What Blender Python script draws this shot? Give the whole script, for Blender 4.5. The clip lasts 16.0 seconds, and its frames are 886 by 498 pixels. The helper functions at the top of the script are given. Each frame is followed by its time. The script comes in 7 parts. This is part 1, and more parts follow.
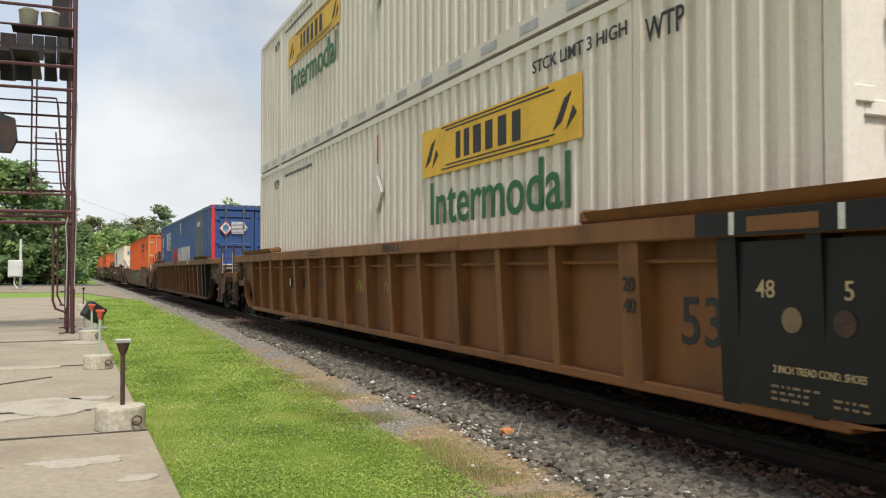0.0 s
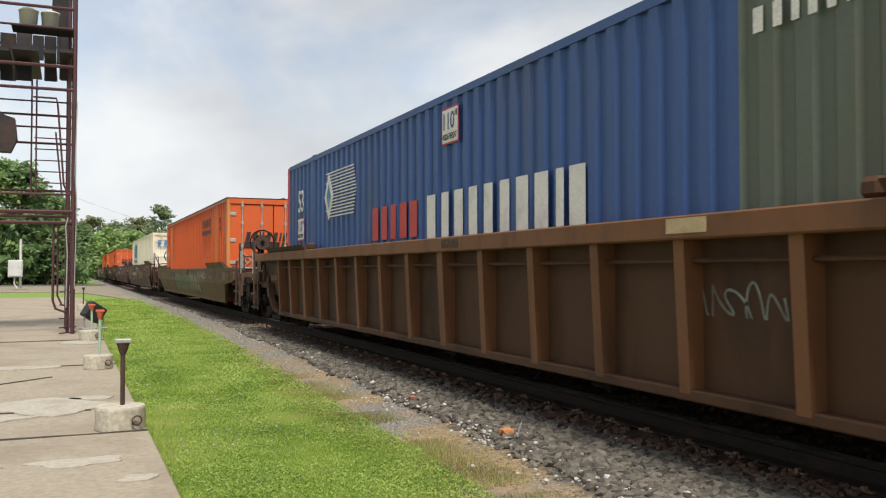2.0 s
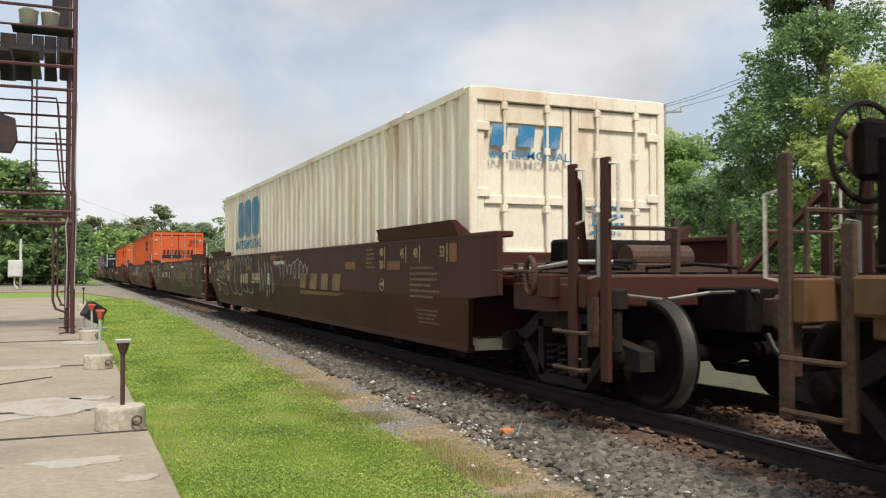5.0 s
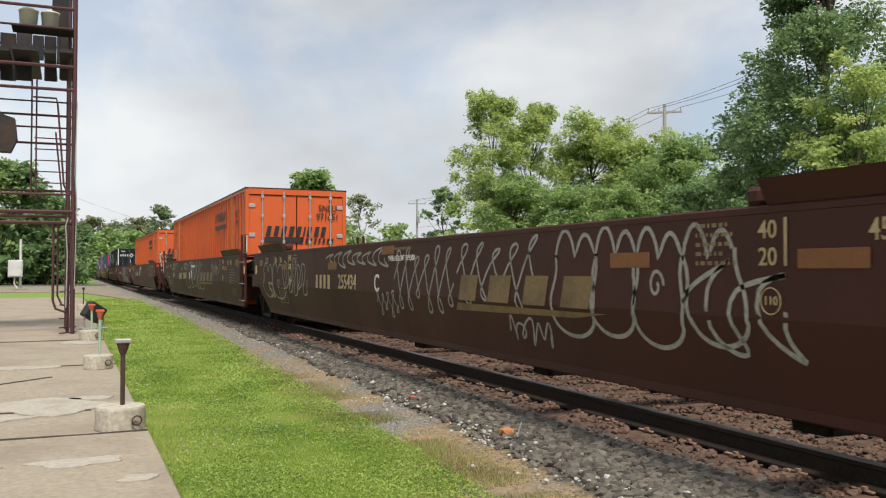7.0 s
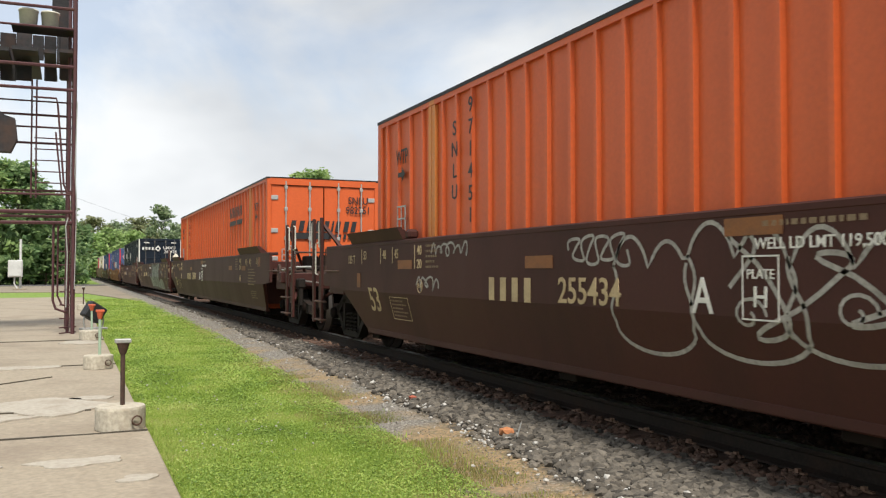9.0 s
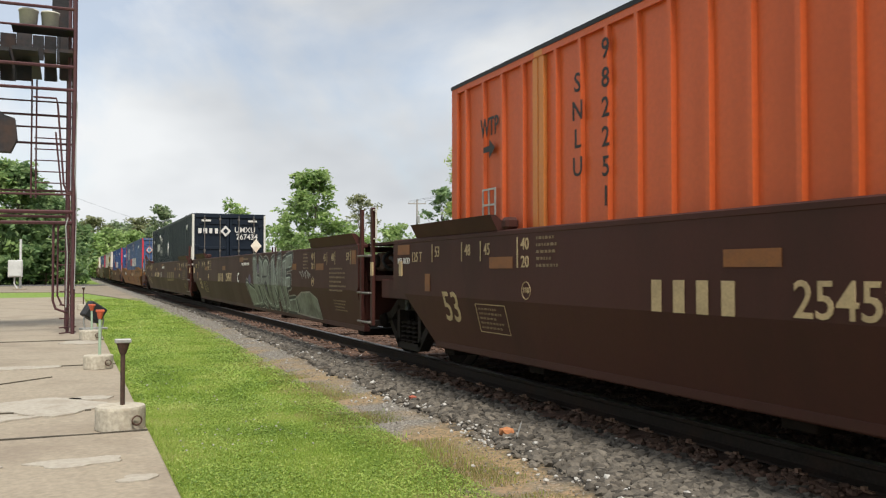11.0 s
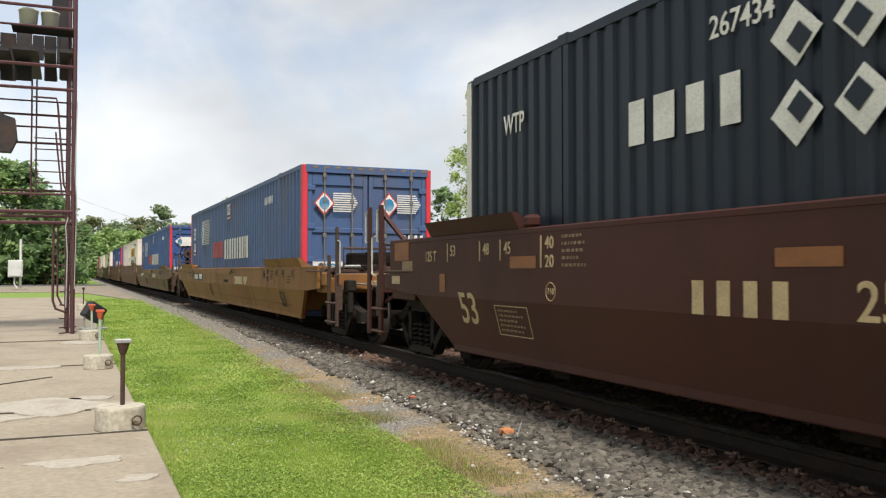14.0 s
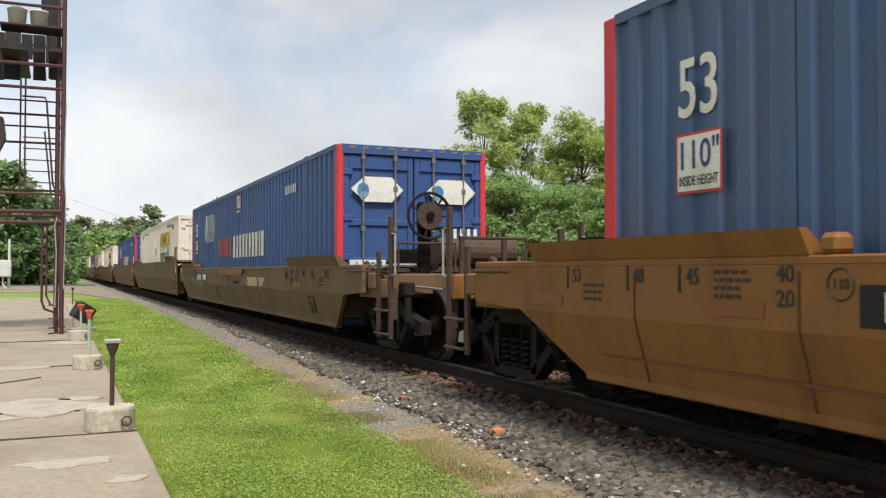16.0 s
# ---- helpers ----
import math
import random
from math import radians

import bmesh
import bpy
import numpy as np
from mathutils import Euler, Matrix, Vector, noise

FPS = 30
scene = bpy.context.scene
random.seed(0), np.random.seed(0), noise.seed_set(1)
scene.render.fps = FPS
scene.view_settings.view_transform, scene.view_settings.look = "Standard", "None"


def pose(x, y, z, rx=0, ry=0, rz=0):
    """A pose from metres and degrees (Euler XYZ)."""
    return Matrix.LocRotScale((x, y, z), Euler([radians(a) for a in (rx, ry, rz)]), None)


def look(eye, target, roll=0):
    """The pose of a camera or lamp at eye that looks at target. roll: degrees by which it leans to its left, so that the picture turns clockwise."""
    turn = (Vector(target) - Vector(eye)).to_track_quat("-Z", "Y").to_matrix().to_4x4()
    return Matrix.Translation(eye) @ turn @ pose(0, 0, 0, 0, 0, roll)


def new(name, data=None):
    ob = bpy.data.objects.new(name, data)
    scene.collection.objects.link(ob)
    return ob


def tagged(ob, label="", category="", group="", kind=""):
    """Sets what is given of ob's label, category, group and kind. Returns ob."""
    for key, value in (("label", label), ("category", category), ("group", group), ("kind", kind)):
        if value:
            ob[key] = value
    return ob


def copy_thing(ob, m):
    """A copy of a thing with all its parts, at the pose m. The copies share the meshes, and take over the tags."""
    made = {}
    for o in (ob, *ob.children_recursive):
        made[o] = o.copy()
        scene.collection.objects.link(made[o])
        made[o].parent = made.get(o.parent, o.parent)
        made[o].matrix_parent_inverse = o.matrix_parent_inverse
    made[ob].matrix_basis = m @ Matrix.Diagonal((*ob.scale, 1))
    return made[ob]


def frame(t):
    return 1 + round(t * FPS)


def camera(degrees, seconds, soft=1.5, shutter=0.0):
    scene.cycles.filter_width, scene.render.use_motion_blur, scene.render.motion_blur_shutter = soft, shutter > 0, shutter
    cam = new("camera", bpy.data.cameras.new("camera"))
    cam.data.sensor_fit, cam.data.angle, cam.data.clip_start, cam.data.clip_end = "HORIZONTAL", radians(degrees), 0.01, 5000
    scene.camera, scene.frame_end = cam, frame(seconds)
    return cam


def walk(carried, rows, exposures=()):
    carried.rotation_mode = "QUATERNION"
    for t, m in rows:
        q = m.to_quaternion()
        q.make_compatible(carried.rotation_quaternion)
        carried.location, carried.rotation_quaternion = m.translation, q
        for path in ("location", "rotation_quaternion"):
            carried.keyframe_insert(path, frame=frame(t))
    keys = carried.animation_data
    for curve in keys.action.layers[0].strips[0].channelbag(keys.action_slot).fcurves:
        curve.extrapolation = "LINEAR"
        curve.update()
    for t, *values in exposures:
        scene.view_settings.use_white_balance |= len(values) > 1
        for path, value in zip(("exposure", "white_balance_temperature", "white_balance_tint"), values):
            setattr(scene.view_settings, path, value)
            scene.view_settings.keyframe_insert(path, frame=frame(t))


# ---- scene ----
YAW, PITCH, EYE = 23.36, 1.47, (0.0, 0.0, 1.16)


def aim(turn):
    a, p = radians(YAW + turn), radians(PITCH)
    way = Vector((math.sin(a) * math.cos(p), math.cos(a) * math.cos(p), math.sin(p)))
    return look(EYE, Vector(EYE) + way * 10)


cam = camera(54.4, 16.0, soft=1.2, shutter=0.04)
walk(cam, [(0, aim(0)), (14.0, aim(0)), (14.5, aim(0.13)), (15.0, aim(0.31)), (15.5, aim(0.40)), (16.0, aim(0.61))],
     exposures=[(0, 0.40), (1.5, 0.32), (2, 0.42), (3, 0.50), (3.5, 0.36), (4.2, 0.36), (6.5, 0.44), (7, 0.36), (8.9, 0.52), (10, 0.48), (12, 0.32), (13.2, 0.42), (14.5, 0.56), (15, 0.46), (16, 0.46)])

# ---- light: bright broken cloud, a veiled high sun behind ----
SUN_EL, SUN_AZ = radians(57), radians(184)      # azimuth clockwise from +y
world = bpy.data.worlds.new("sky")
scene.world = world
world.use_nodes = True
wn, wl = world.node_tree.nodes, world.node_tree.links
wn.clear()


def wnode(kind, **vals):
    n = wn.new(kind)
    for k, v in vals.items():
        n.inputs[k].default_value = v
    return n


sky = wn.new("ShaderNodeTexSky")
sky.sky_type, sky.sun_disc = "NISHITA", False
sky.sun_elevation, sky.sun_rotation = SUN_EL, SUN_AZ
coord = wn.new("ShaderNodeTexCoord")
mapn = wn.new("ShaderNodeMapping")
mapn.inputs["Scale"].default_value = (1.0, 1.0, 1.5)
mapn.inputs["Location"].default_value = (0.35, 0.2, 0.1)
wl.new(coord.outputs["Generated"], mapn.inputs["Vector"])
puffs = wnode("ShaderNodeTexNoise", Scale=2.6, Detail=7.0, Roughness=0.55, Distortion=0.25)
wl.new(mapn.outputs["Vector"], puffs.inputs["Vector"])
cover = wn.new("ShaderNodeValToRGB")
cover.color_ramp.elements[0].color = (0.48, 0.48, 0.48, 1)
cover.color_ramp.elements[0].position, cover.color_ramp.elements[1].position = 0.40, 0.55
wl.new(puffs.outputs["Fac"], cover.inputs["Fac"])
shade = wnode("ShaderNodeTexNoise", Scale=1.7, Detail=5.0, Roughness=0.5)
mapb = wn.new("ShaderNodeMapping")
mapb.inputs["Scale"].default_value = (1.0, 1.0, 1.9)
mapb.inputs["Location"].default_value = (3.1, 1.4, 0.6)
wl.new(coord.outputs["Generated"], mapb.inputs["Vector"])
wl.new(mapb.outputs["Vector"], shade.inputs["Vector"])
grey = wn.new("ShaderNodeValToRGB")
grey.color_ramp.elements[0].position, grey.color_ramp.elements[1].position = 0.40, 0.58
grey.color_ramp.elements[0].color, grey.color_ramp.elements[1].color = (4.2, 4.4, 4.65, 1), (6.35, 6.5, 6.6, 1)
wl.new(shade.outputs["Fac"], grey.inputs["Fac"])
blend = wn.new("ShaderNodeMix")
blend.data_type = "RGBA"
wl.new(cover.outputs["Color"], blend.inputs["Factor"])
wl.new(sky.outputs["Color"], blend.inputs["A"])
wl.new(grey.outputs["Color"], blend.inputs["B"])
back = wnode("ShaderNodeBackground", Strength=0.108)
wl.new(blend.outputs["Result"], back.inputs["Color"])
wout = wn.new("ShaderNodeOutputWorld")
wl.new(back.outputs["Background"], wout.inputs["Surface"])

sun = new("sun", bpy.data.lights.new("sun", "SUN"))
sun.data.energy, sun.data.angle, sun.data.color = 3.6, radians(12), (1.0, 0.95, 0.87)
sun.matrix_world = look((0, 0, 30), Vector((0, 0, 30)) - Vector((math.sin(SUN_AZ) * math.cos(SUN_EL), math.cos(SUN_AZ) * math.cos(SUN_EL), math.sin(SUN_EL))))


# ---- materials ----
def material(name, base, rough=0.6, metal=0.0, spread=0.25, grain=40.0, stain=None, stain_scale=1.2, stain_amount=0.5,
             bump=0.1, streak=0.0, vary=0.0, spec=0.5):
    """Base colour with fine grain and large stains; streak stretches the stains down the surface."""
    m = bpy.data.materials.new(name)
    m.use_nodes = True
    nt = m.node_tree
    n, l = nt.nodes, nt.links
    b = n["Principled BSDF"]
    b.inputs["Metallic"].default_value, b.inputs["Specular IOR Level"].default_value = metal, spec
    tc = n.new("ShaderNodeTexCoord")
    mp = n.new("ShaderNodeMapping")
    mp.inputs["Scale"].default_value = (1, 1, 1 - 0.9 * streak)
    l.new(tc.outputs["Object"], mp.inputs["Vector"])
    fine = n.new("ShaderNodeTexNoise")
    fine.inputs["Scale"].default_value, fine.inputs["Detail"].default_value = grain, 4
    l.new(tc.outputs["Object"], fine.inputs["Vector"])
    big = n.new("ShaderNodeTexNoise")
    big.inputs["Scale"].default_value, big.inputs["Detail"].default_value, big.inputs["Roughness"].default_value = stain_scale, 6, 0.62
    l.new(mp.outputs["Vector"], big.inputs["Vector"])
    r = n.new("ShaderNodeValToRGB")
    r.color_ramp.elements[0].position, r.color_ramp.elements[1].position = 0.3, 0.7
    r.color_ramp.elements[0].color = (*[c * (1 - spread) for c in base], 1)
    r.color_ramp.elements[1].color = (*[min(1, c * (1 + spread)) for c in base], 1)
    l.new(fine.outputs["Fac"], r.inputs["Fac"])
    out = r.outputs["Color"]
    if stain:
        k = n.new("ShaderNodeValToRGB")
        k.color_ramp.elements[0].position, k.color_ramp.elements[1].position = 0.48, 0.72
        k.color_ramp.elements[1].color = (stain_amount, stain_amount, stain_amount, 1)
        k.color_ramp.elements[0].color = (0, 0, 0, 1)
        l.new(big.outputs["Fac"], k.inputs["Fac"])
        mx = n.new("ShaderNodeMix")
        mx.data_type = "RGBA"
        mx.inputs["B"].default_value = (*stain, 1)
        l.new(k.outputs["Color"], mx.inputs["Factor"])
        l.new(out, mx.inputs["A"])
        out = mx.outputs["Result"]
    if vary:
        oi = n.new("ShaderNodeObjectInfo")
        hs = n.new("ShaderNodeHueSaturation")
        mr = n.new("ShaderNodeMapRange")
        mr.inputs["To Min"].default_value, mr.inputs["To Max"].default_value = 1 - vary, 1 + vary
        l.new(oi.outputs["Random"], mr.inputs["Value"])
        l.new(mr.outputs["Result"], hs.inputs["Value"])
        l.new(out, hs.inputs["Color"])
        out = hs.outputs["Color"]
    l.new(out, b.inputs["Base Color"])
    rr = n.new("ShaderNodeMapRange")
    rr.inputs["To Min"].default_value, rr.inputs["To Max"].default_value = max(0.03, rough - 0.12), min(1, rough + 0.12)
    l.new(big.outputs["Fac"], rr.inputs["Value"])
    l.new(rr.outputs["Result"], b.inputs["Roughness"])
    if bump:
        bp = n.new("ShaderNodeBump")
        bp.inputs["Strength"].default_value, bp.inputs["Distance"].default_value = bump, 0.01
        l.new(fine.outputs["Fac"], bp.inputs["Height"])
        l.new(bp.outputs["Normal"], b.inputs["Normal"])
    return m


RUST = (0.10, 0.045, 0.022)
GRIME = (0.045, 0.038, 0.032)


def paint(name, base, stain=GRIME, amount=0.35, rough=0.5, scale=0.9, spread=0.06):
    return material(name, base, rough, 0, spread, 30, stain, scale, amount, 0.05, 0.75, spec=0.25 if max(base) < 0.1 else 0.4)


white_box = paint("weathered white paint", (0.64, 0.59, 0.515), (0.44, 0.34, 0.25), 0.4)
cream_box = paint("cream paint with rust", (0.75, 0.68, 0.55), (0.44, 0.26, 0.13), 0.65, 0.5, 1.5)
blue_box = paint("faded blue paint", (0.026, 0.068, 0.205), (0.055, 0.072, 0.12), 0.6, 0.5)
faded_blue = paint("grey faded blue paint", (0.050, 0.090, 0.195), (0.10, 0.085, 0.08), 0.5, 0.55, 1.3)
olive_box = paint("olive repair paint", (0.085, 0.10, 0.075), (0.10, 0.07, 0.04), 0.5)
orange_box = paint("orange paint", (0.55, 0.098, 0.022), (0.38, 0.066, 0.018), 0.5, 0.45)
amber_box = paint("faded amber paint", (0.55, 0.20, 0.05), (0.30, 0.09, 0.03), 0.5)
navy_box = paint("dark navy paint", (0.008, 0.0135, 0.023), (0.022, 0.026, 0.03), 0.4, 0.4)
red_box = paint("red paint", (0.55, 0.03, 0.045), (0.25, 0.03, 0.03), 0.4)
maroon_car = paint("maroon car paint", (0.050, 0.0145, 0.0105), (0.026, 0.012, 0.009), 0.6, 0.62)
amber_car = paint("ochre car paint", (0.200, 0.085, 0.018), (0.08, 0.038, 0.013), 0.65, 0.65, 2.2)
grimy_car = paint("grimy ochre car paint", (0.125, 0.072, 0.032), (0.05, 0.033, 0.02), 0.75, 0.7, 1.6)
brown_car = paint("orange brown car paint", (0.175, 0.068, 0.018), (0.06, 0.028, 0.013), 0.8, 0.65, 1.5)
dark_car = paint("dark rusty brown car paint", (0.066, 0.031, 0.015), (0.017, 0.011, 0.008), 0.9, 0.7, 1.3)
# Ribs and chords: wear and the light they catch, painted lighter than the body.
rust_trim = paint("rusty wear and lit rib orange brown", (0.15, 0.062, 0.024), (0.06, 0.028, 0.014), 0.7, 0.7, 2.5)
brown_trim = paint("worn and lit rib orange brown", (0.20, 0.082, 0.023), (0.085, 0.038, 0.016), 0.75, 0.65, 2.5)
olive_car = paint("olive brown car paint", (0.104, 0.052, 0.019), (0.036, 0.025, 0.015), 0.95, 0.7, 2.2)
black_car = paint("black panel paint", (0.010, 0.010, 0.011), (0.03, 0.025, 0.02), 0.5, 0.5)
steel_dark = material("grimy running gear steel", (0.008, 0.006, 0.005), 0.95, 0.0, 0.4, 25, (0.022, 0.013, 0.009), 4, 0.4, 0.3, spec=0.08)
steel_frame = material("oily brown cast steel", (0.014, 0.011, 0.009), 0.8, 0.0, 0.4, 25, (0.036, 0.02, 0.013), 5, 0.5, 0.3, spec=0.2)
steel_rust = material("rusty steel", (0.055, 0.030, 0.021), 0.8, 0.1, 0.4, 30, (0.11, 0.048, 0.023), 3, 0.5, 0.3)
tread = material("worn wheel tread", (0.07, 0.06, 0.052), 0.45, 0.7, 0.1, 60, None, 2, 0, 0.02)
rod_grey = material("dull grey rod steel", (0.17, 0.16, 0.145), 0.55, 0.5, 0.2, 50, RUST, 6, 0.5, 0.05)
galv = material("dull galvanised steel", (0.42, 0.42, 0.40), 0.5, 0.6, 0.15, 60, RUST, 6, 0.35, 0.05)
grab_white = material("worn white grab paint", (0.55, 0.52, 0.45), 0.6, 0, 0.2, 60, RUST, 9, 0.6, 0.1)
ink_white = material("white lettering", (0.62, 0.60, 0.56), 0.6, 0, 0.15, 60, GRIME, 3, 0.25, 0)
ink_dim = material("worn small print", (0.19, 0.13, 0.075), 0.7, 0, 0.2, 60, GRIME, 3, 0.4, 0)
ink_cream = material("cream lettering", (0.42, 0.31, 0.17), 0.6, 0, 0.15, 60, GRIME, 3, 0.35, 0)
ink_black = material("black lettering", (0.012, 0.012, 0.013), 0.6, 0, 0.2, 60, None, 3, 0, 0)
ink_red = material("red lettering", (0.42, 0.035, 0.025), 0.6, 0, 0.15, 60, GRIME, 3, 0.2, 0)
ink_green = material("green lettering", (0.010, 0.105, 0.035), 0.6, 0, 0.15, 60, None, 3, 0, 0)
ink_gold = material("faded gold lettering", (0.185, 0.118, 0.048), 0.65, 0, 0.2, 40, GRIME, 2, 0.6, 0)
ink_rose = material("faded red lettering", (0.20, 0.055, 0.032), 0.65, 0, 0.2, 40, GRIME, 2, 0.6, 0)
ink_yellow = material("yellow sign paint", (0.72, 0.42, 0.02), 0.55, 0, 0.1, 40, GRIME, 2, 0.2, 0)
ink_blue = material("bleached blue lettering", (0.022, 0.17, 0.33), 0.6, 0, 0.2, 40, (0.40, 0.42, 0.42), 2.2, 0.7, 0)
ink_navy = material("dark blue lettering", (0.012, 0.035, 0.13), 0.6, 0, 0.15, 60, None, 3, 0, 0)
ink_orange = material("orange reflector patch", (0.189, 0.065, 0.013), 0.6, 0, 0.12, 60, GRIME, 3, 0.4, 0)
ink_chalk = material("white spray paint", (0.30, 0.28, 0.255), 0.7, 0, 0.25, 30, GRIME, 3, 0.35, 0)
ink_silver = material("silver spray paint", (0.155, 0.165, 0.145), 0.5, 0.2, 0.35, 9, (0.040, 0.026, 0.024), 2.6, 0.95, 0)
ink_frost = material("pale spray highlight", (0.36, 0.40, 0.36), 0.6, 0, 0.3, 14, (0.12, 0.12, 0.11), 4, 0.7, 0)
ink_teal = material("pale green spray paint", (0.11, 0.155, 0.10), 0.7, 0, 0.25, 12, (0.075, 0.045, 0.022), 2.6, 0.9, 0)
ink_tan = material("dull tan spray paint", (0.20, 0.165, 0.12), 0.7, 0, 0.2, 12, (0.09, 0.055, 0.03), 2, 0.7, 0)
concrete = material("weathered concrete", (0.288, 0.243, 0.178), 0.85, 0, 0.16, 22, (0.19, 0.15, 0.11), 0.9, 0.8, 0.35)
concrete_pale = material("pale patch mortar", (0.36, 0.325, 0.265), 0.85, 0, 0.12, 22, (0.26, 0.22, 0.165), 3.5, 0.8, 0.3)
timber = material("creosoted tie timber", (0.070, 0.040, 0.027), 0.9, 0, 0.5, 14, (0.145, 0.075, 0.045), 2.0, 0.5, 0.7, vary=0.25)
rail_side = material("dark rusty rail", (0.020, 0.015, 0.012), 0.8, 0.0, 0.3, 40, (0.06, 0.03, 0.018), 3, 0.4, 0.2, spec=0.2)
rail_top = material("polished rail head", (0.34, 0.33, 0.32), 0.32, 1.0, 0.1, 50, None, 2, 0, 0.02)
stone = material("grey ballast stone", (0.090, 0.078, 0.062), 0.9, 0, 0.35, 30, (0.145, 0.122, 0.094), 3, 0.5, 0.4, vary=0.45)
stone_pale = material("pale stone chips", (0.50, 0.48, 0.44), 0.9, 0, 0.2, 30, None, 3, 0, 0.3, vary=0.2)
iron = material("dark red painted iron pipe", (0.070, 0.024, 0.028), 0.6, 0.2, 0.3, 40, RUST, 5, 0.4, 0.1)
bark = material("grey brown bark", (0.085, 0.065, 0.048), 0.95, 0, 0.4, 18, None, 3, 0, 0.8)
plastic_white = material("white plastic", (0.62, 0.60, 0.54), 0.5, 0, 0.06, 30, GRIME, 5, 0.2, 0)


# ---- mesh tools ----
class Shape:
    """Collects vertices and faces of one mesh."""

    def __init__(self):
        self.v, self.f = [], []

    def add(self, verts, faces):
        k = len(self.v)
        self.v += [tuple(p) for p in verts]
        self.f += [tuple(i + k for i in f) for f in faces]
        return self

    def box(self, x0, x1, y0, y1, z0, z1, c=0.0):
        if c <= 0:
            vs = [(x, y, z) for z in (z0, z1) for y in (y0, y1) for x in (x0, x1)]
            return self.add(vs, [(0, 2, 3, 1), (4, 5, 7, 6), (0, 1, 5, 4), (2, 6, 7, 3), (0, 4, 6, 2), (1, 3, 7, 5)])
        b = bmesh.new()
        bmesh.ops.create_cube(b, size=1, matrix=Matrix.LocRotScale(((x0 + x1) / 2, (y0 + y1) / 2, (z0 + z1) / 2), None, (x1 - x0, y1 - y0, z1 - z0)))
        bmesh.ops.bevel(b, geom=b.edges[:], offset=c, segments=1, affect="EDGES")
        b.verts.index_update()
        self.add([v.co for v in b.verts], [[v.index for v in f.verts] for f in b.faces])
        b.free()
        return self

    def cyl(self, p, q, r, n=10, r2=None):
        p, q = Vector(p), Vector(q)
        r2 = r if r2 is None else r2
        d = (q - p).normalized()
        a = d.orthogonal().normalized()
        b = d.cross(a)
        ring = [a * math.cos(2 * math.pi * i / n) + b * math.sin(2 * math.pi * i / n) for i in range(n)]
        vs = [p + e * r for e in ring] + [q + e * r2 for e in ring]
        fs = [(i, (i + 1) % n, n + (i + 1) % n, n + i) for i in range(n)] + [tuple(range(n - 1, -1, -1)), tuple(range(n, 2 * n))]
        return self.add(vs, fs)

    def tube(self, pts, r, n=6):
        pts = [Vector(p) for p in pts]
        vs, fs = [], []
        a = (pts[1] - pts[0]).orthogonal().normalized()
        for i, p in enumerate(pts):
            d = (pts[min(i + 1, len(pts) - 1)] - pts[max(i - 1, 0)]).normalized()
            a = (a - d * a.dot(d)).normalized()
            b = d.cross(a)
            vs += [p + (a * math.cos(2 * math.pi * k / n) + b * math.sin(2 * math.pi * k / n)) * r for k in range(n)]
        for i in range(len(pts) - 1):
            fs += [(i * n + k, i * n + (k + 1) % n, (i + 1) * n + (k + 1) % n, (i + 1) * n + k) for k in range(n)]
        fs += [tuple(range(n - 1, -1, -1)), tuple(range((len(pts) - 1) * n, len(pts) * n))]
        return self.add(vs, fs)

    def prism(self, outline, axis, a, b):
        """An outline of 2D points, extruded along an axis from a to b; the other two axes in order."""
        n = len(outline)

        def put(p, w):
            return {"x": (w, p[0], p[1]), "y": (p[0], w, p[1]), "z": (p[0], p[1], w)}[axis]
        vs = [put(p, a) for p in outline] + [put(p, b) for p in outline]
        fs = [(i, (i + 1) % n, n + (i + 1) % n, n + i) for i in range(n)] + [tuple(range(n - 1, -1, -1)), tuple(range(n, 2 * n))]
        return self.add(vs, fs)

    def lathe(self, prof, axis_x=0.0, n=28, cx=0, cy=0, cz=0):
        """A profile of (x, radius) turned round the x axis."""
        m = len(prof)
        vs = [(cx + x, cy + r * math.cos(2 * math.pi * k / n), cz + r * math.sin(2 * math.pi * k / n)) for k in range(n) for x, r in prof]
        fs = [(k * m + j, ((k + 1) % n) * m + j, ((k + 1) % n) * m + j + 1, k * m + j + 1) for k in range(n) for j in range(m - 1)]
        return self.add(vs, fs)

    def mesh(self, name, mat, smooth=False):
        me = bpy.data.meshes.new(name)
        me.from_pydata(self.v, [], self.f)
        b = bmesh.new()
        b.from_mesh(me)
        bmesh.ops.recalc_face_normals(b, faces=b.faces[:])
        b.to_mesh(me)
        b.free()
        if smooth:
            me.polygons.foreach_set("use_smooth", [True] * len(me.polygons))
        for k in (mat if isinstance(mat, (list, tuple)) else [mat]):
            me.materials.append(k)
        return me


def part(name, shape, mat, parent=None, label="", smooth=False):
    me = shape if isinstance(shape, bpy.types.Mesh) else shape.mesh(name, mat, smooth)
    ob = new(name, me)
    if parent:
        ob.parent = parent
    return tagged(ob, label)


def thing(name, label, category, group="", kind="", m=None):
    ob = new(name)
    ob.empty_display_size = 0.3
    if m is not None:
        ob.matrix_basis = m
    return tagged(ob, label, category, group, kind)


def setting(name, shape, mat, label="", category="", smooth=False, kind="structure"):
    return tagged(part(name, shape, mat, None, label, smooth), label, category, "", kind)


# ---- lettering on a side face (seen from -x, reading towards -y) or on an end face (seen from -y, reading towards +x) ----
FONT_CACHE = {}


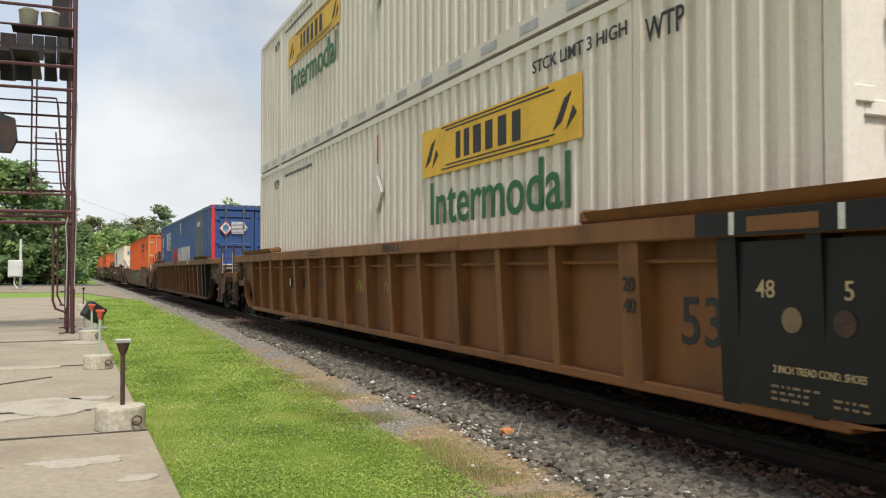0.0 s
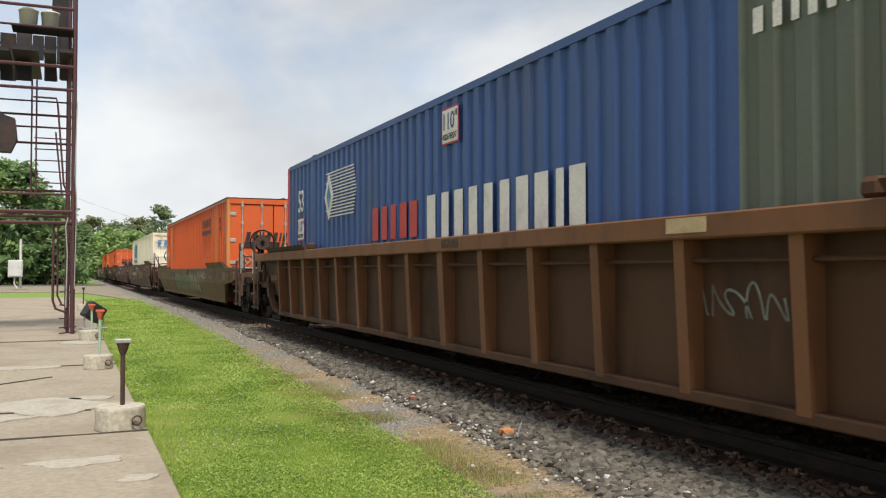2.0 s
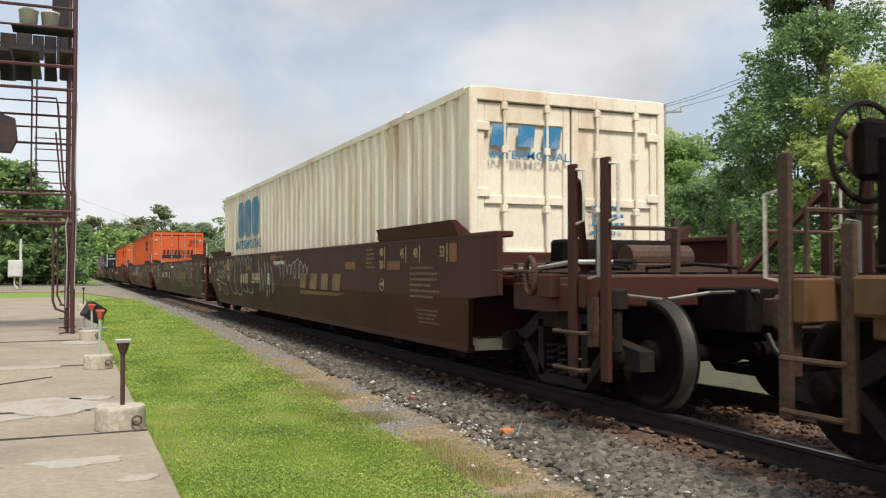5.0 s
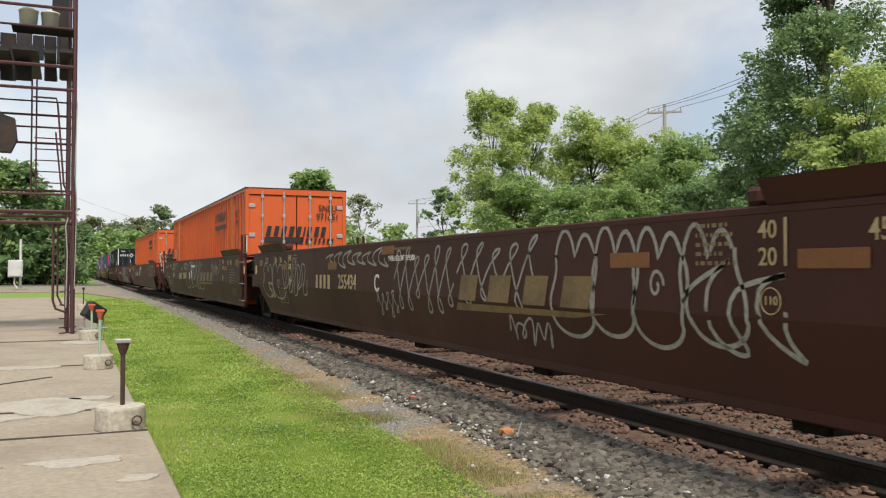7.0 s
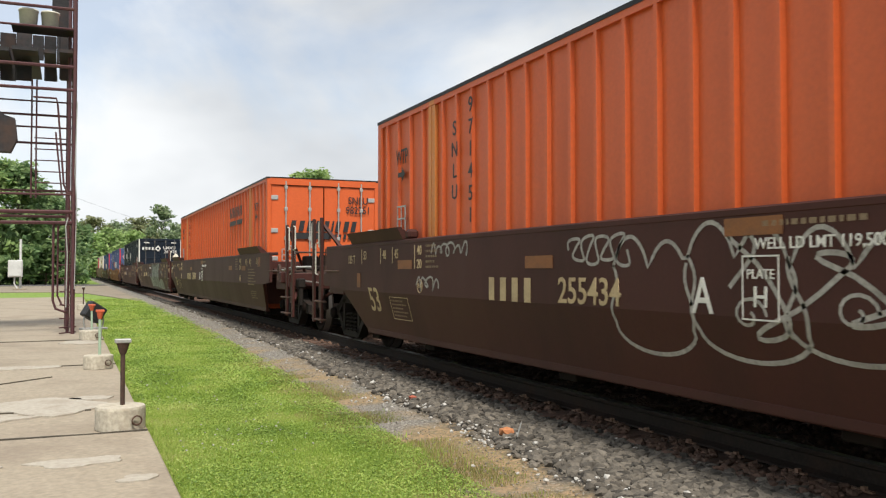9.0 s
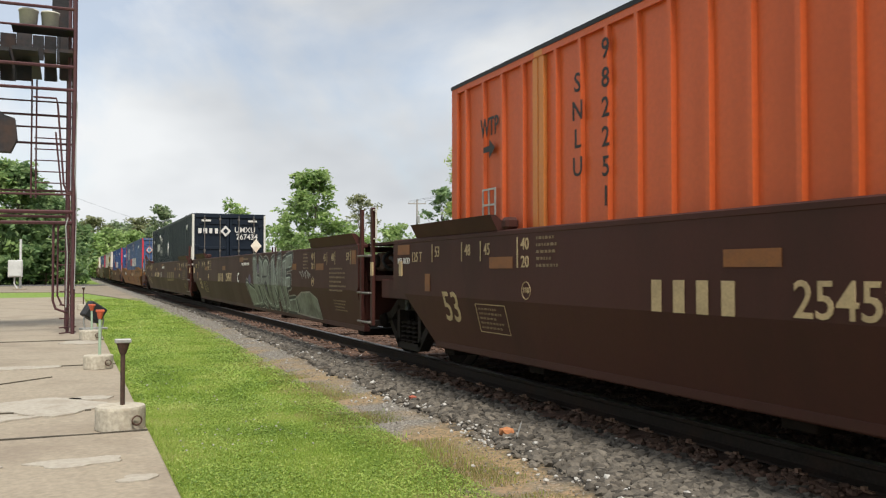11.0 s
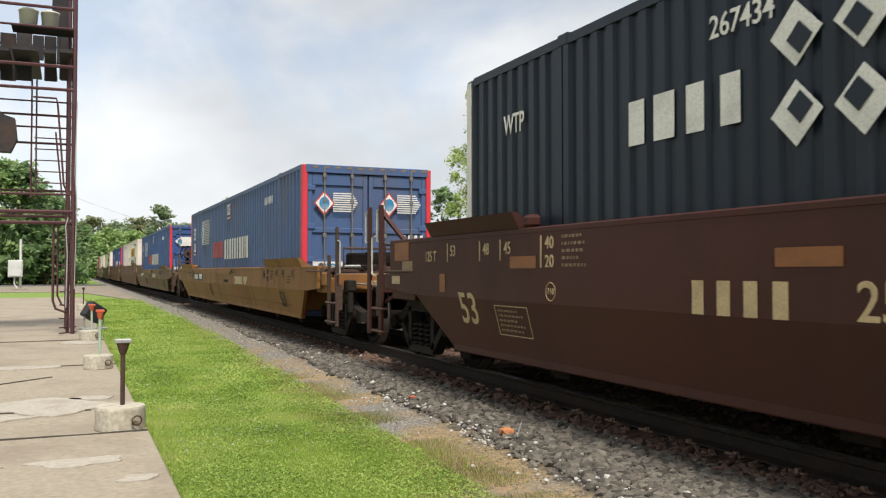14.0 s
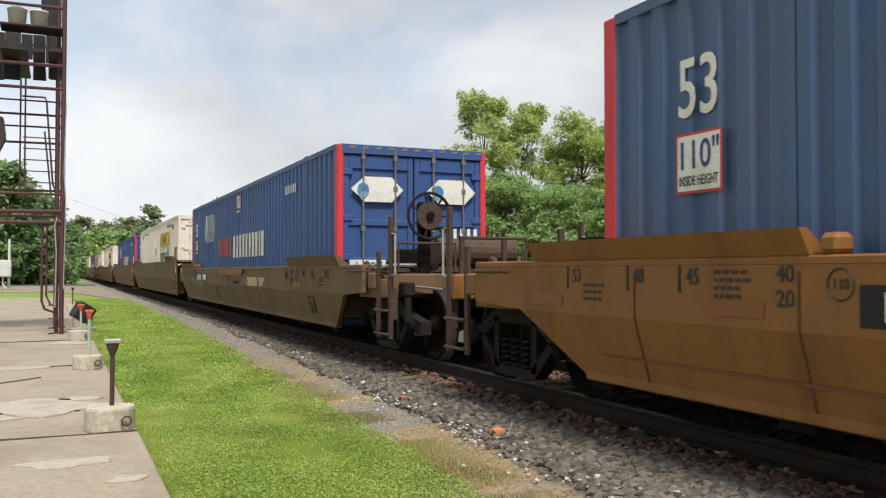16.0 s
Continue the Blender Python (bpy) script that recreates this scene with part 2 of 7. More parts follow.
def word_mesh(text, size, mat, squeeze=1.0, slant=0.0):
    key = (text, round(size, 3), mat.name, squeeze, slant)
    if key not in FONT_CACHE:
        cu = bpy.data.curves.new("word", "FONT")
        cu.body, cu.size, cu.align_x, cu.align_y, cu.extrude, cu.shear = text, size * 1.37, "CENTER", "CENTER", 0.002, slant
        cu.resolution_u, cu.offset = 3, size * 0.012
        ob = bpy.data.objects.new("word", cu)
        scene.collection.objects.link(ob)
        me = bpy.data.meshes.new_from_object(ob.evaluated_get(bpy.context.evaluated_depsgraph_get()))
        bpy.data.objects.remove(ob)
        me.transform(Matrix.Diagonal((squeeze, 1, 1, 1)))
        me.materials.clear()
        me.materials.append(mat)
        FONT_CACHE[key] = me
    return FONT_CACHE[key]


SIDE = Matrix(((0, 0, -1), (-1, 0, 0), (0, 1, 0)))     # text x -> -y, text y -> z, text z -> -x
END = Matrix(((1, 0, 0), (0, 0, -1), (0, 1, 0)))       # text x -> x, text y -> z, text z -> -y


LEAN = Matrix.Rotation(radians(14.3), 4, "X")           # the lower half of a tall car's side leans in


def word(text, parent, where, size, mat, face="side", squeeze=1.0, slant=0.0, name="lettering", lean=False):
    ob = new(name, word_mesh(text, size, mat, squeeze, slant))
    ob.matrix_basis = Matrix.Translation(where) @ (SIDE if face == "side" else END).to_4x4() @ (LEAN if lean else Matrix())
    ob.parent = parent
    return ob


def flat(outlines, parent, where, mat, face="side", name="marking", deep=0.003):
    """Plain flat shapes: each outline is a list of (across, up)."""
    for o in outlines:
        ob = part(name, Shape().prism(o, "z", 0, deep), mat, parent)
        ob.matrix_basis = Matrix.Translation(where) @ (SIDE if face == "side" else END).to_4x4()
    return ob


def rect(x0, x1, y0, y1, lean=0.0):
    return [(x0 + lean * y0, y0), (x1 + lean * y0, y0), (x1 + lean * y1, y1), (x0 + lean * y1, y1)]


def blocks(widths, h, lean=0.0, gap=0.12, seed=1):
    """A wordmark as a row of plain solid blocks."""
    rng = random.Random(seed)
    total = sum(widths) + gap * h * (len(widths) - 1)
    x, out = -total / 2, []
    for w in widths:
        k = rng.uniform(0.60, 0.74)
        out.append(rect(x, x + w * k, -h / 2, h / 2, lean))
        x += w + gap * h
    return out


def bars(parent, where, w, h, rows, mat, face="side", seed=2):
    """Small unreadable print: rows of plain bars."""
    rng = random.Random(seed)
    out, step = [], h / rows
    for i in range(rows):
        x, end = -w / 2, w / 2 * rng.uniform(0.35, 1.0)
        while x < end - 0.02:
            k = min(rng.uniform(0.015, 0.06), end - x)
            out.append(rect(x, x + k, h / 2 - (i + 0.70) * step, h / 2 - (i + 0.28) * step))
            x += k + 0.024
    s = Shape()
    for o in out:
        s.prism(o, "z", 0, 0.003)
    ob = part("small_print", s, mat, parent)
    ob["kind"] = "stuff"
    ob.matrix_basis = Matrix.Translation(where) @ (SIDE if face == "side" else END).to_4x4()
    return ob


def skin(z, kink):
    """How far the near side stands from the car's middle at height z."""
    return -1.504 if z > kink else -1.504 + (kink - z) / (kink - 0.33) * 0.14


def ribbon(points, width, parent, where, mat, name="spray_stroke", kink=0.88, off=0.0):
    """A sprayed line on a car's near side, from a list of (across, up)."""
    s = Shape()
    vs, n = [], len(points)
    for i, p in enumerate(points):
        a, b = Vector(points[max(i - 1, 0)]), Vector(points[min(i + 1, n - 1)])
        d = (b - a)
        d = Vector((-d.y, d.x)).normalized() * width / 2 if d.length > 1e-6 else Vector((0, width / 2))
        for q in ((p[0] + d.x, p[1] + d.y), (p[0] - d.x, p[1] - d.y)):
            z = where[1] + q[1]
            vs.append((skin(z, kink) - off, where[0] - q[0], z))
    s.add(vs, [(2 * i, 2 * i + 1, 2 * i + 3, 2 * i + 2) for i in range(n - 1)])
    return part(name, s, mat, parent)


def blob(outline, parent, where, mat, kink=0.88, off=0.0, name="spray_fill"):
    """A filled sprayed shape on the near side, cut at the kink so that it lies on the skin."""
    b = bmesh.new()
    b.faces.new([b.verts.new((0, where[0] - x, where[1] + z)) for x, z in outline])
    bmesh.ops.bisect_plane(b, geom=b.verts[:] + b.edges[:] + b.faces[:], plane_co=(0, 0, kink), plane_no=(0, 0, 1))
    for v in b.verts:
        v.co.x = skin(v.co.z, kink) - off
    bmesh.ops.triangulate(b, faces=b.faces[:])
    me = bpy.data.meshes.new(name)
    b.to_mesh(me)
    b.free()
    me.materials.append(mat)
    return part(name, me, mat, parent)


def spray_tag(parent, where, w, h, mat, seed, loops=6, width=0.05, kink=0.88):
    """A looping sprayed scrawl with no letters in it."""
    rng = random.Random(seed)
    pts, n = [], loops * 22
    ph = [rng.uniform(0, 6.28) for _ in range(4)]
    for i in range(n + 1):
        u = i / n
        a = u * loops * 2 * math.pi
        pts.append((-w / 2 + w * u + 0.42 * w / loops * math.cos(a + ph[0]) * (0.7 + 0.5 * math.sin(u * 9 + ph[1])),
                    h * 0.5 * math.sin(a + 0.6 * math.sin(u * 7 + ph[2])) * (0.72 + 0.28 * math.sin(u * 13 + ph[3]))))
    return ribbon(pts, width, parent, where, mat, kink=kink)


def dense(points, step=0.06, closed=False):
    """The same line with points at even small steps."""
    pts = list(points) + ([points[0]] if closed else [])
    out = []
    for p, q in zip(pts, pts[1:]):
        n = max(1, int(math.hypot(q[0] - p[0], q[1] - p[1]) / step))
        out += [(p[0] + (q[0] - p[0]) * i / n, p[1] + (q[1] - p[1]) * i / n) for i in range(n)]
    return out + [pts[-1]]


def spray_bubbles(parent, y0, y1, z0, z1, mat, seed, count=5, width=0.04, kink=0.88):
    """Fat rounded sprayed outlines that share one scalloped top line."""
    rng = random.Random(seed)
    w, h = y0 - y1, z1 - z0
    step, mid = w / count, ((y0 + y1) / 2, z0)
    cuts = [-w / 2 + step * (i + rng.uniform(-0.12, 0.12)) for i in range(count + 1)]
    tops = [rng.uniform(0.88, 1.0) * h for _ in range(count)]
    line = []
    for i in range(count):
        a, b = cuts[i], cuts[i + 1]
        for k in range(2 * 9):
            u = k / 18
            hump = abs(math.sin(2 * math.pi * u)) ** 0.7
            line.append((a + (b - a) * u, tops[i] - 0.24 * h + 0.24 * h * hump - 0.05 * h * (u > 0.5)))
    ribbon(line, width, parent, mid, mat, kink=kink)
    for i in range(count):
        a, b = cuts[i], cuts[i + 1]
        c, r = (a + b) / 2, (b - a) * 0.5
        low, lean = rng.uniform(0.0, 0.12) * h, rng.uniform(-0.08, 0.12) * h
        body = []
        for k in range(33):
            u = k / 32
            t = math.pi * (1 + u)
            if u < 0.3:
                body.append((a + lean * (u / 0.3) + 0.10 * r * math.sin(u * 21), tops[i] - 0.22 * h - (tops[i] - 0.42 * h) * (u / 0.3)))
            elif u < 0.75:
                t = math.pi * (1 + (u - 0.3) / 0.45)
                body.append((c + lean + r * 1.05 * math.cos(t), low + 0.2 * h + 0.2 * h * math.sin(t)))
            else:
                v = (u - 0.75) / 0.25
                body.append((b + lean * (1 - v) + 0.08 * r * math.sin(v * 6), low + 0.2 * h + v * 0.48 * h))
        ribbon(dense(body), width, parent, mid, mat, kink=kink)
        if rng.random() < 0.2:
            q = rng.uniform(0.35, 0.5) * h
            ribbon([(c + lean + 0.34 * r * (1 - t / 9) * math.cos(t), q + 0.13 * h * (1 - t / 9) * math.sin(t)) for t in [j * 0.45 for j in range(17)]], width * 0.75, parent, mid, mat, kink=kink)


def spray_zigzag(parent, y0, y1, z0, z1, mat, seed, count=7, width=0.03, kink=0.88):
    """Tall narrow sprayed loops run together."""
    rng = random.Random(seed)
    w, h = y0 - y1, z1 - z0
    ph = rng.uniform(0, 6.28)
    pts = []
    for i in range(count * 24 + 1):
        a = i / 24 * 2 * math.pi
        u = i / (count * 24)
        amp = 0.40 + 0.10 * math.sin(u * 11 + ph)
        sn = math.sin(a)
        pts.append((-w / 2 + w * u + 0.30 * w / count * math.sin(2 * a + ph) + 0.10 * h * sn, 0.04 * h * math.sin(u * 17) + amp * h * math.copysign(abs(sn) ** 0.75, sn)))
    return ribbon(pts, width, parent, ((y0 + y1) / 2, (z0 + z1) / 2), mat, kink=kink)


def fat_letter(parent, pieces, holes, fill, kink=0.88, edge=None):
    """A filled sprayed letter of several plates, with a black edge and a pale halo outside it."""
    for o in pieces:
        ribbon(dense(o, closed=True), 0.15, parent, (0, 0), edge or ink_chalk, kink=kink, off=0.001)
    for o in pieces:
        ribbon(dense(o, closed=True), 0.105, parent, (0, 0), ink_black, kink=kink, off=0.003)
    for o in pieces:
        blob(o, parent, (0, 0), fill, kink, 0.005)
    for o in pieces:
        cx, cz = sum(p[0] for p in o) / len(o), sum(p[1] for p in o) / len(o)
        inner = dense([(cx + (x - cx) * 0.84, cz + (z - cz) * 0.90) for x, z in o], closed=True)
        ribbon(inner[:int(len(inner) * 0.7)], 0.028, parent, (0, 0), ink_frost, kink=kink, off=0.006)
    for o in holes:
        blob(o, parent, (0, 0), ink_black, kink, 0.007, "spray_hole")


# ---- containers: 16.15 m long, 2.59 m wide, 2.90 m high, doors towards -y ----
CL, CW, CH = 8.075, 1.295, 2.90


def wavy(y0, y1, pitch, depth, x, sign, z0, z1, flat_out=0.42):
    """A corrugated side sheet between y0 and y1, outer crests at x."""
    s = Shape()
    ys, xs = [], []
    n = max(1, round((y1 - y0) / pitch))
    p = (y1 - y0) / n
    for i in range(n):
        a = y0 + i * p
        for u, d in ((0, 0), (flat_out, 0), (flat_out + 0.14, 1), (0.86, 1)):
            ys.append(a + u * p)
            xs.append(x - sign * depth * d)
    ys.append(y1)
    xs.append(x)
    k = len(ys)
    vs = [(xs[i], ys[i], z) for z in (z0, z1) for i in range(k)]
    return s.add(vs, [(i, i + 1, k + i + 1, k + i) for i in range(k - 1)])


STIFF = {}


def stiffener(body, sg):
    if (body.name, sg) not in STIFF:
        x0, x1 = sg * (CW - 0.044), sg * (CW - 0.001)
        STIFF[body.name, sg] = Shape().prism([(x0, -0.034), (x1, -0.022), (x1, 0.022), (x0, 0.034)], "z", 0.1, CH - 0.08).mesh("side_stiffener", body)
    return STIFF[body.name, sg]


def container(label, body, post, pitch=0.28, depth=0.036, ribbed=False, mid_post=None, door="panelled", rods=None, bottom_rail=0.16, patch=None, edge=None):
    box = thing("shipping_container", label, "shipping container", "containers on the train")
    mid_post = mid_post or body
    rods = rods or body
    seam = 6.10
    spans = [(-CL + 0.16, -seam - 0.10), (-seam + 0.10, seam - 0.10), (seam + 0.10, CL - 0.16)]
    for sg in (-1, 1):
        if ribbed:
            s = Shape()
            for a, b in spans:
                s.box(min(sg * (CW - 0.04), sg * (CW - 0.07)), max(sg * (CW - 0.04), sg * (CW - 0.07)), a, b, 0.1, CH - 0.08)
            part("side_panel", s, body, box)
            for a, b in spans:
                n = round((b - a) / pitch)
                for i in range(n):
                    rib = part("side_stiffener", stiffener(body, sg), body, box)
                    rib.location.y = a + (i + 0.5) * (b - a) / n
        else:
            for a, b in spans:
                if patch and sg < 0 and a < patch[0] < b:
                    for c, d, mm in ((a, patch[0], body), (patch[0], patch[1], patch[2]), (patch[1], b, body)):
                        part("side_panel", wavy(c, d, pitch, depth, sg * (CW - 0.008), sg, bottom_rail, CH - 0.09), mm, box)
                else:
                    part("side_panel", wavy(a, b, pitch, depth, sg * (CW - 0.008), sg, bottom_rail, CH - 0.09), body, box)
        x0, x1 = sorted((sg * CW, sg * (CW - 0.07)))
        part("bottom_rail", Shape().box(x0, x1, -CL + 0.16, CL - 0.16, 0.02, bottom_rail), body, box)
        part("top_rail", Shape().box(x0, x1, -CL + 0.16, CL - 0.16, CH - 0.095, CH - 0.012), body, box)
        for y in (-seam, seam):
            for q in (-0.10, 0.012):
                part("stacking_post", Shape().box(x0, x1, y + q, y + q + 0.088, 0.0, CH - 0.1), mid_post, box)
            part("post_seam", Shape().box(sg * (CW - 0.02) - 0.01, sg * (CW - 0.02) + 0.01, y - 0.013, y + 0.013, 0, CH - 0.1), mid_post, box)
            part("corner_casting", Shape().box(min(sg * (CW + 0.004), sg * (CW - 0.16)), max(sg * (CW + 0.004), sg * (CW - 0.16)), y - 0.085, y + 0.085, CH - 0.10, CH + 0.012, 0.012), mid_post, box)
        for y0, y1 in ((-CL, -CL + 0.16), (CL - 0.16, CL)):
            part("corner_post", Shape().box(x0 - (0.03 if sg > 0 else 0), x1 + (0.03 if sg < 0 else 0), y0, y1, 0.0, CH - 0.02, 0.015), post, box)
    part("roof", Shape().box(-CW + 0.05, CW - 0.05, -CL + 0.1, CL - 0.1, CH - 0.06, CH - 0.03), body, box)
    if edge:
        for sg in (-1, 1):
            part("roof_edge", Shape().box(min(sg * (CW + 0.006), sg * (CW - 0.09)), max(sg * (CW + 0.006), sg * (CW - 0.09)), -CL, CL, CH - 0.035, CH + 0.006), edge, box, "dark roof edge")
        part("roof_edge", Shape().box(-CW + 0.09, CW - 0.09, -CL - 0.01, -CL + 0.1, CH - 0.015, CH + 0.006), edge, box, "dark roof edge")
    part("floor_pan", Shape().box(-CW + 0.05, CW - 0.05, -CL + 0.1, CL - 0.1, 0.03, 0.14), steel_dark, box)
    part("front_wall", Shape().box(-CW + 0.09, CW - 0.09, CL - 0.12, CL - 0.04, 0.05, CH - 0.05), body, box)
    part("door_header", Shape().box(-CW + 0.06, CW - 0.06, -CL - 0.004, -CL + 0.12, CH - 0.17, CH - 0.015, 0.01), body, box)
    part("door_sill", Shape().box(-CW + 0.06, CW - 0.06, -CL, -CL + 0.12, 0.0, 0.13, 0.01), body, box)
    yd = -CL + 0.03
    for sg in (-1, 1):
        a, b = sorted((sg * 0.012, sg * (CW - 0.10)))
        if door == "panelled":
            leaf = part("door", Shape().box(a, b, yd + 0.035, yd + 0.06, 0.14, CH - 0.18), body, box)
            for x in (a, b - 0.09):
                part("door_stile", Shape().box(x, x + 0.09, yd, yd + 0.034, 0.14, CH - 0.18, 0.008), body, leaf)
            for z0, z1 in ((0.14, 0.24), (0.66, 0.74), (1.02, 1.10), (1.60, 1.70), (2.50, CH - 0.18)):
                part("door_rail", Shape().box(a + 0.09, b - 0.09, yd + 0.002, yd + 0.035, z0, z1, 0.01), body, leaf)
        else:
            leaf = part("door", Shape().box(a, b, yd, yd + 0.05, 0.14, CH - 0.18, 0.006), body, box)
        mid = (a + b) / 2
        for x in (mid - 0.27, mid + 0.27):
            s = Shape().cyl((x, yd - 0.035, 0.12), (x, yd - 0.035, CH - 0.08), 0.017, 8)
            for z in (0.20, 0.85, 1.55, 2.20, CH - 0.22):
                s.box(x - 0.035, x + 0.035, yd - 0.055, yd + 0.004, z - 0.04, z + 0.04, 0.006)
            if x * sg < abs(mid):
                s.box(x - 0.02, x + 0.36, yd - 0.05, yd - 0.03, 0.93, 0.97)
            part("lock_rod", s, rods, leaf, "galvanised lock rod" if rods is galv else "")
        for z in (0.42, 1.1, 1.72, 2.45):
            x = sg * (CW - 0.09)
            part("hinge", Shape().box(min(x, x - sg * 0.16), max(x, x - sg * 0.16), yd - 0.022, yd + 0.004, z - 0.05, z + 0.05, 0.008), rods if door != "panelled" else body, leaf)
    return box


def diamond(parent, where, r, mat, face="side", name="placard_holder"):
    return flat([[(0, -r), (r * 0.8, 0), (0, r), (-r * 0.8, 0)]], parent, where, mat, face, name, 0.012)


XS = -CW - 0.004
XS2 = -CW - 0.008
YD = -CL - 0.006


def blue_container(patch=False, wide_logo=False, body=None):
    body = body or blue_box
    c = container("faded blue corrugated container with red corner posts and white markings", body, red_box,
                  patch=(-5.75, -4.55, olive_box) if patch else None, mid_post=body, rods=rod_grey)
    flat(blocks([0.40, 0.32, 0.34, 0.33, 0.32, 0.30, 0.32, 0.34, 0.18, 0.40], 0.54, 0, 0.08, 4), c, (XS, -1.08, 1.48), ink_white, "side", "wordmark")
    flat(blocks([0.36, 0.34, 0.32, 0.34, 0.40], 0.46, 0, 0.06, 9), c, (XS, 1.85, 1.50), ink_red, "side", "wordmark")
    flat([rect(-0.75 + 0.1 * (i % 3), 0.95 - 0.02 * abs(i - 7), 0.38 - i * 0.052, 0.40 - i * 0.052) for i in range(15)], c, (XS, 4.5, 2.08), ink_white, "side", "stripe_emblem")
    flat([[(0, -0.40), (0.26, 0), (0, 0.40), (-0.26, 0)]], c, (XS2, 5.05, 2.08), ink_white, "side", "emblem_diamond")
    flat([[(0, -0.22), (0.13, 0), (0, 0.22), (-0.13, 0)]], c, (XS2 - 0.004, 5.05, 2.08), ink_blue, "side", "emblem_core")
    word("53", c, (XS2, 6.95, 2.12), 0.42, ink_white, squeeze=0.75)
    for y, z in ((6.95, 1.62), (0.05, 2.50)):
        flat([rect(-0.23, 0.23, -0.21, 0.21)], c, (XS, y, z), ink_red, "side", "height_plate_edge")
        flat([rect(-0.21, 0.21, -0.19, 0.19)], c, (XS2, y, z), ink_white, "side", "height_plate")
        word("110\"", c, (XS2 - 0.004, y, z + 0.045), 0.20, ink_navy, squeeze=0.85)
        word("INSIDE HEIGHT", c, (XS2 - 0.004, y, z - 0.125), 0.07, ink_black, squeeze=0.6)
    flat(blocks([0.12, 0.10, 0.08, 0.09, 0.09, 0.09], 0.16, 0, 0.3, 5), c, (XS, -5.1, 2.42), ink_white, "side", "number_bars")
    for x in (-0.66, 0.63):
        if wide_logo:
            flat([[(-0.42, 0), (-0.2, 0.2), (0.26, 0.2), (0.46, 0), (0.26, -0.2), (-0.2, -0.2)]], c, (x, YD, 2.18), ink_white, "end", "door_emblem")
        else:
            flat([rect(-0.05, 0.44 - 0.025 * abs(i - 4), 0.19 - i * 0.042, 0.212 - i * 0.042) for i in range(9)], c, (x, YD, 2.15), ink_white, "end", "stripe_emblem")
            flat([[(0, -0.24), (0.2, 0), (0, 0.24), (-0.2, 0)]], c, (x - 0.22, YD - 0.003, 2.16), ink_red, "end", "emblem_edge")
            flat([[(0, -0.20), (0.17, 0), (0, 0.20), (-0.17, 0)]], c, (x - 0.22, YD - 0.007, 2.16), ink_white, "end", "emblem_diamond")
        flat([[(0.10 * math.cos(k * 0.52), 0.12 * math.sin(k * 0.52)) for k in range(12)]], c, (x - 0.22, YD - 0.011, 2.16), ink_blue, "end", "emblem_core")
    flat(blocks([0.09, 0.10, 0.09, 0.09], 0.16, 0, 0.18, 3), c, (0.92, YD, 1.50), ink_white, "end", "number_bars")
    flat(blocks([0.08] * 3, 0.11, 0, 0.2, 6) , c, (0.95, YD, 1.30), ink_white, "end", "number_bars")
    flat(blocks([0.08] * 3, 0.11, 0, 0.2, 7), c, (0.95, YD, 1.15), ink_white, "end", "number_bars")
    bars(c, (0.45, YD, 0.85), 0.45, 0.3, 4, ink_white, "end", 3)
    flat([rect(-0.3, 0.3, -0.14, 0.14)], c, (-0.8, YD, 0.92), ink_white, "end", "height_plate")
    word("110\"", c, (-0.8, YD - 0.005, 0.92), 0.2, ink_blue, "end")
    flat([rect(-1.1 + i * 0.22, -1.0 + i * 0.22, -0.018, 0.018, 0.9) for i in range(11)], c, (0, YD, CH - 0.06), ink_dim, "end", "hazard_stripe")
    return c


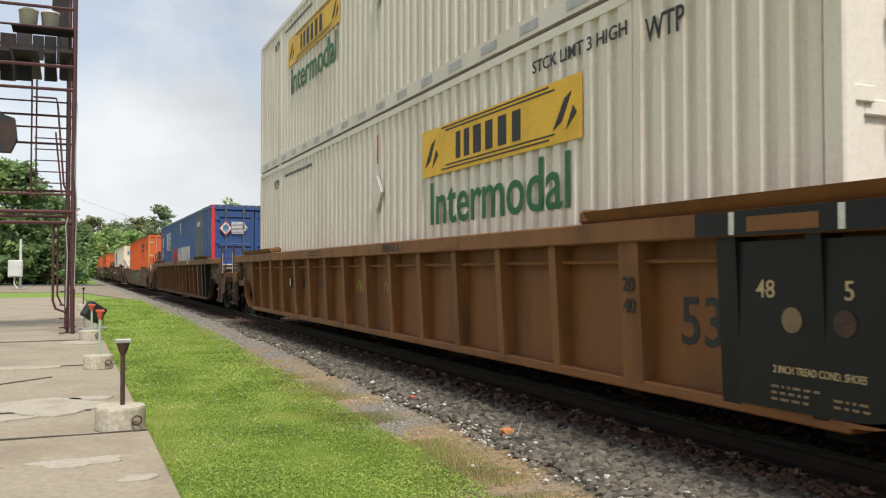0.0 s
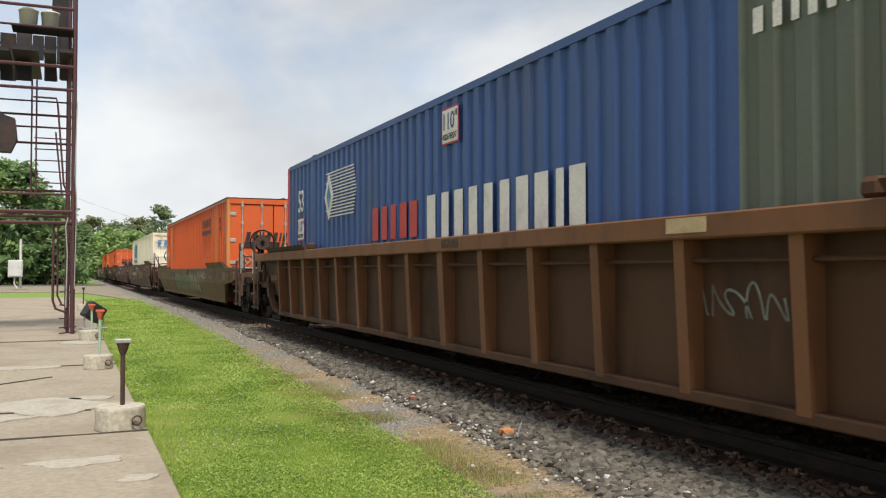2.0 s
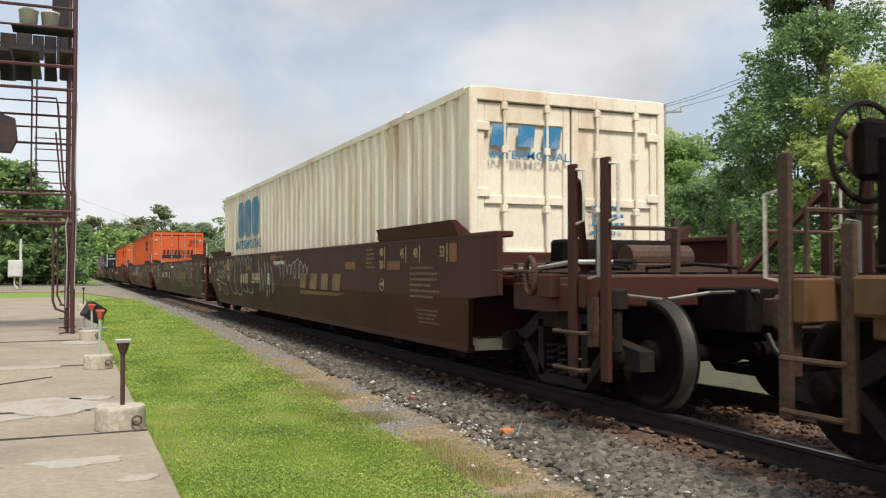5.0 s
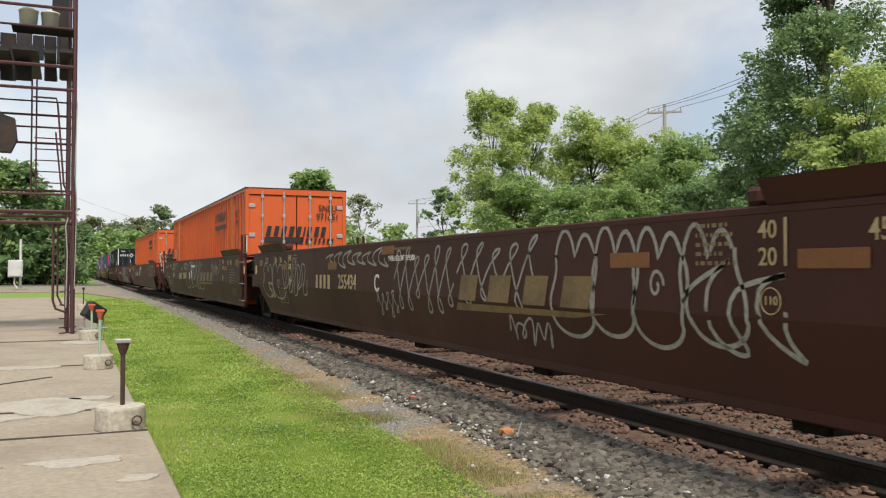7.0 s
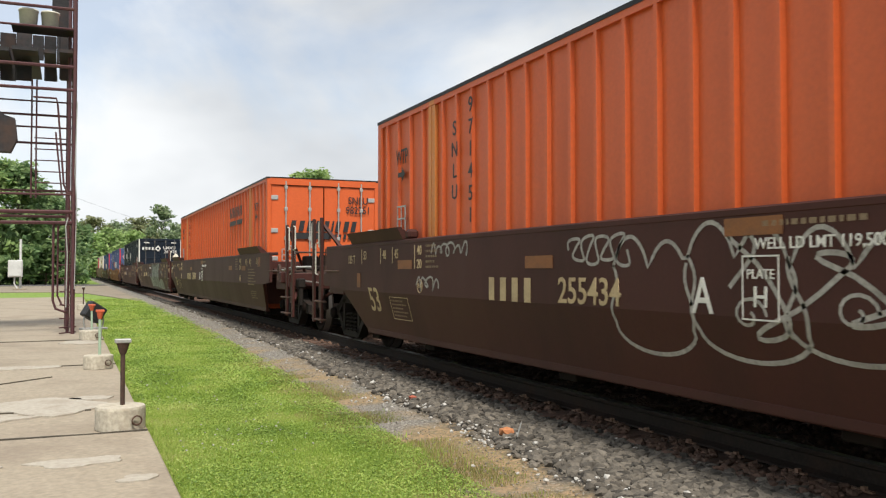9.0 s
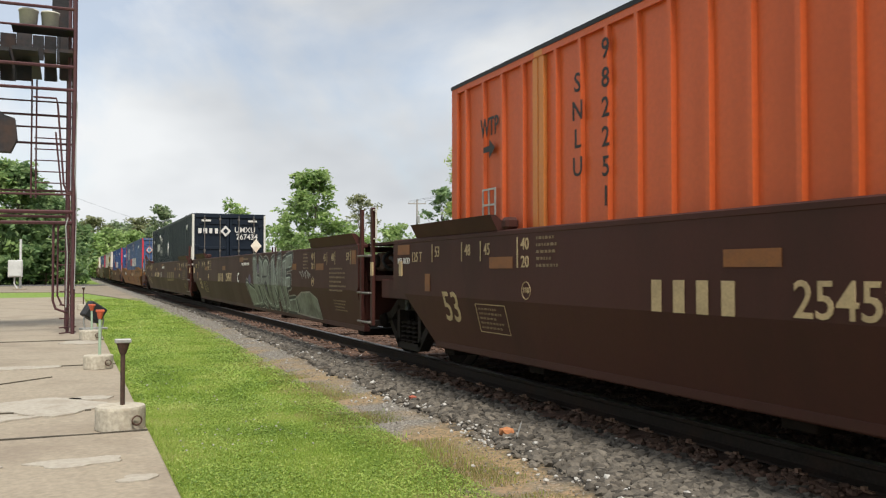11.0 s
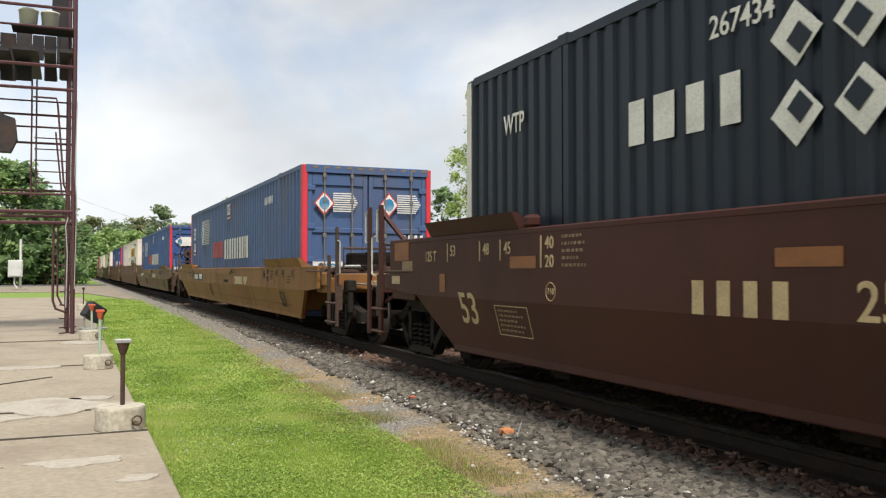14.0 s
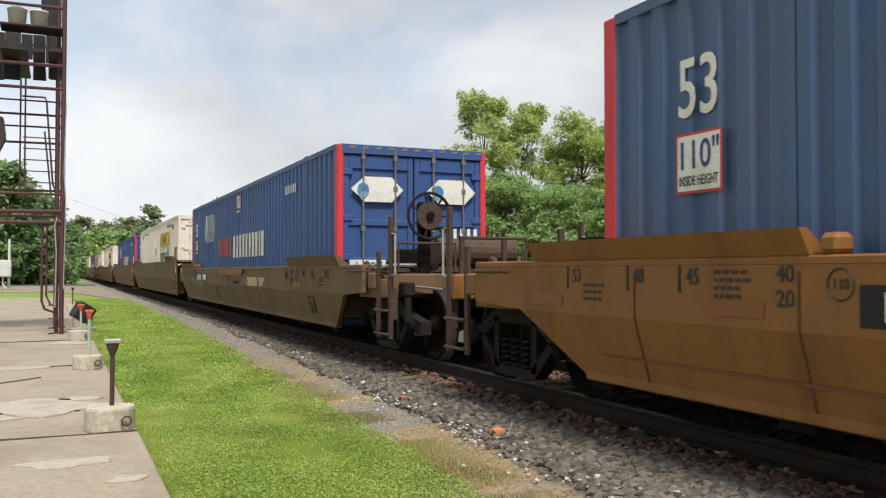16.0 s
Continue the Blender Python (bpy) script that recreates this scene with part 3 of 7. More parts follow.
def orange_container(number="971451", style=0):
    c = container("bright orange container with ribbed sides and galvanised door rods", orange_box, amber_box if style == 0 else orange_box, 0.40, ribbed=True,
                  mid_post=amber_box, door="flat", rods=galv, edge=black_car)
    flat(blocks([0.20, 0.19, 0.20, 0.20, 0.17, 0.08, 0.20, 0.17, 0.20], 0.26, 0.2, 0.1, 3), c, (XS, -4.23, 2.36), ink_black, "side", "wordmark")
    flat([rect(-0.92, 0.0, -0.10, 0.02, 0.4), rect(0.10, 0.92, -0.10, 0.02, 0.4)], c, (XS, -4.23, 2.12), ink_black, "side", "wordmark_bar")
    word("WTP", c, (XS, -6.9, 2.3), 0.20, ink_black, squeeze=0.7)
    flat([[(-0.12, 0), (0, 0.1), (0, 0.03), (0.14, 0.03), (0.14, -0.03), (0, -0.03), (0, -0.1)]], c, (XS, -6.9, 2.08), ink_black, "side", "arrow")
    word("WTP", c, (XS, 7.1, 2.3), 0.20, ink_black, squeeze=0.7)
    flat([[(0.12, 0), (0, 0.1), (0, 0.03), (-0.14, 0.03), (-0.14, -0.03), (0, -0.03), (0, -0.1)]], c, (XS, 7.1, 2.08), ink_black, "side", "arrow")
    for i, ch in enumerate("SNLU"):
        word(ch, c, (XS, 5.42, 2.42 - i * 0.24), 0.17, ink_black)
    for i, ch in enumerate(number):
        word(ch, c, (XS, 5.0, 2.62 - i * 0.24), 0.17, ink_black)
    flat(blocks([0.17, 0.16, 0.17, 0.17, 0.15, 0.07, 0.17, 0.15, 0.17], 0.24, 0.2, 0.1, 3), c, (0.02, YD, 1.83), ink_black, "end", "wordmark")
    flat([rect(-0.85, 0.12, -0.07, 0.07, 0.3), ], c, (0.02, YD, 1.61), ink_black, "end", "wordmark_bar")
    flat(blocks([0.09] * 8, 0.11, 0.2, 0.2, 8), c, (0.55, YD, 1.60), ink_black, "end", "wordmark_small")
    word("SNLU", c, (0.80, YD, 2.42), 0.17, ink_black, "end", 0.85)
    word(number, c, (0.80, YD, 2.20), 0.17, ink_black, "end", 0.85)
    s = Shape()
    for k in range(3):
        s.box(-0.15 + k * 0.14, -0.13 + k * 0.14, -0.012, 0, -0.14, 0.14).box(-0.15, 0.15, -0.012, 0, -0.14 + k * 0.13, -0.12 + k * 0.13)
    ph = part("placard_holder", s, galv, c)
    ph.matrix_basis = pose(-0.82, YD - 0.003, 1.18, 0, 0 if style else 45, 0)
    s = Shape()
    for k in range(3):
        s.box(-0.012, 0, -0.15 + k * 0.14, -0.13 + k * 0.14, -0.17, 0.17).box(-0.012, 0, -0.15, 0.15, -0.17 + k * 0.16, -0.15 + k * 0.16)
    ph = part("placard_holder", s, galv, c)
    ph.matrix_basis = pose(XS, 7.1, 1.5, 45 if style == 0 else 0, 0, 0)
    return c


def white_container(lower=True):
    c = container("white corrugated container with yellow sign and green lettering", white_box, white_box, 0.25, 0.05, bottom_rail=0.20)
    at = -3.6 if lower else 3.55
    flat([rect(-1.80, 1.80, -0.28, 0.28)], c, (XS, at, 2.12), ink_yellow, "side", "sign_panel")
    flat(blocks([0.18, 0.20, 0.26, 0.25, 0.27, 0.25], 0.30, 0, 0.12, 11), c, (XS2, at, 2.12), ink_black, "side", "wordmark")
    flat([rect(-1.2 + 0.12 * k, 1.25 + 0.1 * k, z, z + 0.016) for k, z in ((0, -0.24), (1, -0.20), (1, 0.20), (0, 0.24))], c, (XS2, at, 2.12), ink_black, "side", "sign_lines")
    for x in (-1.5, 1.52):
        flat([[(-0.2, -0.16), (-0.05, -0.1), (0.12, 0.15), (0.0, 0.1)], [(0.02, -0.18), (0.2, -0.05), (0.14, 0.02)]], c, (XS2 - 0.001, at - x, 2.12), ink_black, "side", "sign_flourish")
    word("Intermodal", c, (XS2, at - 0.03, 1.48), 0.52, ink_green, squeeze=1.02)
    word("WTP", c, (XS2, -6.5, 2.50), 0.19, ink_black, squeeze=0.8)
    word("WTP", c, (XS2, 6.35, 2.50), 0.19, ink_black, squeeze=0.8)
    word("STCK LIMT 3 HIGH", c, (XS2, -5.3, 2.60), 0.12, ink_black, squeeze=1.1)
    bars(c, (XS2, 4.4, 2.62), 2.4, 0.13, 1, ink_black, "side", 5)
    diamond(c, (XS2, -0.15, 1.80), 0.30, galv)
    diamond(c, (XS2 - 0.012, -0.15, 1.80), 0.25, white_box, name="placard")
    flat([rect(-0.025, 0.025, -0.2, 0.2)], c, (XS2, -0.12, 2.42), ink_red, "side", "red_strip")
    flat([rect(-7.6 + i * 0.85, -7.25 + i * 0.85, -0.045, 0.045) for i in range(18)], c, (-CW - 0.004, 0, 0.11), galv, "side", "reflective_strip")
    return c


def cream_container():
    c = container("cream white corrugated container streaked with rust and bleached blue lettering", cream_box, cream_box, 0.36, 0.05, rods=cream_box)
    flat([[(w * (0.5 + 0.5 * abs(math.cos(t)) ** 0.5 * math.copysign(1, math.cos(t))) - 1.3 + i * 0.9, 0.45 * abs(math.sin(t)) ** 0.5 * math.copysign(1, math.sin(t))) for t in [k * math.pi / 12 + 0.01 for k in range(24)]] for i, w in enumerate((0.78, 0.76, 0.82))], c, (XS, 4.62, 2.15), ink_blue, "side", "wordmark")
    word("INTERMODAL", c, (XS2, 4.6, 1.50), 0.22, ink_blue, squeeze=1.75)
    flat(blocks([0.30, 0.30, 0.32], 0.24, 0.1, 0.1, 21), c, (-0.55, YD, 2.36), ink_blue, "end", "wordmark")
    word("INTERMODAL", c, (-0.55, YD, 2.14), 0.10, ink_blue, "end", 1.2)
    bars(c, (0.5, YD, 1.4), 0.5, 0.5, 5, ink_blue, "end", 4)
    flat([[(0, -0.07), (0.05, 0), (0, 0.07), (-0.05, 0)]], c, (XS2, 7.95, 1.35), ink_green, "side", "green_diamond")
    return c


def navy_container():
    c = container("dark navy corrugated container with white edge marks and white lettering", navy_box, navy_box, 0.22, 0.03, rods=rod_grey)
    logo = [[(0, 0.30), (0.30, 0), (0, -0.30), (-0.30, 0)]]
    flat(blocks([0.26, 0.32, 0.30, 0.30], 0.34, 0, 0.14, 2), c, (XS, 4.45, 1.95), ink_white, "side", "wordmark")
    for k, (dx, dz) in enumerate(((0.24, 0.24), (-0.24, 0.24), (0.24, -0.24), (-0.24, -0.24))):
        flat([[(0, 0.2), (0.2, 0), (0, -0.2), (-0.2, 0)]], c, (XS, 3.2 + dx, 2.0 + dz), ink_white, "side", "emblem_piece")
        flat([[(0, 0.10), (0.10, 0), (0, -0.10), (-0.10, 0)]], c, (XS2 - 0.002, 3.2 + dx * 0.86, 2.0 + dz * 0.86), navy_box, "side", "emblem_hole")
    word("267434", c, (XS, 3.9, 2.45), 0.16, ink_white, squeeze=0.9)
    diamond(c, (XS, 0.1, 1.80), 0.30, ink_white)
    word("WTP", c, (XS, -6.55, 2.42), 0.20, ink_white, squeeze=0.7)
    word("WTP", c, (XS, 7.0, 2.25), 0.20, ink_white, squeeze=0.7)
    for sg in (-1, 1):
        part("edge_strip", Shape().box(sg * (CW - 0.03) - 0.035, sg * (CW - 0.03) + 0.035, -CL - 0.006, -CL, 0.3, CH - 0.05), plastic_white, c, "white reflective edge strip")
        flat([rect(-0.16, 0.16, -0.035, 0.035)], c, (sg * 0.82, YD, CH - 0.27), ink_white, "end", "light_strip")
    part("edge_strip", Shape().box(-CW - 0.005, -CW, -CL, -CL + 0.13, 0.3, CH - 0.05), plastic_white, c, "white reflective edge strip")
    part("edge_strip", Shape().box(-CW - 0.005, -CW, CL - 0.10, CL, 0.1, CH - 0.05), plastic_white, c, "white reflective edge strip")
    flat(blocks([0.15, 0.18, 0.17, 0.17], 0.18, 0, 0.14, 2), c, (-0.72, YD - 0.004, 2.26), ink_white, "end", "wordmark")
    flat([[(0, 0.20), (0.19, 0), (0, -0.20), (-0.19, 0)]], c, (-0.14, YD - 0.004, 2.26), ink_white, "end", "emblem")
    flat([[(0, 0.10), (0.09, 0), (0, -0.10), (-0.09, 0)]], c, (-0.14, YD - 0.009, 2.26), navy_box, "end", "emblem_hole")
    word("UMXU", c, (0.55, YD - 0.004, 2.30), 0.20, ink_white, "end", 0.95)
    word("267434", c, (0.62, YD - 0.004, 2.05), 0.20, ink_white, "end", 0.95)
    d = diamond(c, (0.95, YD - 0.01, 1.74), 0.25, ink_yellow, "end")
    d.data.materials[0] = cream_box
    return c


# ---- well cars: local origin on the rail top under the well's centre, -x is the side seen ----
def side_outline(top, kink, bottom, near, far):
    (n1, n2, n3), (f1, f2, f3) = near, far
    return [(-CL - n1, bottom), (CL + f1, bottom), (CL + f2, kink), (CL + f3, kink + 0.05), (CL + f3, top), (-CL - n3, top), (-CL - n3, kink + 0.05), (-CL - n2, kink)]


def truck(parent, y, r=0.46):
    t = part("truck", Shape().box(-0.95, 0.95, y - 0.20, y + 0.20, 0.38, 0.66, 0.03), steel_dark, parent, "grimy cast steel two-axle truck")
    hb = 0.89
    for sg in (-1, 1):
        x0, x1 = sorted((sg * 0.98, sg * 1.12))
        s = Shape()
        s.prism([(y - 1.18, 0.52), (y - 0.72, 0.60), (y - 0.42, 0.78), (y + 0.42, 0.78), (y + 0.72, 0.60), (y + 1.18, 0.52), (y + 1.18, 0.36), (y + 1.0, 0.36), (y + 0.70, 0.46),
                 (y + 0.40, 0.64), (y - 0.40, 0.64), (y - 0.70, 0.46), (y - 1.0, 0.36), (y - 1.18, 0.36)], "x", x0, x1)
        s.prism([(y - 0.80, 0.50), (y - 0.38, 0.12), (y + 0.38, 0.12), (y + 0.80, 0.50), (y + 0.66, 0.50), (y + 0.32, 0.21), (y - 0.32, 0.21), (y - 0.66, 0.50)], "x", x0, x1)
        for e in (-0.40, 0.36):
            s.box(x0, x1, y + e - 0.03, y + e + 0.07, 0.18, 0.70)
        part("side_frame", s, steel_frame, t)
        s = Shape()
        for k in (-0.20, 0, 0.20):
            n = 40
            s.tube([(sg * 1.06 + 0.075 * math.cos(i * 0.785), y + k + 0.075 * math.sin(i * 0.785), 0.20 + 0.30 * i / n) for i in range(n + 1)], 0.016, 5)
        part("spring_nest", s, steel_frame, t)
        for e in (-hb, hb):
            part("bearing_cap", Shape().lathe([(0.0, 0.10), (0.10, 0.10), (0.13, 0.07), (0.14, 0.0)] if sg > 0 else [(0.0, 0.10), (-0.10, 0.10), (-0.13, 0.07), (-0.14, 0.0)], n=16, cx=sg * 1.06, cy=y + e, cz=r), steel_dark, t)
    for e in (-hb, hb):
        s = Shape()
        for sg in (-1, 1):
            prof = [(0.66, 0.0), (0.66, 0.12), (0.70, r - 0.10), (0.685, r + 0.026), (0.715, r + 0.026), (0.725, r), (0.82, r - 0.006), (0.82, r - 0.09), (0.76, r - 0.11), (0.75, 0.14), (0.84, 0.12), (0.84, 0.0)]
            s.lathe([(sg * x, q) for x, q in prof], n=36)
        s.cyl((-1.05, 0, 0), (1.05, 0, 0), 0.075, 12)
        w = part("wheelset", s, [steel_dark, tread], t, "axle with two wheels, bright treads", True)
        for p in w.data.polygons:
            c = p.center
            rad = math.hypot(c.y, c.z)
            if rad > r - 0.012 and 0.70 < abs(c.x) < 0.81:
                p.material_index = 1
            p.use_smooth = rad > 0.05
        w.location = (0, y + e, r)
        WHEELS.append((w, (0, y + e, r), r))
    return t


WHEELS = []


def grab(parent, pts, mat=None, r=0.014, name="grab_iron", label=""):
    return part(name, Shape().tube(pts, r), mat or steel_rust, parent, label)


def end_works(car, sg, top, body, coupler, ladder, brake, white=False, tall=False):
    """Draft sill, platform, steps and coupler beyond the container's end; sg is -1 for the -y end."""
    y = lambda d: sg * (CL + d)

    def bx(s, x0, x1, d0, d1, z0, z1, c=0.012):
        a, b = sorted((y(d0), y(d1)))
        return s.box(x0, x1, a, b, z0, z1, c)
    part("end_bulkhead", bx(Shape(), -1.33, 1.33, 0.12, 0.24, 0.45, top - 0.18), body, car)
    part("bolster", bx(bx(Shape(), -1.38, 1.38, 1.35, 2.15, 0.80, 1.05), -1.30, 1.30, 0.24, 1.4, 1.02, 1.10), body, car)
    part("draft_sill", bx(bx(Shape(), -0.28, 0.28, 0.2, 3.25 if coupler else 1.85, 0.66, 1.02), -0.42, 0.42, 1.6, 2.6 if coupler else 1.85, 0.96, 1.10), steel_dark, car)
    if coupler:
        part("end_platform", bx(Shape(), -1.20, 1.20, 2.15, 2.62, 1.08, 1.13), steel_rust, car, "walkway grating")
        part("end_sill", bx(Shape(), -1.42, 1.42, 2.55, 2.66, 0.86, 1.12), body, car)
        part("coupler", bx(bx(Shape(), -0.11, 0.11, 3.2, 3.50, 0.72, 0.94), -0.19, 0.17, 3.40, 3.64, 0.68, 0.98, 0.04), steel_rust, car)
        grab(car, [(-1.25, y(2.70), 0.98), (-0.7, y(2.74), 0.92), (-0.35, y(2.9), 0.98), (-0.2, y(3.3), 1.0)], rod_grey, 0.016, "uncoupling_lever")
        hose = [(0.35, y(2.7 + 0.6 * t), 0.85 - 0.45 * math.sin(math.pi * t) + 0.05 * t) for t in [i / 10 for i in range(11)]]
        grab(car, hose, ink_black, 0.028, "air_hose")
        for sx in (-1, 1):
            x = sx * 1.42
            for d in ((2.48, 2.96) if tall else (2.25, 2.70)):
                w, h = (0.055, 2.05) if tall else (0.045, 1.85 if d > 2.5 else 1.42)
                part("step_post", Shape().box(x - 0.02, x + 0.02, y(d) - w, y(d) + w, 0.30, h, 0.006), body if tall else steel_rust, car)
                if tall:
                    grab(car, [(x, y(d + 0.06), 1.55), (x, y(d + 0.17), 1.57), (x, y(d + 0.17), 1.98), (x, y(d + 0.06), 2.0)], grab_white)
            if tall:
                part("diagonal_brace", Shape().tube([(x - sx * 0.04, y(2.48), 1.92), (x - sx * 0.5, y(1.9), 1.12)], 0.035, 4), body, car)
                part("diagonal_brace", Shape().tube([(x - sx * 0.04, y(2.96), 0.62), (x - sx * 0.3, y(2.2), 0.95)], 0.03, 4), body, car)
            for z in (0.36, 0.66):
                grab(car, [(x - sx * 0.02, y(2.25), z), (x + sx * 0.06, y(2.27), z), (x + sx * 0.06, y(2.68), z), (x - sx * 0.02, y(2.70), z)], steel_rust, 0.018, "sill_step")
            grab(car, [(x, y(2.72), 1.1), (x, y(2.86), 1.12), (x, y(2.86), 1.62), (x, y(2.72), 1.64)], grab_white if white else galv)
            grab(car, [(x + sx * 0.02, y(1.2), 1.16), (x + sx * 0.10, y(1.2), 1.16), (x + sx * 0.10, y(1.9), 1.16), (x + sx * 0.02, y(1.9), 1.16)], steel_rust)
        grab(car, [(-1.3, y(2.66), 1.15), (-1.3, y(2.66), 1.52), (-0.5, y(2.66), 1.52), (-0.5, y(2.66), 1.15)], steel_rust, 0.02, "cross_rail")
        part("cross_beam", bx(Shape(), -1.30, 1.30, 0.62, 0.74, 1.12, 1.22), body, car)
        part("cross_beam", bx(Shape(), -1.30, 1.30, 1.20, 1.30, 1.10, 1.24), steel_rust, car)
        part("brake_pipe", Shape().tube([(-1.28, y(0.3), 1.16), (-1.28, y(1.6), 1.18), (-1.2, y(2.1), 1.24), (-0.9, y(2.3), 1.24)], 0.022), galv, car)
        part("brake_cylinder", Shape().cyl((0.15, y(1.0), 1.30), (0.95, y(1.0), 1.30), 0.14, 14), steel_rust, car)
        part("valve_body", bx(Shape(), -0.75, -0.45, 0.95, 1.25, 1.22, 1.48, 0.03), steel_dark, car)
        for xx in (-0.25, 0.4):
            part("support_post", bx(Shape(), xx - 0.03, xx + 0.03, 2.30, 2.36, 1.12, 1.62, 0.0), steel_rust, car)
        eye = [(-1.40, y(1.72) + 0.085 * math.cos(t), 1.12 + 0.16 * math.sin(t)) for t in [i * math.pi / 8 for i in range(17)]]
        part("lifting_eye", Shape().tube(eye, 0.028, 6), steel_rust, car)
        for xx, zz, rr in ((-1.05, 1.17, 0.018), (-0.98, 1.22, 0.014), (0.2, 1.18, 0.02)):
            part("air_line", Shape().tube([(xx, y(0.3), zz), (xx, y(1.5), zz + 0.02), (xx + 0.12, y(1.9), zz + 0.05), (xx + 0.14, y(2.5), zz + 0.01)], rr), steel_frame, car)
        part("lever_bracket", bx(Shape(), -1.30, -1.16, 2.66, 2.90, 0.84, 1.02, 0.02), steel_frame, car)
        part("lever_bracket", bx(Shape(), -1.28, -1.20, 2.80, 2.88, 0.50, 0.86, 0.02), steel_frame, car)
        part("slack_adjuster", Shape().cyl((-0.55, y(0.4), 1.22), (-0.55, y(2.1), 1.22), 0.055, 10), steel_frame, car)
        part("air_reservoir", Shape().cyl((-0.25, y(0.55), 1.32), (1.1, y(0.55), 1.32), 0.19, 16), steel_dark, car)
        for xx in (-1.1, -0.2, 0.6, 1.1):
            part("tie_strap", bx(Shape(), xx - 0.035, xx + 0.035, 0.24, 2.6, 1.13, 1.15, 0.0), steel_frame, car)
        part("side_box", bx(Shape(), -1.47, -1.36, 1.95, 2.20, 0.92, 1.14, 0.02), body, car)
        part("cut_lever_hanger", bx(Shape(), -1.40, -1.34, 2.66, 2.74, 0.55, 0.95, 0.0), steel_rust, car)
        grab(car, [(0.5, y(2.66), 1.15), (0.5, y(2.66), 1.52), (1.3, y(2.66), 1.52), (1.3, y(2.66), 1.15)], steel_rust, 0.02, "cross_rail")
    else:
        part("articulation_beam", bx(Shape(), -0.95, 0.95, 0.9, 1.82, 0.86, 1.16), body, car)
        part("end_rail", bx(Shape(), -1.36, 1.36, 0.30, 0.36, top - 0.12, top - 0.04), body, car)
        part("air_tank", Shape().cyl((-0.75, y(0.75), 1.30), (0.75, y(0.75), 1.30), 0.16, 14), body, car)
        part("air_hose", Shape().tube([(-1.20, y(0.95 + 0.1 * k), 1.34 - 0.028 * k * k / 2) for k in range(8)], 0.032, 8), ink_black, car, "black rubber air hose")
        loop = [(-0.95 + 0.30 * math.cos(a), y(0.62 + 0.05 * a), 1.30 + 0.16 * math.sin(a)) for a in [i * 0.45 for i in range(10)]]
        part("brake_hose", Shape().tube(loop, 0.024, 7), ink_black, car, "black rubber brake hose")
        part("control_valve", bx(Shape(), -1.25, -0.98, 0.45, 0.72, 1.16, 1.42, 0.03), steel_rust, car)
        part("valve_cover", Shape().cyl((-1.30, y(0.58), 1.30), (-1.24, y(0.58), 1.30), 0.09, 12), steel_frame, car)
        for xx in (-1.15, 0.3, 0.9):
            part("pipe_bracket", bx(Shape(), xx - 0.03, xx + 0.03, 0.30, 1.2, 1.17, 1.20, 0.0), steel_frame, car)
        part("brake_pipe", Shape().tube([(-1.2, y(0.26), 1.22), (-1.2, y(0.8), 1.24), (-0.6, y(1.0), 1.22), (0.3, y(1.1), 1.20)], 0.02), steel_rust, car)
        part("jack_plate", bx(Shape(), -1.52, -1.50, 1.02, 1.10, 1.10, 1.28, 0.0), ink_cream, car, "pale jacking plate")
        part("end_grating", bx(Shape(), -1.36, 1.36, 0.30, 1.55, top - 0.03, top, 0.0), body, car)
    if ladder and not coupler:
        for sx in (-1, 1):
            x = sx * 1.46
            for d in (0.47, 0.95):
                part("ladder_post", bx(Shape(), x - 0.022, x + 0.022, d - 0.045, d + 0.045, 0.42, top + 0.48, 0.006), body, car)
            for z in (0.46, 0.86, top - 0.18):
                grab(car, [(x, y(0.47), z), (x + sx * 0.06, y(0.47), z), (x + sx * 0.06, y(0.95), z), (x, y(0.95), z)], rod_grey, 0.015, "ladder_rung")
            grab(car, [(x, y(0.98), top + 0.05), (x, y(1.09), top + 0.05), (x, y(1.09), top + 0.44), (x, y(0.98), top + 0.44)], grab_white)
    if brake:
        part("brake_stand", bx(Shape(), -0.92, -0.78, 2.36, 2.50, 1.10, 1.95), steel_dark, car)
        yy = y(2.62)
        ring = [(-0.85 + 0.30 * math.cos(a), yy, 1.88 + 0.30 * math.sin(a)) for a in [i * math.pi / 12 for i in range(25)]]
        wheel = part("brake_wheel", Shape().tube(ring, 0.02), steel_frame, car, "spoked hand brake wheel")
        for k in range(7):
            a = k * 2 * math.pi / 7
            part("spoke", Shape().tube([(-0.85 + 0.05 * math.cos(a), yy, 1.88 + 0.05 * math.sin(a)), (-0.85 + 0.29 * math.cos(a), yy, 1.88 + 0.29 * math.sin(a))], 0.014), steel_frame, wheel)
        part("disc", Shape().cyl((-0.85, yy - 0.012, 1.88), (-0.85, yy + 0.012, 1.88), 0.18, 18), steel_rust, wheel)
        part("hub", Shape().cyl((-0.85, yy - 0.05, 1.88), (-0.85, yy + 0.05, 1.88), 0.05, 12), steel_dark, wheel)
        part("brake_gearbox", bx(Shape(), -0.99, -0.71, 2.48, 2.60, 1.70, 2.06, 0.03), steel_dark, car)
        part("air_tank", Shape().cyl((-0.45, y(1.9), 1.42), (0.75, y(1.9), 1.42), 0.20, 16), steel_rust, car)


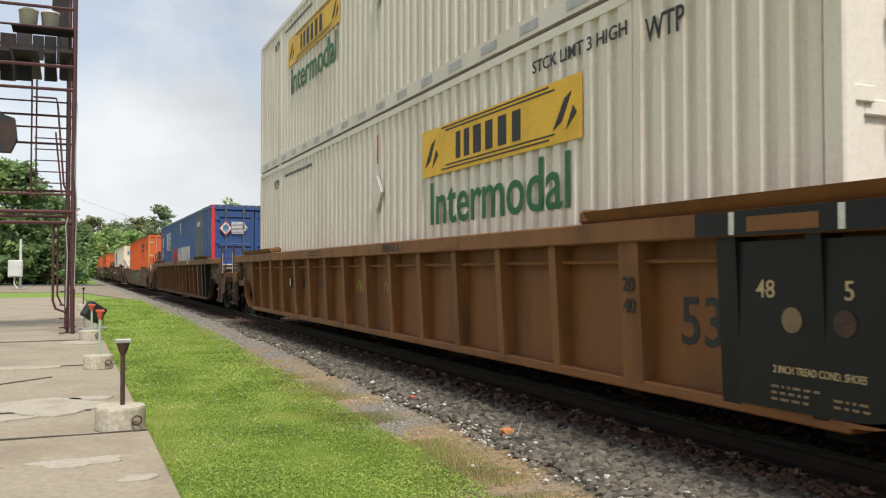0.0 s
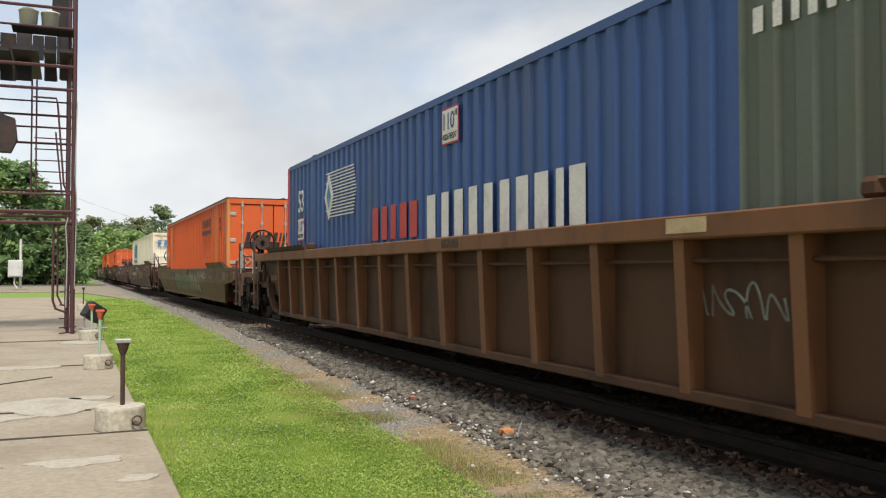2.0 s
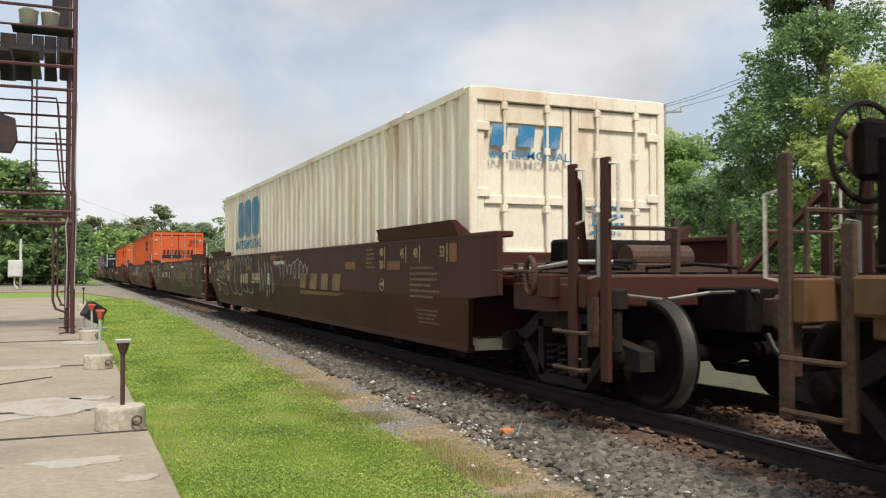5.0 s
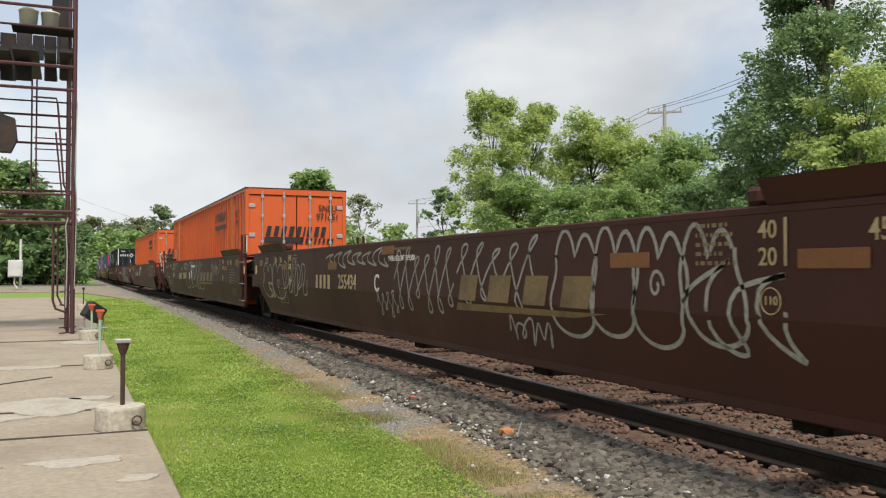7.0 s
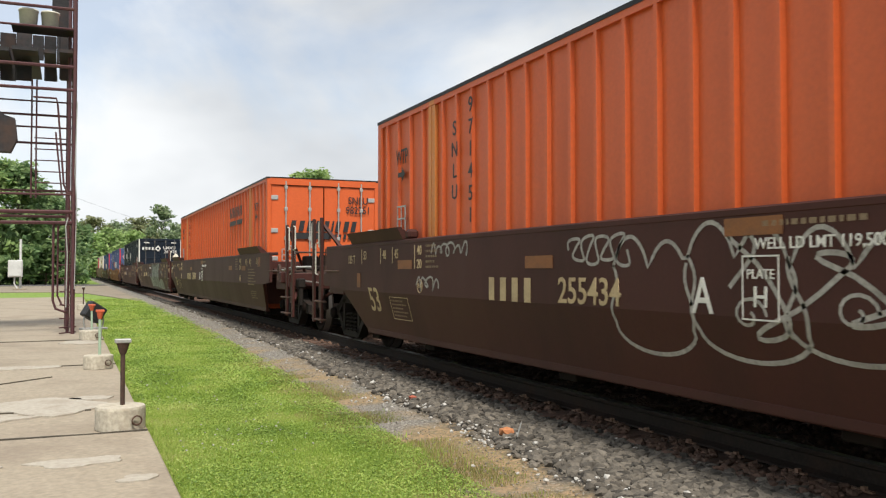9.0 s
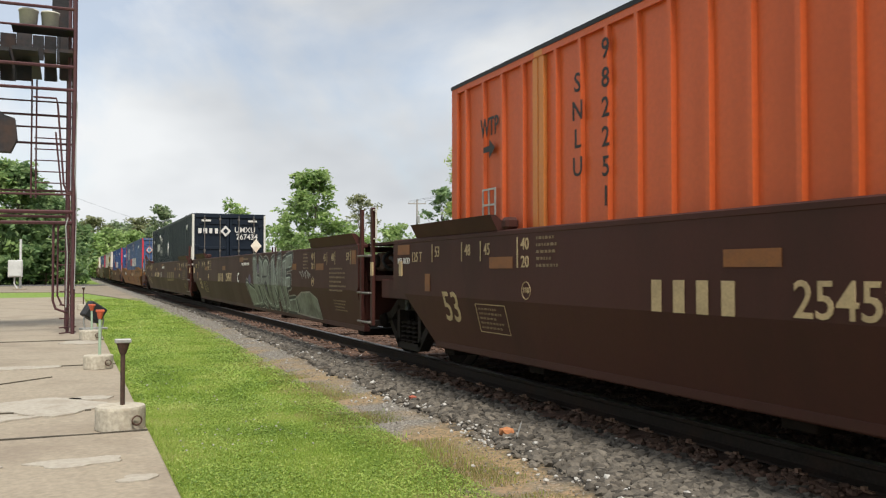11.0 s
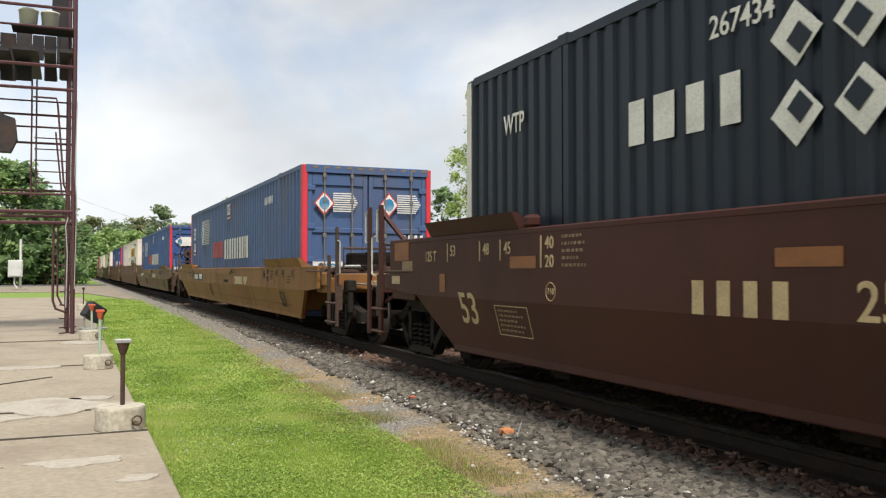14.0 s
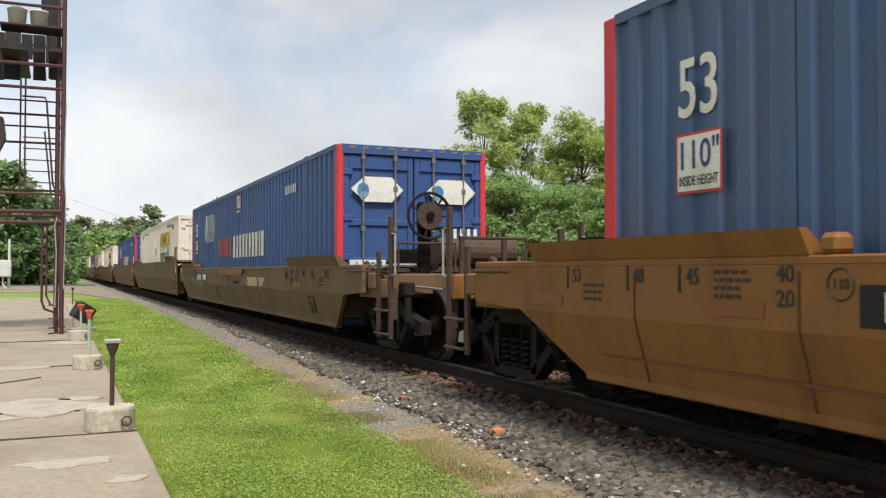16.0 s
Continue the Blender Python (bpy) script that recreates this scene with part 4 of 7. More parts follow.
def well_car(label, style, body, near_end="coupler", far_end="coupler", brake=(False, False), far_truck=True, near_truck=True, ladder=(False, False), trim=None):
    trim = trim or body
    car = thing("well_car", label, "railway car", "train of well cars")
    top, kink = {"ribbed": (1.53, 0.90), "low": (1.25, 0.82), "tall": (1.55, 0.88)}[style]
    # how far the well floor, the slope and the side's upper part reach past the container's end
    reach = {"coupler": (0.15, 1.0, 1.9), "tall": (0.30, 0.75, 1.30), "steep": (0.20, 0.98, 1.80)}
    near = reach["tall" if near_end == "joint" else ("steep" if style == "low" else "coupler")]
    far = reach["tall" if far_end == "joint" else "coupler"]
    if style == "tall":
        near = (0.30, 0.60, 1.25) if near_end == "coupler" else (0.32, 0.38, 0.42)
        far = (0.30, 0.95, 1.35) if far_end == "joint" else (0.2, 1.0, 1.9)
    o = side_outline(top, kink, 0.33, near, far)
    for sg in (-1, 1):
        xo, xi = sg * 1.50, sg * 1.44
        s = Shape()
        if style == "ribbed":
            s.prism([(a, min(b, top - 0.16)) for a, b in o], "x", sg * 1.335, sg * 1.312)
        else:
            up = [(-CL - near[2], kink + 0.05), (-CL - near[1], kink), (CL + far[1], kink), (CL + far[2], kink + 0.05), (CL + far[2], top - 0.05), (-CL - near[2], top - 0.05)]
            s.prism(up, "x", xo, xi)
            n = [(-CL - near[1], kink), (CL + far[1], kink), (CL + far[0], 0.33), (-CL - near[0], 0.33)]
            vs = [(xo if z > 0.5 else sg * 1.36, y, z) for y, z in n] + [(xi if z > 0.5 else sg * 1.31, y, z) for y, z in n]
            s.add(vs, [(0, 1, 2, 3), (7, 6, 5, 4), (0, 4, 5, 1), (1, 5, 6, 2), (2, 6, 7, 3), (3, 7, 4, 0)])
        part("side_panel", s, body, car)
        a, b = sorted((xo - sg * -0.005 if style != "ribbed" else sg * 1.55, sg * 1.315))
        chord = Shape().box(a, b, -CL - near[2], CL + far[2], top - (0.16 if style == "ribbed" else 0.06), top, 0.012)
        part("top_chord", chord, trim, car)
        part("bottom_sill", Shape().box(*sorted((sg * (1.45 if style == "ribbed" else 1.372), sg * 1.28)), -CL - near[0], CL + far[0], 0.29, 0.37, 0.012), body, car)
        if style == "ribbed":
            for i in range(17):
                y, w = -5.22 + 1.025 * (i - 3), 0.055
                if i < 3:
                    y, w = ((-8.03, 0.055), (-7.34, 0.085), (-6.31, 0.12))[i]
                if i in (8, 14):
                    w = 0.075
                y = min(y, 8.02)
                s = Shape()
                s.add([(sg * 1.33, y - w, 0.34), (sg * 1.33, y + w, 0.34), (sg * 1.45, y + w, 0.34), (sg * 1.45, y - w, 0.34),
                       (sg * 1.33, y - w, top - 0.16), (sg * 1.33, y + w, top - 0.16), (sg * 1.50, y + w, top - 0.16), (sg * 1.50, y - w, top - 0.16)],
                      [(0, 1, 2, 3), (4, 7, 6, 5), (0, 4, 5, 1), (1, 5, 6, 2), (2, 6, 7, 3), (3, 7, 4, 0)])
                part("side_rib", s, black_car if i < 2 else trim, car)
            part("guard_rail", Shape().cyl((sg * 1.42, -CL, top - 0.30), (sg * 1.42, CL, top - 0.30), 0.018, 6), body, car)
            # wheel arch flange that closes the side over the truck
            for e, rr in ((-1, near), (1, far)):
                pts = [(e * (CL + rr[0] + (rr[1] - rr[0]) * math.sin(t)), 0.33 + (kink - 0.33) * (1 - math.cos(t))) for t in [i * math.pi / 16 for i in range(9)]]
                vs = [(sg * 1.36, y, z) for y, z in pts] + [(sg * 1.47, y, z) for y, z in pts]
                k = len(pts)
                vs += [(sg * 1.36, y - e * 0.03, z + 0.03) for y, z in pts] + [(sg * 1.47, y - e * 0.03, z + 0.03) for y, z in pts]
                part("arch_flange", Shape().add(vs, [(i, i + 1, k + i + 1, k + i) for i in range(k - 1)] + [(2 * k + i, 2 * k + i + 1, 3 * k + i + 1, 3 * k + i) for i in range(k - 1)]
                                                + [(k + i, k + i + 1, 3 * k + i + 1, 3 * k + i) for i in range(k - 1)]), body, car)
        if style == "ribbed" and sg < 0:
            for e, rr in ((-1, near), (1, far)):
                a, b = sorted((e * (CL + 0.70), e * (CL + 1.32)))
                part("stencil_plate", Shape().box(-1.345, -1.337, a, b, 0.97, 1.07, 0.0), rust_trim, car, "pale worn stencil plate")
                a, b = sorted((e * (CL + 1.35), e * (CL + 1.89)))
                part("chord_patch", Shape().box(-1.556, -1.549, a, b, top - 0.15, top - 0.01, 0.0), brown_trim, car, "orange worn chord end")
        # flared container guides on the side's top, towards both ends
        for e, rr in ((-1, near), (1, far)):
            a, b = (2.25, 0.75) if style != "tall" else (1.55, -0.10 if rr is near else 0.55)
            if rr is near and style == "tall":
                a, b = 2.1, 0.35
            y0, y1 = sorted((e * (CL - a), e * (CL + b)))
            g = Shape()
            x0, x1, x2 = sg * 1.50, sg * 1.34, sg * 1.58
            up = 0.09 if style == "ribbed" else 0.15
            g.add([(x1, y0, top), (x1, y1, top), (x0, y1, top), (x0, y0, top), (x0 + sg * 0.02, y0, top + up), (x0 + sg * 0.02, y1, top + up), (x2, y1, top + up), (x2, y0, top + up)],
                  [(0, 1, 2, 3), (4, 7, 6, 5), (0, 4, 5, 1), (1, 5, 6, 2), (2, 6, 7, 3), (3, 7, 4, 0)])
            part("container_guide", g, body, car)
            yy = e * (CL - a - 0.12)
            part("guide_bracket", Shape().box(min(sg * 1.36, sg * 1.50), max(sg * 1.36, sg * 1.50), yy - 0.07, yy + 0.07, top, top + 0.12, 0.03), body, car)
    for yc in (-CL, -6.1, -3.0, 0.0, 3.0, 6.1, CL):
        part("cross_member", Shape().box(-1.32, 1.32, yc - 0.14, yc + 0.14, 0.22, 0.32, 0.01), steel_dark, car)
    if near_truck:
        truck(car, -CL - 1.8)
    if far_truck:
        truck(car, CL + 1.8)
    end_works(car, -1, top, body, near_end == "coupler", ladder[0], brake[0], False, style == "tall")
    end_works(car, 1, top, body, far_end == "coupler", ladder[1], brake[1], True, style == "tall")
    return car, top


# ---- the ground: one sheet, with the ballast bed as its raised strip ----
XC = 5.25                                   # track centre; the track runs along y
LAWN = -0.30


def bed(x):
    """Height of the ballast bed across the track."""
    d = abs(x - XC)
    if d < 1.35:
        return -0.205
    if d < 2.4:
        return -0.205 - (d - 1.35) / 1.05 * 0.105
    return LAWN - 0.01


def ground_material():
    m = bpy.data.materials.new("lawn, cinder and gravel ground")
    m.use_nodes = True
    n, l = m.node_tree.nodes, m.node_tree.links
    b = n["Principled BSDF"]
    b.inputs["Roughness"].default_value = 0.95
    tc = n.new("ShaderNodeTexCoord")
    sep = n.new("ShaderNodeSeparateXYZ")
    l.new(tc.outputs["Object"], sep.inputs["Vector"])

    def noise_(scale, detail=5, rough=0.6):
        t = n.new("ShaderNodeTexNoise")
        t.inputs["Scale"].default_value, t.inputs["Detail"].default_value, t.inputs["Roughness"].default_value = scale, detail, rough
        l.new(tc.outputs["Object"], t.inputs["Vector"])
        return t.outputs["Fac"]

    def ramp(fac, stops):
        r = n.new("ShaderNodeValToRGB")
        e = r.color_ramp.elements
        while len(e) < len(stops):
            e.new(0.5)
        for k, (p, c) in zip(e, stops):
            k.position, k.color = p, (*c, 1)
        l.new(fac, r.inputs["Fac"])
        return r.outputs["Color"]

    def mix(f, a, b_):
        x = n.new("ShaderNodeMix")
        x.data_type = "RGBA"
        l.new(f, x.inputs["Factor"])
        l.new(a, x.inputs["A"])
        l.new(b_, x.inputs["B"])
        return x.outputs["Result"]

    def math_(op, a, b_):
        x = n.new("ShaderNodeMath")
        x.operation = op
        for i, v in enumerate((a, b_)):
            if isinstance(v, (int, float)):
                x.inputs[i].default_value = v
            else:
                l.new(v, x.inputs[i])
        return x.outputs["Value"]
    soil = ramp(noise_(9), [(0.3, (0.10, 0.16, 0.022)), (0.55, (0.17, 0.26, 0.04)), (0.75, (0.23, 0.30, 0.06))])
    cinder = ramp(noise_(38, 3), [(0.32, (0.06, 0.055, 0.046)), (0.5, (0.17, 0.155, 0.13)), (0.68, (0.36, 0.33, 0.28))])
    dirt = ramp(noise_(25, 4), [(0.3, (0.13, 0.105, 0.05)), (0.5, (0.25, 0.185, 0.10)), (0.62, (0.34, 0.22, 0.12)), (0.8, (0.42, 0.34, 0.22))])
    ballast = ramp(noise_(22, 4), [(0.3, (0.014, 0.012, 0.010)), (0.5, (0.05, 0.044, 0.036)), (0.75, (0.12, 0.104, 0.084))])
    wob = math_("ADD", math_("MULTIPLY", math_("SUBTRACT", noise_(0.7), 0.5), 0.7), math_("MULTIPLY", math_("SUBTRACT", noise_(5), 0.5), 0.55))
    d = math_("ADD", math_("ABSOLUTE", math_("SUBTRACT", sep.outputs["X"], XC), 0), wob)
    yy = math_("MINIMUM", math_("MAXIMUM", sep.outputs["Y"], 0), 26)
    e1 = math_("ADD", d, math_("MULTIPLY", yy, 0.04))
    e2 = math_("ADD", d, math_("MULTIPLY", yy, 0.030))
    f_lawn = ramp(math_("MULTIPLY", e1, 0.25), [(0.765, (0, 0, 0)), (0.85, (1, 1, 1))])
    f_track = ramp(math_("MULTIPLY", e2, 0.25), [(0.53, (1, 1, 1)), (0.575, (0, 0, 0))])
    patch = ramp(math_("ADD", noise_(1.3, 5), math_("SUBTRACT", 0.10, math_("MULTIPLY", yy, 0.0125))), [(0.36, (0, 0, 0)), (0.54, (1, 1, 1))])
    strip = mix(patch, cinder, dirt)
    col = mix(f_lawn, strip, soil)
    col = mix(f_track, col, ballast)
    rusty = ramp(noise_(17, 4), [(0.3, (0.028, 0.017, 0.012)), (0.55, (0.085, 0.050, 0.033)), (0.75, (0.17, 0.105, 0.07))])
    far = ramp(noise_(14, 4), [(0.3, (0.03, 0.035, 0.018)), (0.55, (0.075, 0.075, 0.04)), (0.75, (0.13, 0.11, 0.07))])
    f_far = ramp(math_("MULTIPLY", math_("SUBTRACT", sep.outputs["X"], XC), 0.05), [(0.05, (0, 0, 0)), (0.09, (1, 1, 1))])
    col = mix(f_far, col, far)
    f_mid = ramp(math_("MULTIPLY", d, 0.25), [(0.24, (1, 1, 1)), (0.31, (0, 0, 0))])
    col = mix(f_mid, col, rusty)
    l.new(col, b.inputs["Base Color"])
    bp = n.new("ShaderNodeBump")
    bp.inputs["Strength"].default_value, bp.inputs["Distance"].default_value = 0.7, 0.02
    l.new(noise_(45, 4), bp.inputs["Height"])
    l.new(bp.outputs["Normal"], b.inputs["Normal"])
    return m


GROUND = ground_material()
s = Shape()
xs = [-600, -120, -40, -12, -4, -1, 0.66, 1.5, 2.2, 2.6] + [2.75 + 0.2 * i for i in range(26)] + [8.5, 10, 14, 25, 60, 150, 600]
ys = [-60, -20, -5] + [1.5 * i for i in range(0, 28)] + [45, 52, 60, 72, 90, 120, 160, 220, 320, 500, 900]
vs = []
for y in ys:
    for x in xs:
        z = bed(x)
        if x < 2.7 and 0.66 < x and y < 60:
            z += 0.02 * noise.noise((x * 0.8, y * 0.5, 0))
        vs.append((x, y, z))
k = len(xs)
s.add(vs, [(j * k + i, j * k + i + 1, (j + 1) * k + i + 1, (j + 1) * k + i) for j in range(len(ys) - 1) for i in range(k - 1)])
ground = setting("ground", s, GROUND, "mown lawn running into cinder gravel and track ballast", "ground")

# ---- track ----
track = thing("railway_track", "standard gauge railway track on worn timber ties", "railway track", "", "structure")
for sg in (-1, 1):
    x = XC + sg * 0.755
    web = Shape().prism([(x - 0.07, -0.17), (x + 0.07, -0.17), (x + 0.07, -0.155), (x + 0.012, -0.13), (x + 0.01, -0.05), (x + 0.036, -0.035), (x + 0.036, -0.008),
                         (x - 0.036, -0.008), (x - 0.036, -0.035), (x - 0.01, -0.05), (x - 0.012, -0.13), (x - 0.07, -0.155)], "y", -60, 420)
    part("rail", web, rail_side, track, "dark rusty steel rail")
    part("rail_head", Shape().prism([(x - 0.036, -0.0078), (x + 0.036, -0.0078), (x + 0.030, 0.0), (x - 0.030, 0.0)], "y", -60, 420), rail_top, track, "polished rail head")

# ---- concrete walk ----
s = Shape()
rng = random.Random(3)
walk_way = thing("concrete_walk", "old cracked concrete walk beside the lawn", "walk", "", "structure")
SLABS = [-14, -9, -4, 1.2, 4.4, 8.05, 14.0, 19.1, 27, 35, 43, 50.5]
for a, b in zip(SLABS, SLABS[1:]):
    z = LAWN + 0.055 + rng.uniform(-0.006, 0.006)
    part("slab", Shape().box(-7.5, 0.65, a + 0.012, b - 0.012, LAWN - 0.1, z, 0.012), concrete, walk_way)

# ---- the train ----
V = 13.08                                   # metres a second, towards -y
TRAIN = []                                  # (thing, place along the train, height)


def marks_tall(car, a_end=True, number="255434", unit="A", brand=False, seed=1):
    """White and cream stencils on the near side of a tall-sided car."""
    X, XL = -1.504, -1.492
    for sg in (-1, 1):
        for txt, y in (("53", 8.0), ("48", 7.2), ("45", 6.75)):
            word(txt, car, (X, sg * y, 1.37), 0.12, ink_cream, squeeze=0.85)
            flat([rect(-0.011, 0.011, -0.1, 0.1)], car, (X, sg * (y + 0.14), 1.36), ink_cream, "side", "tick")
        y = sg * 5.98
        word("40", car, (X, y, 1.40), 0.11, ink_cream)
        word("20", car, (X, y, 1.24), 0.11, ink_cream)
        flat([rect(-0.011, 0.011, -0.14, 0.14)], car, (X, y + sg * 0.14, 1.33), ink_cream, "side", "tick")
        bars(car, (X, y - sg * 0.42, 1.33), 0.42, 0.30, 5, ink_dim, "side", 7)
        word("110", car, (X, y - 0.02, 0.985), 0.055, ink_cream)
        grab(car, [(X, y - 0.02 + 0.078 * math.cos(a), 0.985 + 0.078 * math.sin(a)) for a in [i * math.pi / 10 for i in range(21)]], ink_cream, 0.004, "ring_mark")
    word("53", car, (XL + 0.022, 7.66, 0.76), 0.34, ink_cream, squeeze=0.95, lean=True)
    word("125 T", car, (X, 8.62, 1.32), 0.12, ink_cream, squeeze=0.85)
    flat([rect(-0.075, 0.075, -0.10, 0.10)], car, (X, 8.28, 1.03), ink_orange, "side", "data_plate")
    for y, z in ((6.45, 1.24), (3.17, 1.24), (0.6, 1.43), (-4.62, 1.24), (-6.45, 1.23), (-8.3, 1.36)):
        flat([rect(-0.24, 0.24, -0.055, 0.055) if y > -8 else rect(-0.10, 0.10, -0.10, 0.10)], car, (X, y, z), ink_orange, "side", "reflector_patch")
    flat(blocks([0.17] * 4, 0.22, 0, 0.30, 3), car, (X, 3.70, 0.99), ink_cream, "side", "wordmark")
    word(number, car, (X, 2.40, 0.99), 0.22, ink_cream, squeeze=1.0)
    word(unit, car, (X, 1.05, 0.99), 0.24, ink_white, squeeze=0.9)
    word("WELL LD LMT 119,500", car, (X, 0.12, 1.32), 0.07, ink_white)
    bars(car, (X, 0.12, 1.44), 0.8, 0.08, 1, ink_dim, "side", 6)
    bars(car, (X, -7.48, 1.03), 0.9, 0.40, 6, ink_dim, "side", 11)
    ob = bars(car, (X + 0.068, -7.5, 0.63), 0.8, 0.2, 4, ink_dim, "side", 12)
    ob.matrix_basis = ob.matrix_basis @ LEAN
    for r in (rect(-0.32, 0.32, 0.140, 0.148), rect(-0.32, 0.32, -0.148, -0.140), rect(-0.325, -0.317, -0.148, 0.148), rect(0.317, 0.325, -0.148, 0.148)):
        ob = flat([r], car, (X + 0.052, 6.73, 0.69), ink_cream, "side", "notice_frame")
        ob.matrix_basis = ob.matrix_basis @ LEAN
    ob = bars(car, (X + 0.052, 6.73, 0.69), 0.54, 0.24, 5, ink_dim, "side", 13)
    ob.matrix_basis = ob.matrix_basis @ LEAN
    if unit == "A":
        flat([rect(-0.15, 0.15, 0.185, 0.195), rect(-0.15, 0.15, -0.195, -0.185), rect(-0.15, -0.14, -0.195, 0.195), rect(0.14, 0.15, -0.195, 0.195)], car, (X, 0.54, 1.06), ink_white, "side", "plate_frame")
        word("PLATE", car, (X, 0.54, 1.14), 0.06, ink_white)
        word("H", car, (X, 0.54, 1.0), 0.13, ink_white)
    if brand:
        flat(blocks([0.58, 0.62, 0.56, 0.58], 0.26, 0.28, 0.36, 5), car, (X, -2.95, 0.99), ink_gold, "side", "wordmark")
        ob = flat([[(-1.40, 0.03), (1.35, 0.03), (0.9, -0.02), (-1.46, -0.05)]], car, (X, -2.95, 0.80), ink_gold, "side", "wordmark_bar")
        ob.matrix_basis = Matrix.Translation((0.02, 0, 0)) @ ob.matrix_basis @ LEAN


def weld_seams(car):
    """Dark weld lines and a long bead along a low car's leaning side."""
    for y in (-7.4, -5.9, -3.1, 0.4, 3.0, 5.9, 7.4):
        ribbon(dense([(0, 0.28), (0.0, 0.0), (0.0, -0.52)]), 0.016, car, (y, 0.88), seam_dark, "weld_seam", 0.82, 0.0015)
    ribbon(dense([(-7.9, 0.0), (7.9, 0.0)], 0.5), 0.022, car, (0, 0.52), rust_trim, "weld_bead", 0.82, 0.003)


seam_dark = paint("sooty weld line", (0.08, 0.042, 0.018), (0.03, 0.02, 0.012), 0.8, 0.8, 3)


def put(ob, u, z=0.0):
    TRAIN.append((ob, u, z))
    return ob


HALF = 8.075
# place along the train of each well's centre
car, top = well_car("orange brown ribbed well car carrying two white containers", "ribbed", brown_car, brake=(False, False), trim=brown_trim)
put(car, 11.58)
put(white_container(), 11.58, 0.45)
put(white_container(False), 11.58, 3.36)
X = -1.554
part("black_panel", Shape().box(-1.47, -1.372, -9.0, -7.42, 0.36, 1.34), black_car, car, "black painted side panel")
for txt, y, z, h, mm in (("53", -6.93, 0.80, 0.34, ink_black), ("48", -7.65, 1.05, 0.11, ink_cream), ("5", -8.25, 1.05, 0.11, ink_cream)):
    word(txt, car, (-1.338 if y > -7 else -1.474, y, z), h, mm)
word("20", car, (-1.497, -6.31, 1.06), 0.11, ink_black)
word("40", car, (-1.487, -6.31, 0.90), 0.11, ink_black)
word("2 INCH TREAD COND. SHOES", car, (-1.474, -8.03, 0.59), 0.045, ink_cream, squeeze=0.78)
for y in (-7.85, -8.22):
    flat([[(0.075 * math.cos(k * 0.42), 0.075 * math.sin(k * 0.42)) for k in range(15)]], car, (-1.473, y, 0.88), ink_dim if y > -8 else steel_rust, "side", "round_badge")
bars(car, (-1.474, -7.87, 0.455), 0.36, 0.11, 3, ink_dim)
bars(car, (-1.474, -8.27, 0.445), 0.26, 0.07, 2, ink_dim)
part("black_band", Shape().box(-1.556, -1.545, -9.0, -7.12, 1.374, 1.526, 0.002), black_car, car, "black painted band on the top chord")
flat([rect(-0.27, 0.27, -0.045, 0.045)], car, (-1.557, -7.86, 1.44), brown_car, "side", "brown_patch")
for y in (-7.46, -8.28):
    flat([rect(-0.022, 0.022, -0.07, 0.07)], car, (-1.557, y, 1.45), ink_white, "side", "white_stripe")
flat([rect(-0.9, 0.9, -0.10, 0.10)], car, (-1.338, 4.7, 0.95), black_car, "side", "number_panel")
flat(blocks([0.13] * 4, 0.14, 0, 0.3, 3), car, (-1.343, 5.15, 0.95), ink_white, "side", "wordmark")
word("786052", car, (-1.343, 4.35, 0.95), 0.15, ink_white)
flat([rect(-0.30, 0.30, -0.05, 0.05)], car, (-1.554, -0.9 - 2.2, 1.45), ink_orange, "side", "reflector_patch")
bars(car, (-1.554, 2.4, 1.45), 0.8, 0.10, 2, ink_black)
spray_lime = material("lime spray paint", (0.30, 0.27, 0.05), 0.7, 0, 0.2, 20, GRIME, 3, 0.4, 0)
for y0 in (0.45, -0.75):
    for k in range(2):
        ob = spray_tag(car, (y0 - 0.12 * k, 0.88 - 0.3 * k), 0.4, 0.34, spray_lime, 50 + k, 3, 0.028)
        ob.location.x = 0.164
for k, y0 in enumerate((3.2, 2.5)):
    ob = spray_tag(car, (y0, 0.85), 0.5, 0.4, ink_black, 60 + k, 3, 0.028)
    ob.location.x = 0.164
word("786052 A", car, (X, -1.34, 1.45), 0.11, ink_black, squeeze=1.1)

car, top = well_car("dark rusty ribbed well car carrying a blue container", "ribbed", dark_car, brake=(False, False), trim=rust_trim)
put(car, 35.05)
put(blue_container(patch=True), 35.05, 0.32)
flat([rect(-0.2, 0.2, -0.05, 0.05)], car, (X, -4.34, 1.46), ink_cream, "side", "data_plate")
ob = spray_tag(car, (-4.6, 0.95), 0.8, 0.3, ink_silver, 71, 5, 0.02)
ob.location.x = 0.164
word("657103", car, (X, -0.5, 1.45), 0.10, ink_black, squeeze=1.1)

